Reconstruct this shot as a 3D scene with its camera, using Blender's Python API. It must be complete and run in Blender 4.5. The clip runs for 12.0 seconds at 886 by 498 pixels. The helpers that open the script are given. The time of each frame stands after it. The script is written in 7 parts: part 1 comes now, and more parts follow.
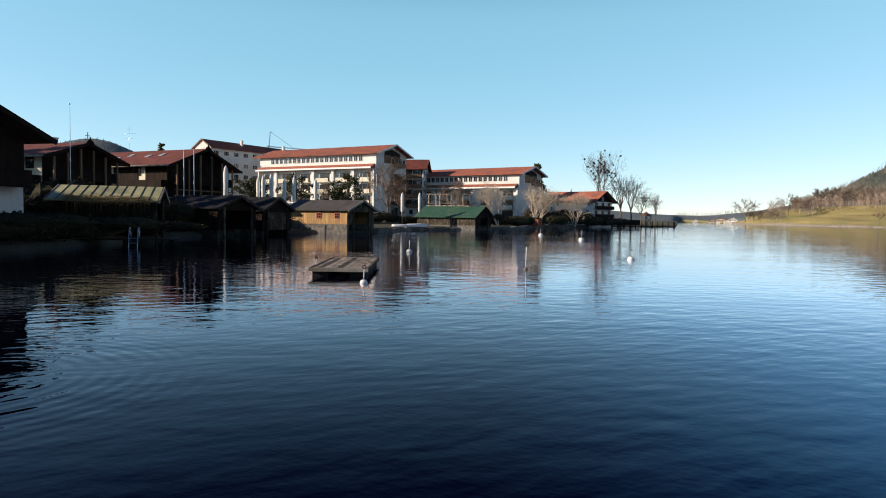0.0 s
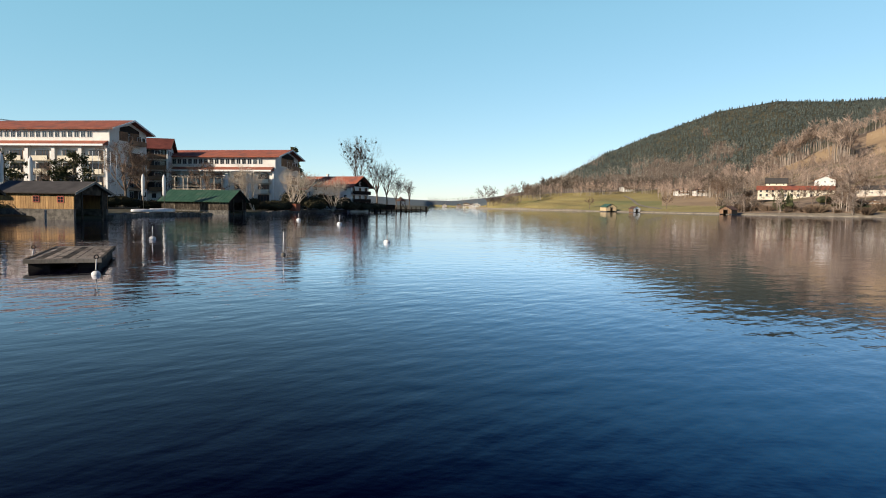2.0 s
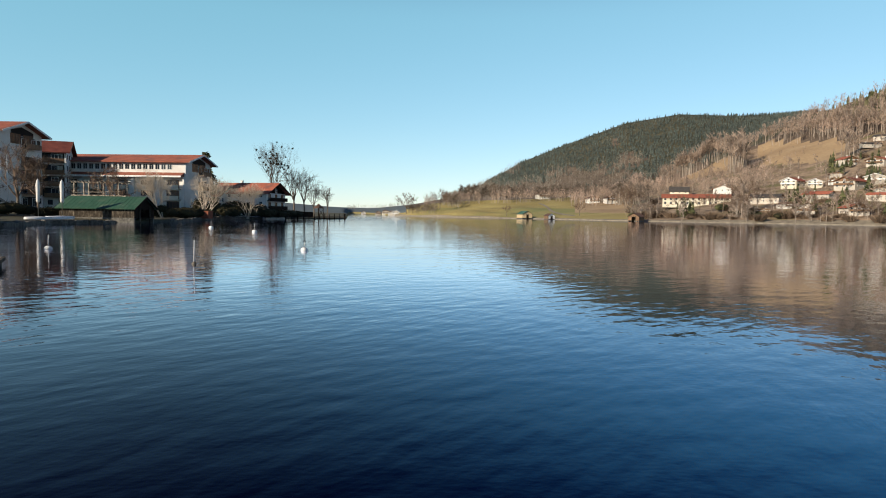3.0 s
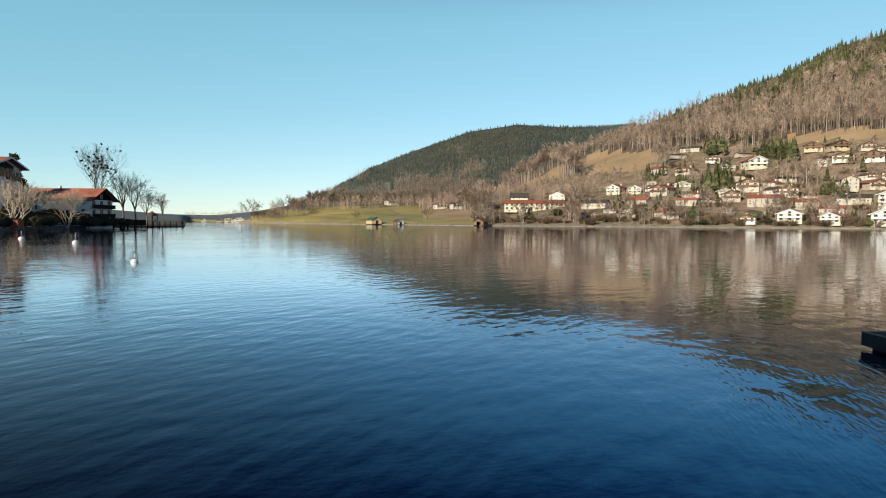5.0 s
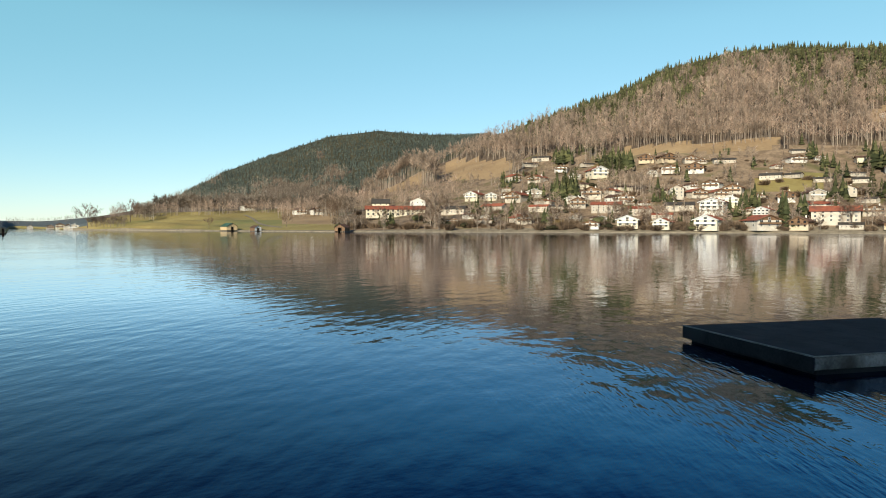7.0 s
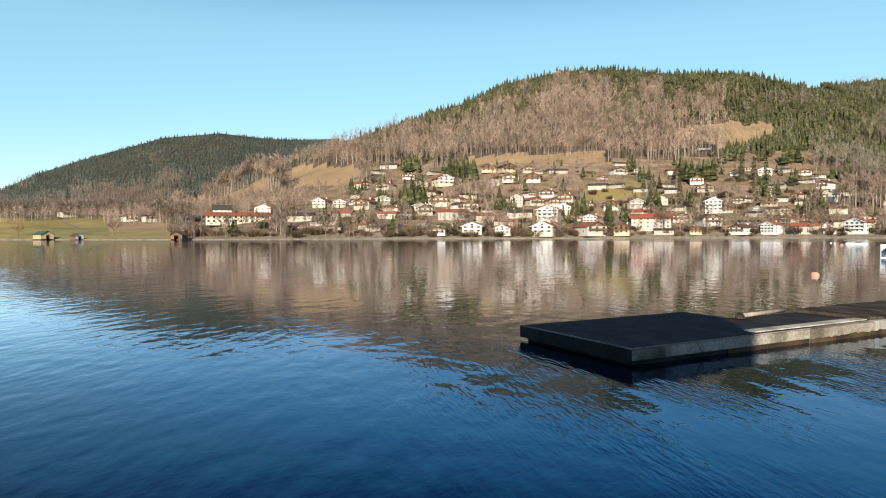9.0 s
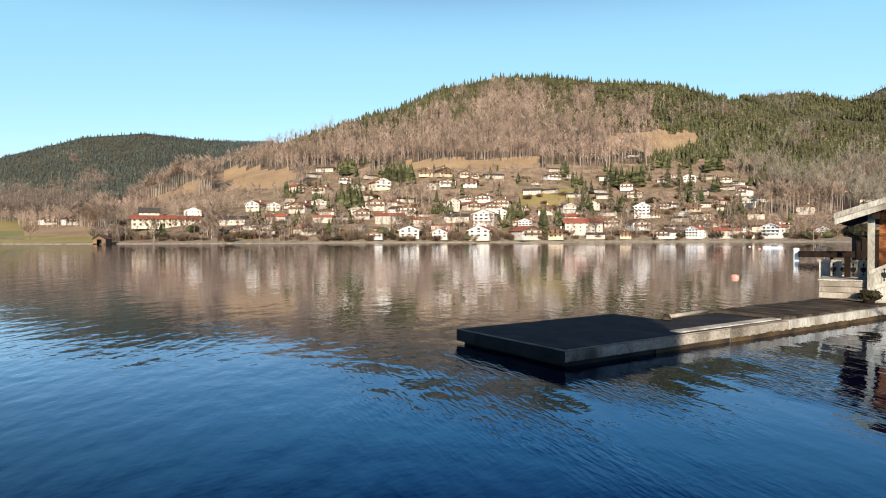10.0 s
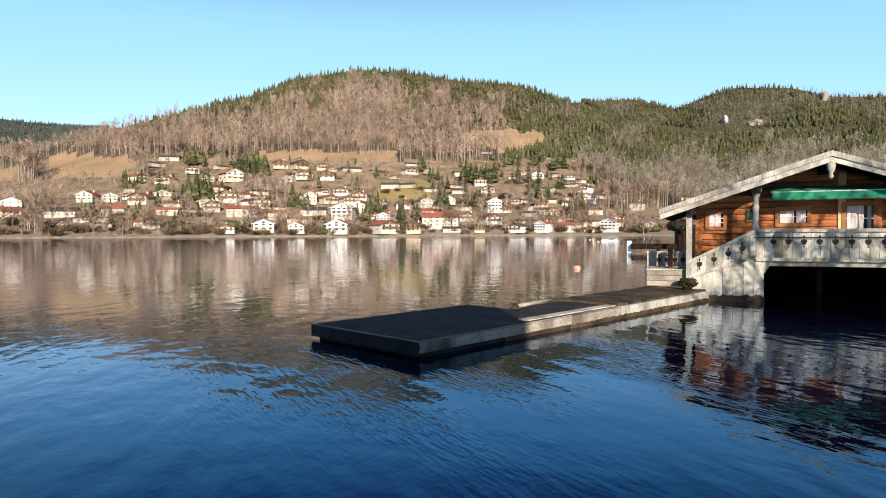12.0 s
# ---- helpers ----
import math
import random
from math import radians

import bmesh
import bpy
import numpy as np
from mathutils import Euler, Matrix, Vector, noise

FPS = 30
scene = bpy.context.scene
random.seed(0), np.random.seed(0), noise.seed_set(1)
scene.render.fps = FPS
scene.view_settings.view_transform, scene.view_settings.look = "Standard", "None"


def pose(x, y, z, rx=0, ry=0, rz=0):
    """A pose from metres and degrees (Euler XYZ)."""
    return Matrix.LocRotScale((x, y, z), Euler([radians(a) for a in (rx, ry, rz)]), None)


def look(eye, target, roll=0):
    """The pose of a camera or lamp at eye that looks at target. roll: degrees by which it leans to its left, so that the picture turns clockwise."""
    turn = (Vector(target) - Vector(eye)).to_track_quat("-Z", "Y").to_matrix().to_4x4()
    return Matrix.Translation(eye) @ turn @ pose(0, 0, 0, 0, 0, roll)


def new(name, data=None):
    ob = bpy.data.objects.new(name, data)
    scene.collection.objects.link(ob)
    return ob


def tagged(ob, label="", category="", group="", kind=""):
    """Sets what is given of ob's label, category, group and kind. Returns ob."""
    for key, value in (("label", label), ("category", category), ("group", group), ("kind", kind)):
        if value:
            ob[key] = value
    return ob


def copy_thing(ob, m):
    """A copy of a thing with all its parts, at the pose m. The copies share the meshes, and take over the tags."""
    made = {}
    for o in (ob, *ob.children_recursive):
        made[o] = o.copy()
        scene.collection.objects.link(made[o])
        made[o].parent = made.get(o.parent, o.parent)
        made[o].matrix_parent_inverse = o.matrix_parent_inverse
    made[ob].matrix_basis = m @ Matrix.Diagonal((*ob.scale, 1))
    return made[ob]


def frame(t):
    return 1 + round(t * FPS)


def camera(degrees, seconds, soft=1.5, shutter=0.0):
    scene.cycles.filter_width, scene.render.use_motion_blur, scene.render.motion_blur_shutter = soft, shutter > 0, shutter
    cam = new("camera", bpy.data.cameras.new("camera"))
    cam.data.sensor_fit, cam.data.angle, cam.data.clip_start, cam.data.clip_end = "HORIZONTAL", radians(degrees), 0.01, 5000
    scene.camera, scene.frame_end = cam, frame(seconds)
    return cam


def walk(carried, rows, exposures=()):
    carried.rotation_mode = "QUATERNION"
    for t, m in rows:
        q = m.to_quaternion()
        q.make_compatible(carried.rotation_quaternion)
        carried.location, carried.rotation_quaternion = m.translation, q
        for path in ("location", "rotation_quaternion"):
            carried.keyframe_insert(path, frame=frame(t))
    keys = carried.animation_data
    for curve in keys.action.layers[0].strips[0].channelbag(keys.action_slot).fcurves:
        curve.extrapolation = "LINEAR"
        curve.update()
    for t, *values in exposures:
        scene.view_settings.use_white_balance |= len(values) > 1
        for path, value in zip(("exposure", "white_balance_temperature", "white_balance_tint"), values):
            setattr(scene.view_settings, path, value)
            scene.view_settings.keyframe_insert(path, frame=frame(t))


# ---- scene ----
# ---- camera and walk ----
EYE = 2.3
cam = camera(69.7, 12.0, soft=1.0)
ROWS = [
    (0.0, 0.000, 0.000, 0.000, 0.00, -2.80, -0.86),
    (0.5, 0.014, 0.002, -0.011, -3.57, -2.77, -0.80),
    (1.0, 0.034, 0.006, -0.014, -8.01, -2.79, -0.86),
    (1.5, 0.028, 0.013, -0.020, -15.75, -3.41, -0.94),
    (2.0, 0.048, 0.022, -0.034, -21.47, -3.83, -0.92),
    (2.5, 0.061, 0.032, -0.042, -24.97, -3.51, -0.94),
    (3.0, 0.081, 0.034, -0.035, -28.71, -3.07, -0.89),
    (3.5, 0.100, 0.034, -0.017, -32.60, -2.78, -0.84),
    (5.5, 0.193, 0.025, -0.005, -44.87, -2.24, -0.27),
    (6.0, 0.197, -0.002, 0.005, -47.65, -2.03, -0.31),
    (6.5, 0.207, -0.035, 0.003, -51.10, -1.90, -0.22),
    (7.0, 0.216, -0.065, 0.010, -54.57, -1.82, -0.11),
    (7.5, 0.223, -0.087, 0.012, -58.42, -1.80, 0.06),
    (9.5, 0.230, -0.153, -0.006, -70.91, -1.00, 0.22),
    (10.0, 0.229, -0.159, 0.002, -73.73, -0.87, 0.20),
    (10.5, 0.244, -0.166, 0.000, -76.45, -0.78, 0.01),
    (11.0, 0.262, -0.174, -0.003, -78.89, -0.78, 0.06),
    (11.5, 0.274, -0.188, -0.006, -82.08, -1.08, 0.13),
    (12.0, 0.269, -0.213, -0.013, -86.43, -1.47, 0.20),
]
walk(cam, [(t, pose(x, y, EYE + z, 90 + pitch, roll, yaw)) for t, x, y, z, yaw, pitch, roll in ROWS],
     exposures=[(0.0, 0.05, 6500, 13), (2.0, -0.03, 6500, 11), (3.5, -0.10, 6500, 7), (5.5, -0.12, 6500, 3), (7.0, -0.06, 6500, 1), (7.5, -0.04, 6500, 1), (9.5, 0.17, 6500, 9), (12.0, 0.27, 6500, 12)])

# ---- sky and sun ----
SUN_YAW, SUN_UP = 102.0, 20.5        # degrees to the left of +y, and above the horizon
sky_world = bpy.data.worlds.new("sky")
scene.world = sky_world
sky_world.use_nodes = True
wn = sky_world.node_tree
sky = wn.nodes.new("ShaderNodeTexSky")
sky.sky_type, sky.sun_disc = "NISHITA", False
sky.sun_elevation, sky.sun_rotation = radians(SUN_UP), radians(-SUN_YAW)
sky.altitude, sky.air_density, sky.dust_density, sky.ozone_density = 700, 0.9, 0.15, 2.2
wn.nodes["Background"].inputs["Strength"].default_value = 0.145
tone = wn.nodes.new("ShaderNodeMix")          # the clear winter sky leans to cyan
tone.data_type, tone.blend_type = "RGBA", "MULTIPLY"
tone.inputs["Factor"].default_value = 1.0
aloft = wn.nodes.new("ShaderNodeMix")         # and deepens to a dark blue overhead
aloft.data_type = "RGBA"
aloft.inputs[6].default_value, aloft.inputs[7].default_value = (0.155, 0.235, 0.47, 1), (1.40, 1.06, 1.05, 1)
wn.links.new(aloft.outputs[2], tone.inputs[7])
wn.links.new(sky.outputs["Color"], tone.inputs[6])
haze = wn.nodes.new("ShaderNodeMix")          # thin winter haze, thinning out towards the zenith
haze.data_type = "RGBA"
up_way, up_z, thin_out = wn.nodes.new("ShaderNodeTexCoord"), wn.nodes.new("ShaderNodeSeparateXYZ"), wn.nodes.new("ShaderNodeMapRange")
wn.links.new(up_way.outputs["Generated"], up_z.inputs[0]), wn.links.new(up_z.outputs["Z"], thin_out.inputs["Value"])
thin_out.interpolation_type = "SMOOTHSTEP"
thin_out.inputs["From Min"].default_value, thin_out.inputs["From Max"].default_value = 0.28, 0.47
thin_out.inputs["To Min"].default_value, thin_out.inputs["To Max"].default_value = 0.40, 0.0
wn.links.new(thin_out.outputs[0], haze.inputs["Factor"])
lift = wn.nodes.new("ShaderNodeMath")
lift.operation = "DIVIDE"
lift.inputs[1].default_value = 0.40
wn.links.new(thin_out.outputs[0], lift.inputs[0]), wn.links.new(lift.outputs[0], aloft.inputs["Factor"])
haze.inputs[7].default_value = (1.9, 6.4, 7.2, 1)
wn.links.new(tone.outputs[2], haze.inputs[6])
wn.links.new(haze.outputs[2], wn.nodes["Background"].inputs["Color"])
sun = new("sun", bpy.data.lights.new("sun", "SUN"))
sun.data.energy, sun.data.angle, sun.data.color = 6.2, radians(0.5), (1.0, 0.86, 0.68)
sy, su = radians(SUN_YAW), radians(SUN_UP)
sun_way = Vector((-math.sin(sy) * math.cos(su), math.cos(sy) * math.cos(su), math.sin(su)))
sun.matrix_world = look(sun_way * 100, (0, 0, 0))


# ---- materials ----
def surf(name, a, b, size=0.5, rough=0.8, bump=0.3, metal=0.0, fine=None, stretch=(1, 1, 1), vary=0.12, spot=None, spec=0.4, dist=0.01):
    """A weathered surface: two tones in broad patches (size, in metres), fine grain, a value shift per object, and stains."""
    m = bpy.data.materials.new(name)
    m.use_nodes = True
    nt, bs = m.node_tree, m.node_tree.nodes["Principled BSDF"]
    N, L = nt.nodes.new, nt.links.new
    tc, mp = N("ShaderNodeTexCoord"), N("ShaderNodeMapping")
    mp.inputs["Scale"].default_value = stretch
    L(tc.outputs["Object"], mp.inputs["Vector"])
    info = N("ShaderNodeObjectInfo")
    shift = N("ShaderNodeVectorMath")
    shift.operation = "MULTIPLY_ADD"
    comb = N("ShaderNodeCombineXYZ")
    for k in range(3):
        L(info.outputs["Random"], comb.inputs[k])
    L(comb.outputs[0], shift.inputs[0])
    shift.inputs[1].default_value = (37, 53, 71)
    L(mp.outputs[0], shift.inputs[2])
    big, small = N("ShaderNodeTexNoise"), N("ShaderNodeTexNoise")
    big.inputs["Scale"].default_value, big.inputs["Detail"].default_value = 1.0 / size, 5
    small.inputs["Scale"].default_value, small.inputs["Detail"].default_value = 1.0 / (fine or size * 0.08), 6
    L(shift.outputs[0], big.inputs["Vector"]), L(shift.outputs[0], small.inputs["Vector"])
    ramp = N("ShaderNodeValToRGB")
    ramp.color_ramp.elements[0].position, ramp.color_ramp.elements[1].position = 0.34, 0.66
    ramp.color_ramp.elements[0].color, ramp.color_ramp.elements[1].color = (*a, 1), (*b, 1)
    both = N("ShaderNodeMath")
    both.operation = "MULTIPLY_ADD"
    L(small.outputs["Fac"], both.inputs[0])
    both.inputs[1].default_value = 0.55
    half = N("ShaderNodeMath")
    half.operation = "MULTIPLY_ADD"
    L(big.outputs["Fac"], half.inputs[0])
    half.inputs[1].default_value, half.inputs[2].default_value = 0.75, -0.15
    L(half.outputs[0], both.inputs[2])
    L(both.outputs[0], ramp.inputs["Fac"])
    col = ramp.outputs["Color"]
    if spot:
        sn, sr, mx = N("ShaderNodeTexNoise"), N("ShaderNodeValToRGB"), N("ShaderNodeMix")
        sn.inputs["Scale"].default_value, sn.inputs["Detail"].default_value = 0.45 / size, 8
        sr.color_ramp.elements[0].position, sr.color_ramp.elements[1].position = 0.52, 0.68
        mx.data_type = "RGBA"
        L(shift.outputs[0], sn.inputs["Vector"]), L(sn.outputs["Fac"], sr.inputs["Fac"])
        L(sr.outputs["Color"], mx.inputs["Factor"]), L(col, mx.inputs[6])
        mx.inputs[7].default_value = (*spot, 1)
        col = mx.outputs[2]
    hsv, val = N("ShaderNodeHueSaturation"), N("ShaderNodeMath")
    val.operation = "MULTIPLY_ADD"
    L(info.outputs["Random"], val.inputs[0])
    val.inputs[1].default_value, val.inputs[2].default_value = vary * 2, 1 - vary
    L(val.outputs[0], hsv.inputs["Value"]), L(col, hsv.inputs["Color"])
    L(hsv.outputs["Color"], bs.inputs["Base Color"])
    rr = N("ShaderNodeMath")
    rr.operation = "MULTIPLY_ADD"
    L(small.outputs["Fac"], rr.inputs[0])
    rr.inputs[1].default_value, rr.inputs[2].default_value = 0.25, max(rough - 0.12, 0.02)
    L(rr.outputs[0], bs.inputs["Roughness"])
    bs.inputs["Metallic"].default_value = metal
    bs.inputs["Specular IOR Level"].default_value = spec
    if bump:
        bp = N("ShaderNodeBump")
        bp.inputs["Strength"].default_value, bp.inputs["Distance"].default_value = bump, dist
        L(small.outputs["Fac"], bp.inputs["Height"]), L(bp.outputs[0], bs.inputs["Normal"])
    return m


def isle(name, a, b, rough=0.85, c=None, spec=0.2, crown=0.0):
    """Foliage, twigs or shingles joined in one mesh: the tone changes from piece to piece."""
    m = bpy.data.materials.new(name)
    m.use_nodes = True
    nt, bs = m.node_tree, m.node_tree.nodes["Principled BSDF"]
    N, L = nt.nodes.new, nt.links.new
    geo, ramp = N("ShaderNodeNewGeometry"), N("ShaderNodeValToRGB")
    el = ramp.color_ramp.elements
    el[0].color, el[1].color = (*a, 1), (*b, 1)
    if c:
        e = el.new(0.6)
        e.color = (*c, 1)
    L(geo.outputs["Random Per Island"], ramp.inputs["Fac"])
    tc, nz, hsv = N("ShaderNodeTexCoord"), N("ShaderNodeTexNoise"), N("ShaderNodeHueSaturation")
    nz.inputs["Scale"].default_value = 0.012
    nz.inputs["Detail"].default_value = 4
    L(tc.outputs["Object"], nz.inputs["Vector"])
    mm = N("ShaderNodeMath")
    mm.operation = "MULTIPLY_ADD"
    L(nz.outputs["Fac"], mm.inputs[0])
    mm.inputs[1].default_value, mm.inputs[2].default_value = 0.9, 0.55
    value = mm.outputs[0]
    if crown:                                # whole crowns differ as well, by about the breadth of a tree
        cn, cm, both = N("ShaderNodeTexNoise"), N("ShaderNodeMapRange"), N("ShaderNodeMath")
        cn.inputs["Scale"].default_value, cn.inputs["Detail"].default_value = 0.075, 1.0
        cm.inputs["From Min"].default_value, cm.inputs["From Max"].default_value = 0.32, 0.68
        cm.inputs["To Min"].default_value, cm.inputs["To Max"].default_value = 1 - crown, 1 + crown
        both.operation = "MULTIPLY"
        L(tc.outputs["Object"], cn.inputs["Vector"]), L(cn.outputs["Fac"], cm.inputs["Value"])
        L(value, both.inputs[0]), L(cm.outputs[0], both.inputs[1])
        value = both.outputs[0]
    L(value, hsv.inputs["Value"]), L(ramp.outputs["Color"], hsv.inputs["Color"])
    L(hsv.outputs["Color"], bs.inputs["Base Color"])
    bs.inputs["Roughness"].default_value = rough
    bs.inputs["Specular IOR Level"].default_value = spec
    if crown:                                # sprays of twigs and needles let some light through
        thin, mix = N("ShaderNodeBsdfTranslucent"), N("ShaderNodeMixShader")
        mix.inputs[0].default_value = 0.36
        L(hsv.outputs["Color"], thin.inputs["Color"]), L(bs.outputs[0], mix.inputs[1]), L(thin.outputs[0], mix.inputs[2])
        L(mix.outputs[0], nt.nodes["Material Output"].inputs["Surface"])
    return m


def pane_mat(name, tint, rough=0.06):
    m = bpy.data.materials.new(name)
    m.use_nodes = True
    bs = m.node_tree.nodes["Principled BSDF"]
    bs.inputs["Base Color"].default_value = (*tint, 1)
    bs.inputs["Roughness"].default_value = rough
    bs.inputs["Specular IOR Level"].default_value = 0.7
    return m


M = dict(
    plaster=surf("white_plaster", (0.62, 0.60, 0.56), (0.78, 0.76, 0.72), 2.5, 0.9, 0.2, vary=0.06),
    plaster_warm=surf("weathered_warm_plaster", (0.43, 0.385, 0.325), (0.57, 0.515, 0.445), 2.5, 0.9, 0.2, vary=0.16),
    cream=surf("cream_plaster", (0.62, 0.55, 0.42), (0.74, 0.68, 0.55), 2.5, 0.9, 0.2, vary=0.06),
    ochre=surf("ochre_plaster", (0.50, 0.41, 0.29), (0.62, 0.52, 0.38), 2.5, 0.9, 0.2, vary=0.06),
    tile_red=surf("red_roof_tile", (0.26, 0.075, 0.045), (0.40, 0.13, 0.075), 1.6, 0.8, 0.5, fine=0.3, vary=0.15, spot=(0.19, 0.08, 0.06)),
    # red tile with the shade on the chalet roofs worked into a lower tone
    tile_dark=surf("shade_darkened_red_tile", (0.11, 0.027, 0.019), (0.20, 0.054, 0.036), 1.6, 0.8, 0.5, fine=0.3, vary=0.12),
    tile_brown=surf("brown_roof_tile", (0.085, 0.05, 0.038), (0.16, 0.09, 0.065), 1.6, 0.8, 0.5, fine=0.3, vary=0.2),
    tile_grey=surf("grey_roof_sheet", (0.050, 0.045, 0.040), (0.10, 0.09, 0.082), 1.2, 0.7, 0.4, vary=0.15),
    # blue-grey sheet lowered almost to black, with the shore's shade in its colour
    slate=surf("shaded_blue_grey_roof_sheet", (0.011, 0.012, 0.015), (0.024, 0.025, 0.029), 0.9, 0.9, 0.4, vary=0.1, spec=0.15),
    sheet_yellow=surf("yellow_green_roof_sheet", (0.34, 0.33, 0.16), (0.52, 0.49, 0.26), 1.4, 0.55, 0.2, vary=0.04, spot=(0.25, 0.24, 0.13)),
    sheet_green=surf("green_roof_sheet", (0.028, 0.085, 0.050), (0.060, 0.135, 0.085), 1.0, 0.5, 0.2, vary=0.08, spot=(0.10, 0.15, 0.10)),
    # dark stained timber, lowered further so its colour carries deep shade
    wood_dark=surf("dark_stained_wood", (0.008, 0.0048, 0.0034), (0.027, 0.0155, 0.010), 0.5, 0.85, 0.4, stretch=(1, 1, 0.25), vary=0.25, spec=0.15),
    wood_brown=surf("brown_wood", (0.12, 0.068, 0.038), (0.25, 0.145, 0.080), 0.5, 0.75, 0.4, stretch=(1, 1, 0.25), vary=0.2),
    wood_gold=surf("golden_larch_board", (0.25, 0.135, 0.05), (0.50, 0.30, 0.115), 0.35, 0.7, 0.3, stretch=(1, 1, 0.25), vary=0.15),
    wood_grey=surf("weathered_grey_wood", (0.20, 0.18, 0.15), (0.40, 0.36, 0.30), 0.6, 0.85, 0.4, stretch=(1, 1, 0.4), vary=0.15, spot=(0.15, 0.13, 0.10)),
    board_pale=surf("bleached_pale_board", (0.24, 0.225, 0.19), (0.60, 0.585, 0.525), 0.5, 0.85, 0.4, stretch=(1, 1, 0.3), vary=0.14, spot=(0.15, 0.13, 0.095)),
    log=surf("orange_log", (0.115, 0.029, 0.006), (0.60, 0.205, 0.045), 0.40, 0.55, 0.4, stretch=(0.30, 1, 1.6), vary=0.42, spot=(0.030, 0.009, 0.004)),
    log_frame=surf("oiled_window_timber", (0.22, 0.082, 0.022), (0.42, 0.175, 0.055), 0.4, 0.6, 0.3, stretch=(1, 1, 0.3), vary=0.15),
    notice=surf("dark_green_notice", (0.02, 0.05, 0.035), (0.04, 0.085, 0.06), 0.2, 0.4, 0.05),
    log_pale=surf("pale_timber", (0.48, 0.33, 0.17), (0.64, 0.48, 0.28), 0.4, 0.7, 0.3, stretch=(1, 1, 0.3), vary=0.1),
    deck_dark=surf("tarred_deck", (0.009, 0.009, 0.010), (0.034, 0.031, 0.030), 0.55, 0.75, 0.6, vary=0.25, spot=(0.05, 0.046, 0.042), spec=0.25),
    # dark plank tone with shade worked into it, under paler random patches
    plank_dark=surf("dark_and_shaded_plank", (0.026, 0.021, 0.016), (0.085, 0.068, 0.052), 0.5, 0.9, 0.4, vary=0.3, spot=(0.15, 0.125, 0.095), spec=0.15),
    raft_plank=surf("weathered_raft_plank", (0.15, 0.118, 0.092), (0.40, 0.335, 0.27), 0.5, 0.9, 0.4, vary=0.35, spot=(0.06, 0.048, 0.038), spec=0.2),
    concrete=surf("stained_concrete", (0.17, 0.150, 0.12), (0.46, 0.41, 0.345), 0.6, 0.9, 0.5, vary=0.1, spot=(0.075, 0.058, 0.04), dist=0.03),
    slime=surf("rusty_waterline_stain", (0.016, 0.012, 0.006), (0.10, 0.062, 0.026), 0.5, 0.7, 0.4, vary=0.1),
    stone=surf("bank_stone", (0.06, 0.055, 0.048), (0.19, 0.175, 0.15), 0.4, 0.9, 0.6, vary=0.3),
    white=surf("white_paint", (0.68, 0.68, 0.66), (0.80, 0.80, 0.78), 0.4, 0.5, 0.1, vary=0.05),
    canvas=surf("white_canvas", (0.62, 0.61, 0.58), (0.76, 0.75, 0.72), 0.6, 0.9, 0.2, stretch=(1, 1, 0.3), vary=0.05),
    curtain=surf("pinkish_white_curtain", (0.62, 0.48, 0.50), (0.82, 0.70, 0.72), 0.12, 0.9, 0.2, stretch=(6, 1, 0.2), vary=0.05),
    awning=surf("green_awning_cloth", (0.005, 0.16, 0.085), (0.012, 0.26, 0.15), 0.5, 0.8, 0.1, vary=0.03),
    red_frame=surf("red_painted_frame", (0.30, 0.05, 0.03), (0.40, 0.08, 0.05), 0.3, 0.6, 0.1, vary=0.1),
    red_plastic=surf("faded_red_plastic", (0.66, 0.24, 0.17), (0.80, 0.40, 0.32), 0.1, 0.45, 0.1, vary=0.05),
    brick=surf("red_brick", (0.19, 0.058, 0.032), (0.30, 0.10, 0.06), 0.5, 0.9, 0.4, fine=0.1, vary=0.1),
    steel=surf("galvanised_steel", (0.45, 0.46, 0.47), (0.62, 0.63, 0.64), 0.2, 0.35, 0.1, metal=0.9, vary=0.05),
    iron=surf("dark_iron", (0.02, 0.02, 0.022), (0.05, 0.05, 0.05), 0.2, 0.55, 0.2, metal=0.6, vary=0.1),
    pole_white=surf("white_lacquered_pole", (0.66, 0.66, 0.65), (0.80, 0.80, 0.79), 1.0, 0.4, 0.05, vary=0.05),
    glass=pane_mat("window_glass", (0.018, 0.022, 0.028)),
    glass_blue=pane_mat("sky_window_glass", (0.10, 0.15, 0.20), 0.1),
    # near-black that paints shade in recesses and the dock; also on raft floats
    dark=surf("shade_and_float_black", (0.010, 0.009, 0.008), (0.022, 0.018, 0.016), 1.0, 0.9, 0.1),
    bark=surf("grey_brown_bark", (0.10, 0.075, 0.055), (0.21, 0.17, 0.135), 0.4, 0.9, 0.6, stretch=(1, 1, 0.3), vary=0.2),
    bark_pale=surf("pale_bark", (0.34, 0.29, 0.23), (0.52, 0.46, 0.38), 0.4, 0.9, 0.5, stretch=(1, 1, 0.3), vary=0.1),
    twig=isle("bare_twigs", (0.115, 0.078, 0.056), (0.26, 0.185, 0.135), c=(0.18, 0.125, 0.09)),
    twig_pale=isle("pale_bare_twigs", (0.42, 0.34, 0.26), (0.70, 0.60, 0.48)),
    twig_dark=isle("dark_bare_twigs", (0.060, 0.045, 0.035), (0.13, 0.10, 0.08)),
    trunk_far=isle("pale_far_trunks", (0.17, 0.140, 0.115), (0.45, 0.380, 0.32)),
    twig_point=isle("grove_twigs", (0.137, 0.111, 0.088), (0.325, 0.260, 0.205), c=(0.215, 0.172, 0.137), crown=0.4),
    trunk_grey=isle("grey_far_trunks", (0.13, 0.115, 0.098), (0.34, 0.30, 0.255)),
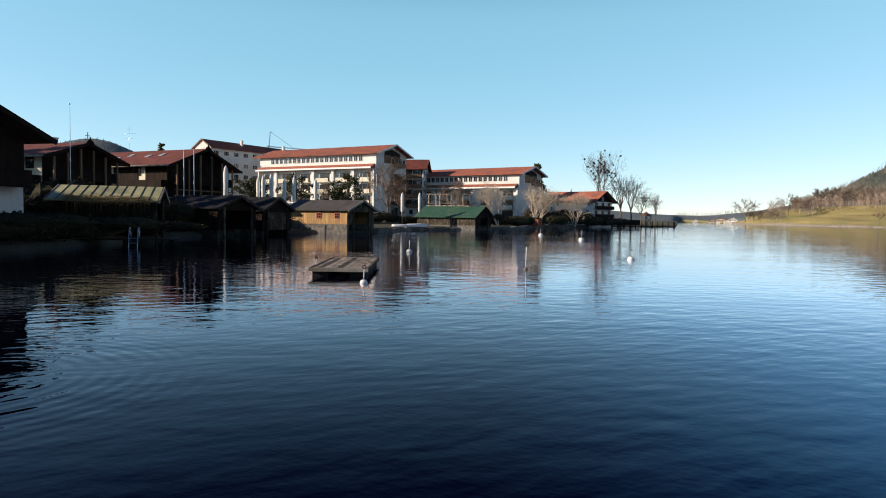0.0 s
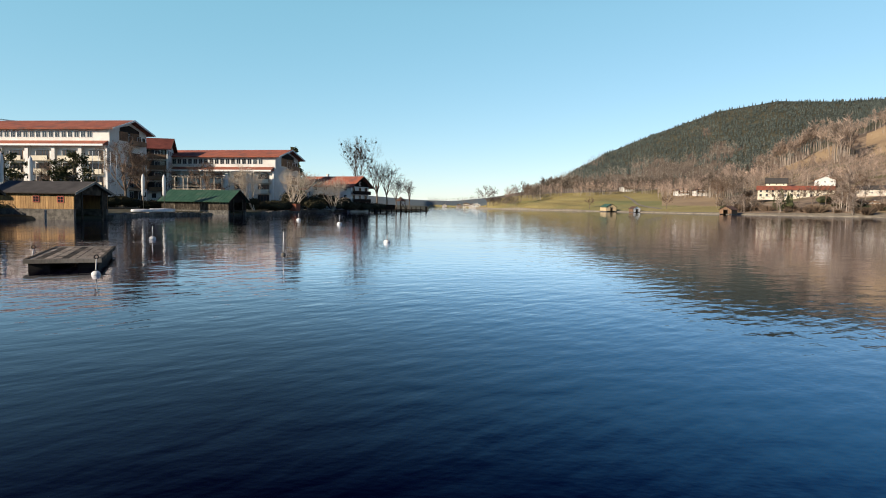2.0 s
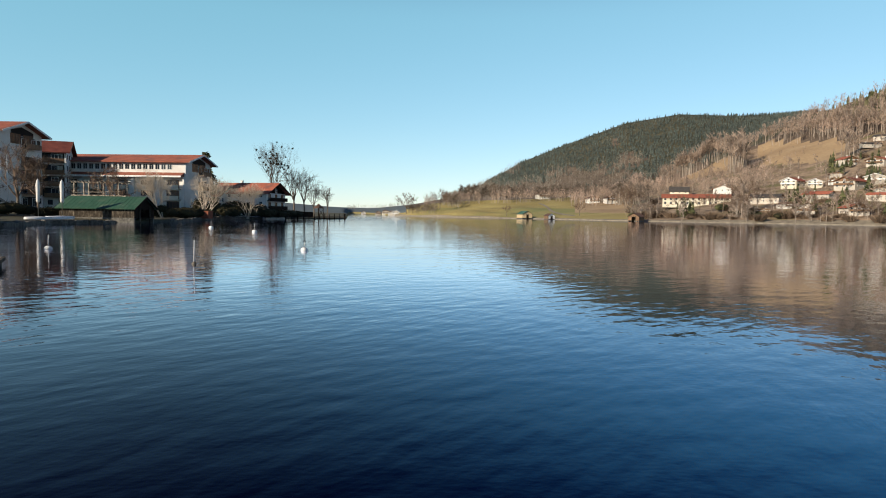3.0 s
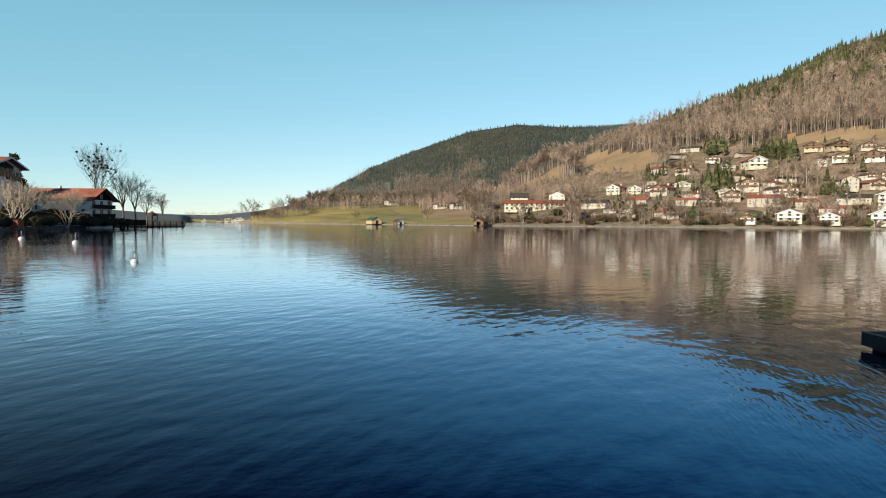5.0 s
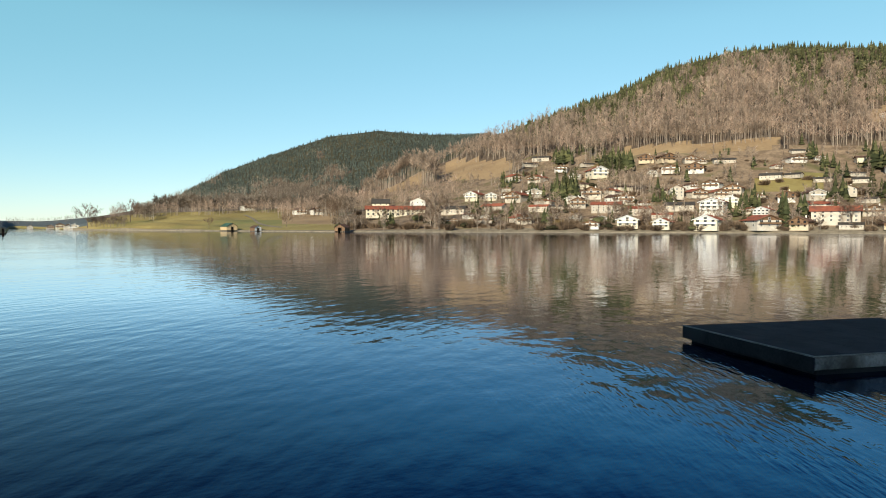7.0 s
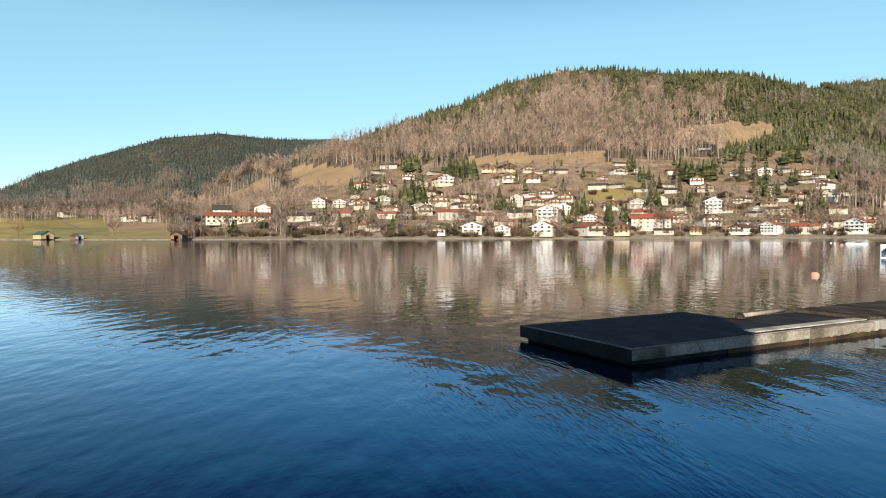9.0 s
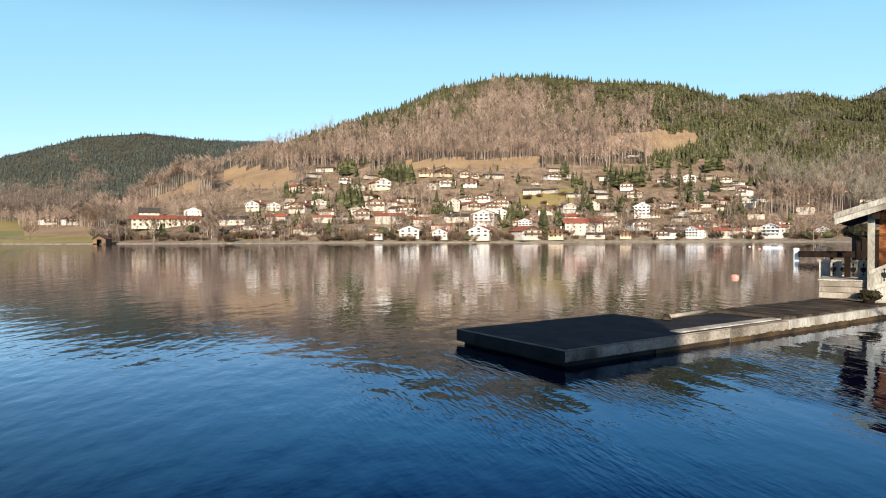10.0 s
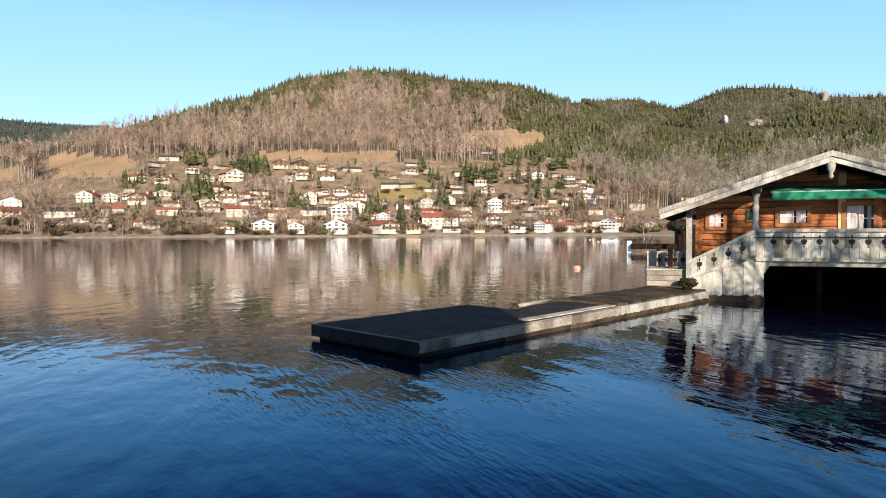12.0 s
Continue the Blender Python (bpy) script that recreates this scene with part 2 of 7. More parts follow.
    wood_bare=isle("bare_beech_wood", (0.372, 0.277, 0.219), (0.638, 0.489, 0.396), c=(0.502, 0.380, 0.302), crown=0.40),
    # greyer, darker twin of bare_beech_wood; on the far flank it paints shade
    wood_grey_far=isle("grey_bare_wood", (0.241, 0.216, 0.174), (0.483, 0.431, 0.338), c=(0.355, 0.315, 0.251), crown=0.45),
    garden_twig=isle("garden_tree_twigs", (0.261, 0.203, 0.159), (0.522, 0.413, 0.331), c=(0.377, 0.294, 0.235), crown=0.40),
    fir=isle("garden_fir_needles", (0.028, 0.036, 0.016), (0.135, 0.135, 0.060), c=(0.066, 0.072, 0.032)),
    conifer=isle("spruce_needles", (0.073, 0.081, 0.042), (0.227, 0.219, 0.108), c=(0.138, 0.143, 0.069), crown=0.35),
    # spruce green shifted pale and blue, so distance haze sits in the colour
    conifer_haze=isle("haze_tinted_spruce_needles", (0.064, 0.084, 0.080), (0.180, 0.196, 0.170), c=(0.113, 0.139, 0.125), crown=0.25),
    needles=isle("pine_needles", (0.022, 0.030, 0.012), (0.115, 0.105, 0.045), c=(0.055, 0.060, 0.024)),
    bush=isle("bare_shrub_twigs", (0.085, 0.060, 0.044), (0.30, 0.215, 0.150), c=(0.17, 0.120, 0.082)),
    hedge=isle("dark_hedge_leaves", (0.012, 0.014, 0.007), (0.055, 0.048, 0.024)),
    bush_green=isle("evergreen_shrub_leaves", (0.050, 0.056, 0.026), (0.130, 0.132, 0.062)),
    bush_gold=isle("golden_willow_twigs", (0.20, 0.135, 0.060), (0.38, 0.28, 0.14)),
    floor_spruce=surf("spruce_forest_floor", (0.045, 0.046, 0.026), (0.095, 0.085, 0.048), 30, 0.95, 0.3, fine=2.5, vary=0),
    # far hill floor with the blue of haze mixed into its tones
    floor_hazy=surf("haze_tinted_hill_floor", (0.070, 0.090, 0.100), (0.110, 0.130, 0.140), 40, 0.95, 0.2, fine=4.0, vary=0),
    skylight=pane_mat("pale_skylight_glass", (0.42, 0.44, 0.45), 0.25),
    meadow=surf("winter_meadow", (0.25, 0.195, 0.066), (0.36, 0.295, 0.110), 45, 0.95, 0.3, fine=3.0, vary=0, spot=(0.20, 0.205, 0.070)),
    meadow_dry=surf("dry_brown_meadow", (0.30, 0.205, 0.115), (0.42, 0.302, 0.175), 40, 0.95, 0.3, fine=3.0, vary=0),
    floor_wood=surf("leaf_litter", (0.085, 0.062, 0.044), (0.165, 0.120, 0.085), 30, 0.95, 0.3, fine=2.5, vary=0),
    garden=surf("village_gardens", (0.15, 0.105, 0.068), (0.38, 0.280, 0.190), 12, 0.95, 0.3, fine=2.0, vary=0, spot=(0.145, 0.135, 0.055)),
    shingle=surf("pale_lake_shingle", (0.17, 0.142, 0.105), (0.33, 0.285, 0.215), 3, 0.95, 0.4, fine=0.3, vary=0),
    lawn=surf("lakeside_lawn", (0.034, 0.032, 0.014), (0.085, 0.072, 0.030), 6, 0.95, 0.3, fine=0.5, vary=0, spot=(0.11, 0.085, 0.045)),
    snow=surf("old_snow", (0.42, 0.43, 0.45), (0.62, 0.63, 0.65), 2.0, 0.9, 0.4, fine=0.4, vary=0.05),
    rock=surf("pale_limestone", (0.20, 0.18, 0.155), (0.38, 0.345, 0.30), 3.0, 0.9, 0.6, fine=0.6, vary=0.1),
    mud=surf("lake_bed", (0.05, 0.05, 0.04), (0.09, 0.085, 0.06), 3, 0.95, 0.2, vary=0),
)


def water_mat():
    """Clear deep lake water: long low swells, a chop that gathers in lanes, fine ripples off the landing stage and rings by the bank."""
    m = bpy.data.materials.new("lake_water")
    m.use_nodes = True
    nt = m.node_tree
    nt.nodes.remove(nt.nodes["Principled BSDF"])
    N, L = nt.nodes.new, nt.links.new
    depth, deep, skin, body, mix, edge = N("ShaderNodeBsdfDiffuse"), N("ShaderNodeBsdfGlossy"), N("ShaderNodeBsdfGlossy"), N("ShaderNodeAddShader"), N("ShaderNodeMixShader"), N("ShaderNodeFresnel")
    depth.inputs["Color"].default_value = (0.0030, 0.0024, 0.0130, 1)
    deep.inputs["Roughness"].default_value = 0.02
    skin.inputs["Color"].default_value, skin.inputs["Roughness"].default_value = (0.93, 0.935, 1.0, 1), 0.012
    edge.inputs["IOR"].default_value = 1.333

    def math_node(kind, a, b):
        n = N("ShaderNodeMath")
        n.operation = kind
        for k, v in enumerate((a, b)):
            if isinstance(v, (int, float)):
                n.inputs[k].default_value = v
            else:
                L(v, n.inputs[k])
        return n.outputs[0]

    def ramped(value, lo, hi, to_lo=0.0, to_hi=1.0):
        n = N("ShaderNodeMapRange")
        n.interpolation_type = "SMOOTHSTEP"
        n.inputs["From Min"].default_value, n.inputs["From Max"].default_value = lo, hi
        n.inputs["To Min"].default_value, n.inputs["To Max"].default_value = to_lo, to_hi
        L(value, n.inputs["Value"])
        return n.outputs[0]

    # sheen steepened past plain Fresnel: strong far out, cut quickly at steep angles
    sheen = math_node("MULTIPLY", math_node("POWER", edge.outputs[0], 2.3), 3.3)
    sheen = math_node("MINIMUM", sheen, 0.88)
    # a second reflection painted in by colour: near black at x = 0, blue towards +x
    tc, across, hue = N("ShaderNodeTexCoord"), N("ShaderNodeSeparateXYZ"), N("ShaderNodeMix")
    L(tc.outputs["Object"], across.inputs[0])
    blue_by_x = ramped(across.outputs["X"], 0.0, 8.5)
    hue.data_type = "RGBA"
    hue.inputs[6].default_value, hue.inputs[7].default_value = (0.001, 0.003, 0.020, 1), (0.0, 0.108, 0.225, 1)
    L(blue_by_x, hue.inputs["Factor"]), L(hue.outputs[2], deep.inputs["Color"])
    L(depth.outputs[0], body.inputs[0]), L(deep.outputs[0], body.inputs[1])
    L(sheen, mix.inputs[0]), L(body.outputs[0], mix.inputs[1]), L(skin.outputs[0], mix.inputs[2])
    L(mix.outputs[0], nt.nodes["Material Output"].inputs["Surface"])
    last = None

    def lay(height, dist):
        nonlocal last
        bp = N("ShaderNodeBump")
        bp.inputs["Strength"].default_value, bp.inputs["Distance"].default_value = 1.0, dist
        L(height, bp.inputs["Height"])
        if last:
            L(last.outputs[0], bp.inputs["Normal"])
        last = bp

    def turned(turn, long=1.0):
        mp = N("ShaderNodeMapping")
        mp.vector_type = "TEXTURE"
        mp.inputs["Scale"].default_value = (long, 1, 1)
        mp.inputs["Rotation"].default_value = (0, 0, radians(turn))
        L(tc.outputs["Object"], mp.inputs["Vector"])
        return mp.outputs[0]

    def waves(size, turn, long, detail=1.0):
        nz = N("ShaderNodeTexNoise")
        nz.inputs["Scale"].default_value, nz.inputs["Detail"].default_value = 1 / size, detail
        nz.inputs["Roughness"].default_value = 0.4
        L(turned(turn, long), nz.inputs["Vector"])
        return nz.outputs["Fac"]

    def far_from(x, y):
        d = N("ShaderNodeVectorMath")
        d.operation = "DISTANCE"
        d.inputs[1].default_value = (x, y, 0)
        L(tc.outputs["Object"], d.inputs[0])
        return d.outputs["Value"]

    lanes = ramped(waves(9.0, -20, 2.6, 2.0), 0.36, 0.62, 0.55, 1.1)
    lay(waves(3.2, 6, 2.0), 0.012)
    lay(waves(1.15, -14, 2.2), 0.0085)
    lay(math_node("MULTIPLY", waves(0.46, 18, 1.9), lanes), 0.0130)
    lay(math_node("MULTIPLY", waves(0.21, 30, 1.9, 2.0), lanes), 0.0050)
    lay(waves(0.085, -25, 1.6, 2.0), 0.0011)
    # short ripples that run out from the landing stage
    near = ramped(far_from(11.4, 0.4), 2.4, 7.0, 1.0, 0.0)
    patchy = ramped(waves(1.7, 40, 1.8, 2.0), 0.42, 0.62)
    for size, turn, dist in ((0.062, 36, 0.0078), (0.105, 24, 0.0100)):
        lay(math_node("MULTIPLY", waves(size, turn, 4.5), math_node("MULTIPLY", near, patchy)), dist)
    # rings that spread from the bank
    cx, cy = -6.6, 8.4
    out = far_from(cx, cy)
    ring = math_node("SINE", math_node("MULTIPLY", out, math.tau / 0.26), 0.0)
    lay(math_node("MULTIPLY", ring, math_node("MULTIPLY", ramped(out, 0.5, 1.6), ramped(out, 2.0, 4.2, 1.0, 0.0))), 0.0011)
    for node in (depth, deep, skin, edge):
        L(last.outputs[0], node.inputs["Normal"])
    return m


# ---- building tools ----
def box_in(bm, x0, x1, y0, y1, z0, z1, m=None, slot=0):
    """A box by its bounds, into a bmesh."""
    vs = [bm.verts.new((x, y, z)) for z in (z0, z1) for x, y in ((x0, y0), (x1, y0), (x1, y1), (x0, y1))]
    if m is not None:
        for v in vs:
            v.co = m @ v.co
    fs = [bm.faces.new([vs[i] for i in q]) for q in ((3, 2, 1, 0), (4, 5, 6, 7), (0, 1, 5, 4), (1, 2, 6, 5), (2, 3, 7, 6), (3, 0, 4, 7))]
    for f in fs:
        f.material_index = slot
    return fs


def prism(bm, outline, y0, y1, slot=0, m=None):
    """An outline in x and z, drawn out from y0 to y1."""
    a = [bm.verts.new((x, y0, z)) for x, z in outline]
    b = [bm.verts.new((x, y1, z)) for x, z in outline]
    if m is not None:
        for v in a + b:
            v.co = m @ v.co
    n = len(outline)
    fs = [bm.faces.new(a[::-1]), bm.faces.new(b)]
    fs += [bm.faces.new((a[i], a[(i + 1) % n], b[(i + 1) % n], b[i])) for i in range(n)]
    for f in fs:
        f.material_index = slot


def ragged(bm, x0, x1, y0, y1, z0, z1, play, seed):
    """A stain along a wall's foot, with an uneven upper edge."""
    rng = np.random.default_rng(seed)
    n = max(4, int((x1 - x0) / 0.11))
    tops = z1 + play * rng.uniform(-1, 1, n) * rng.uniform(0.2, 1, n)
    xs = np.linspace(x0, x1, n)
    prism(bm, [(x1, z0), (x0, z0)] + [(float(x), float(z)) for x, z in zip(xs, tops)], y0, y1)
    bmesh.ops.recalc_face_normals(bm, faces=bm.faces)


def rod(bm, p, q, r0, r1=None, sides=8, slot=0, caps=True):
    """A tapered round bar from p to q."""
    p, q = Vector(p), Vector(q)
    r1 = r0 if r1 is None else r1
    z = (q - p).normalized()
    x = z.orthogonal().normalized()
    y = z.cross(x)
    ring = [[bm.verts.new(c + r * (math.cos(k * math.tau / sides) * x + math.sin(k * math.tau / sides) * y)) for k in range(sides)] for c, r in ((p, r0), (q, r1))]
    fs = [bm.faces.new((ring[0][k], ring[0][(k + 1) % sides], ring[1][(k + 1) % sides], ring[1][k])) for k in range(sides)]
    if caps:
        fs += [bm.faces.new(ring[0][::-1]), bm.faces.new(ring[1])]
    for f in fs:
        f.material_index, f.smooth = slot, sides > 6


def lathe(bm, steps, sides=16, slot=0, at=(0, 0, 0)):
    """A turned shape: steps of radius and height, from below."""
    rings = [[bm.verts.new((at[0] + max(r, 1e-4) * math.cos(k * math.tau / sides), at[1] + max(r, 1e-4) * math.sin(k * math.tau / sides), at[2] + z)) for k in range(sides)] for r, z in steps]
    for lo, hi in zip(rings, rings[1:]):
        for k in range(sides):
            f = bm.faces.new((lo[k], lo[(k + 1) % sides], hi[(k + 1) % sides], hi[k]))
            f.material_index, f.smooth = slot, True
    bm.faces.new(rings[0][::-1]).material_index = slot
    bm.faces.new(rings[-1]).material_index = slot


def part(name, bm, material, parent=None, label="", m=None):
    """Links a bmesh as one mesh, under a thing or a part if parent is given."""
    bmesh.ops.recalc_face_normals(bm, faces=bm.faces)
    me = bpy.data.meshes.new(name)
    bm.to_mesh(me)
    bm.free()
    for mt in (material if isinstance(material, (list, tuple)) else [material]):
        me.materials.append(mt)
    return share(name, me, parent, label, m)


def share(name, me, parent=None, label="", m=None):
    """An object of its own on a mesh that may be shared."""
    ob = new(name, me)
    if parent:
        ob.parent = parent
    if m is not None:
        ob.matrix_basis = m
    if label:
        ob["label"] = label
    return ob


def thing(name, m, label, category, group="", kind=""):
    ob = new(name)
    ob.empty_display_size = 0.2
    ob.matrix_basis = m
    return tagged(ob, label, category, group, kind)


def np_mesh(name, verts, faces, mats, slots=None, smooth=False):
    """A mesh from arrays: verts n x 3, faces n x 3 or n x 4."""
    me = bpy.data.meshes.new(name)
    verts, faces = np.asarray(verts, np.float32), np.asarray(faces, np.int32)
    n, k = faces.shape
    me.vertices.add(len(verts))
    me.vertices.foreach_set("co", verts.ravel())
    me.loops.add(n * k)
    me.loops.foreach_set("vertex_index", faces.ravel())
    me.polygons.add(n)
    me.polygons.foreach_set("loop_start", np.arange(0, n * k, k, dtype=np.int32))
    for mt in mats:
        me.materials.append(mt)
    if slots is not None:
        me.polygons.foreach_set("material_index", np.asarray(slots, np.int32))
    me.polygons.foreach_set("use_smooth", np.full(n, smooth))
    me.update(calc_edges=True)
    me.validate()
    return me


def polar(yaw, r, z=0.0):
    """A place by its bearing (degrees to the left of +y) and distance from the first eye."""
    return Vector((-r * math.sin(radians(yaw)), r * math.cos(radians(yaw)), z))


# ---- the ground: one sheet, bearings across, from the lake bed to behind the far ridges ----
def knots(*pairs):
    xs, ys = np.array(sorted(pairs)).T
    return lambda yaw: np.interp(yaw, xs, ys)


shore_r = knots((-180, 7), (-140, 9), (-134, 22), (-128, 60), (-122, 140), (-115, 300), (-108, 410), (-100, 430), (-80, 430), (-60, 425), (-48, 440), (-42, 480),
                (-36, 560), (-30, 650), (-26, 760), (-24.6, 820), (-24.2, 1150), (-22, 1500), (-20.3, 1700), (-20.1, 264), (-16.5, 240), (-13.8, 223), (-8.4, 179), (-4.4, 131), (2.2, 119), (4.2, 111),
                (6.0, 90), (13, 86), (17, 76), (23, 66), (28, 52), (36, 42), (50, 26), (70, 14), (110, 7), (180, 7))
crest_r = knots((-180, 300), (-134, 400), (-122, 900), (-108, 1150), (-75, 1050), (-58, 1000), (-50, 900), (-40, 820), (-34, 800), (-28, 880), (-25, 950), (-24.2, 1400), (-20.3, 2100), (-20.1, 500), (0, 420), (30, 420), (60, 300), (180, 300))
crest_up = knots((-180, 2), (-134, 5), (-120, 7.5), (-109, 8.0), (-103, 9.1), (-98, 11.2), (-95, 12.25), (-92.5, 12.95), (-88, 13.3), (-83, 14.0), (-79, 14.15), (-74, 13.3), (-69.5, 11.45), (-65, 10.1), (-61, 8.9), (-57.5, 7.45),
                 (-55, 6.1), (-53, 5.4), (-50.5, 4.0), (-48, 2.9), (-45, 2.2), (-41, 1.7), (-36, 1.5), (-31, 1.3), (-28, 1.05), (-26, 0.55), (-24.2, 0.15), (-20.3, 0.1), (-20.1, 0.02), (-12, 0.1), (-4, 0.8), (0, 1.2), (30, 1.9), (60, 2.0), (180, 2))
ridge_up = knots((-180, 4), (-134, 9.0), (-121, 9.8), (-117.7, 10.2), (-115, 11.15), (-111, 11.55), (-109, 11.15), (-106.5, 10.2), (-103, 11.25), (-98, 11.2), (-90, 10), (-70, 9), (-58, 8.3), (-53, 8.35), (-48.8, 8.65), (-44.5, 8.05), (-39.6, 6.35), (-35.6, 4.75), (-32.5, 2.95),
                 (-30.5, 2.1), (-28.5, 1.4), (-26, 0.9), (-22.5, 0.5), (-19, 0.55), (-10, 1.2), (0, 2.0), (15, 3.2), (23, 4.2), (25, 4.6), (26, 5.0), (27.2, 5.55), (28.4, 5.8), (29.6, 5.7), (31, 5.3), (32, 4.9), (36, 4.6), (60, 4), (180, 4))
ridge_r = knots((-180, 900), (-134, 1500), (-105, 1700), (-90, 1800), (-50, 1900), (-34, 2000), (-28, 2300), (-20, 2900), (-10, 2500), (10, 1800), (40, 1500), (180, 900))
SLOPE = 40                                   # rows between the shore and the first crest


def rise(yaw, s):
    """Radius and height at a bearing and a share s of the way from the shore (0) over the first crest (1) to the far ridge (2)."""
    yaw, s = np.broadcast_arrays(np.asarray(yaw, float), np.asarray(s, float))
    r0, r1, r2 = shore_r(yaw) + 1.5, crest_r(yaw), ridge_r(yaw)
    e0 = np.degrees(np.arctan((0.55 - EYE) / r0))
    near = np.clip(s, 0, 1)
    ra = r0 + (r1 - r0) * near ** 1.15
    za = EYE + ra * np.tan(np.radians(e0 + (crest_up(yaw) - e0) * near ** 0.92))
    far = np.clip(s - 1, 0, 1)
    zc, zr = EYE + r1 * np.tan(np.radians(crest_up(yaw))), EYE + r2 * np.tan(np.radians(ridge_up(yaw)))
    rb = r1 + (r2 - r1) * far
    dip = np.clip(zc * 0.75, 1, None)
    zb = np.where(far < 0.25, zc + (dip - zc) * far / 0.25, dip + (zr - dip) * np.clip((far - 0.25) / 0.75, 0, 1) ** 1.05)
    return np.where(s <= 1, ra, rb), np.where(s <= 1, za, zb)


def on_slope(yaw, up):
    """The place on the first slope that is seen at this height angle (degrees)."""
    s = np.linspace(0, 1, 200)
    r, z = rise(yaw, s)
    el = np.degrees(np.arctan((z - EYE) / r))
    k = np.interp(up, el, s)
    r, z = rise(yaw, k)
    return polar(yaw, float(r), float(z))


def land_z(x, y):
    """The ground's height at a place this side of the first crest."""
    yaw, r = math.degrees(math.atan2(-x, y)), math.hypot(x, y)
    s = np.linspace(0, 1, 200)
    rr, zz = rise(yaw, s)
    return float(np.interp(r, rr, zz))


def patch(yaw, up, k=0.0):
    return noise.noise((yaw * 0.22 + k, up * 0.55, k)) + 0.5 * noise.noise((yaw * 0.7, up * 1.6, k + 3))


def ridge_green(yaw, up):
    """Above nought where the farther ridge carries spruce: its upper part, with bare beech in patches below."""
    return (up - 3.9 + 0.5 * (yaw > -37)) * 0.30 + patch(yaw * 1.4, up * 1.3, 4.0) * 1.1


def land_kind(yaw, s, up):
    """Which ground cover: 0 lawn, 1 meadow, 2 dry meadow, 3 leaf litter, 4 gardens, 5 shingle, 6 lake bed."""
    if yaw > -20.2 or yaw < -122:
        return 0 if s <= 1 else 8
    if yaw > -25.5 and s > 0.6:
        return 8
    if s > 1:
        return 7 if yaw < -64 or yaw > -26 or ridge_green(yaw, up) > 0 else 3
    if yaw > -24.4:
        return 1
    if s < 0.02:
        return 5
    wob = 0.45 * noise.noise((yaw * 0.7, up * 1.3, 2.0)) + 0.35 * noise.noise((yaw * 2.1, up * 2.6, 5.0))
    if yaw > -45.5:
        return (1 if yaw > -40.6 + wob or up < 0.35 else 2) if up < 1.9 else 3
    if yaw > -53.9 and up > 0.33 * (-48 - yaw) + 2.75 + wob * 0.3 and not (yaw > -52.9 and up < 3.15 + 0.43 * (-48 - yaw) + wob * 0.3):
        return 3
    field = -60.3 + 0.9 * wob - 0.5 * (up - 5) < yaw < -53.9 and 4.2 + 0.04 * (-53.9 - yaw) + wob * 0.4 < up < min(6.2, 4.5 + 0.95 * (-53.9 - yaw)) + wob * 0.5
    strip = -52.9 <= yaw < -47.6 and 2.65 + 0.30 * (-48 - yaw) + wob * 0.3 < up < 3.15 + 0.43 * (-48 - yaw) + wob * 0.3
    if field or strip:
        return 2
    if -82.5 < yaw < -72 and 6.25 + wob < up < 7.05 + wob * 0.5 or -72 <= yaw < -70.5 and 6.3 < up < 6.9:
        return 2
    if 6.9 + 0.25 * abs(yaw + 92) + wob < up < 9.0 - 0.12 * abs(yaw + 92) + wob and -95.5 < yaw < -88:
        return 2
    if -85.5 < yaw < -80.5 and 3.0 + wob < up < 4.1:
        return 1
    if up > 6.3 + wob or (yaw > -61 and up > 5.4) or (yaw < -98.5 and up > 5.2 - 0.42 * (-98.5 - yaw)):
        return 3
    return 4


yaws = np.concatenate([np.arange(-180, -128, 4), np.arange(-128, -24.61, 0.6), [-24.6, -24.2, -23, -22, -21, -20.3, -20.1], np.arange(-19.5, 40, 1.0), np.arange(40, 181, 5)])
shares = np.concatenate([np.linspace(0, 1, SLOPE + 1), 1 + np.linspace(0.05, 1, 20)])
rings_r, rings_z = [], []
for row in ("bed", "dip", "edge", "bank"):
    r0 = shore_r(yaws)
    rings_r.append({"bed": np.full(len(yaws), 1.0), "dip": r0 - 4, "edge": r0 - 0.3, "bank": r0}[row])
    rings_z.append(np.full(len(yaws), {"bed": -3.0, "dip": -1.6, "edge": -0.25, "bank": 0.35}[row]))
for s in shares:
    r, z = rise(yaws, s)
    lump = np.array([noise.noise((a * 0.35, s * 9, 0.3)) for a in yaws]) * np.clip((r - 500) / 400, 0, 1) * 5 * (s > 0.02) * (s < 0.97)
    rings_r.append(r)
    rings_z.append(z + lump)
rings_r.append(np.maximum(ridge_r(yaws) * 1.25, 2600)), rings_z.append(np.full(len(yaws), 10.0))
rings_r.append(np.full(len(yaws), 4900.0)), rings_z.append(np.full(len(yaws), 0.5))
RR, RZ = np.array(rings_r), np.array(rings_z)
ang = np.radians(yaws)
gv = np.stack([-RR * np.sin(ang), RR * np.cos(ang), RZ], -1).reshape(-1, 3)
nr, ny = RR.shape
gf, gs = [], []
for i in range(nr - 1):
    for j in range(ny - 1):
        gf.append((i * ny + j, i * ny + j + 1, (i + 1) * ny + j + 1, (i + 1) * ny + j))
        if i < 3:
            gs.append(6 if i < 2 or yaws[j] > -24.3 else 5)
        elif i - 4 >= len(shares) or i < 4:
            gs.append(5 if i < 4 and yaws[j] < -24.3 else (0 if i < 4 else 3))
        else:
            yc, sc = (yaws[j] + yaws[j + 1]) / 2, shares[min(i - 4, len(shares) - 1)]
            rc, zc = rise(yc, sc)
            gs.append(land_kind(yc, sc, math.degrees(math.atan2(zc - EYE, rc))))
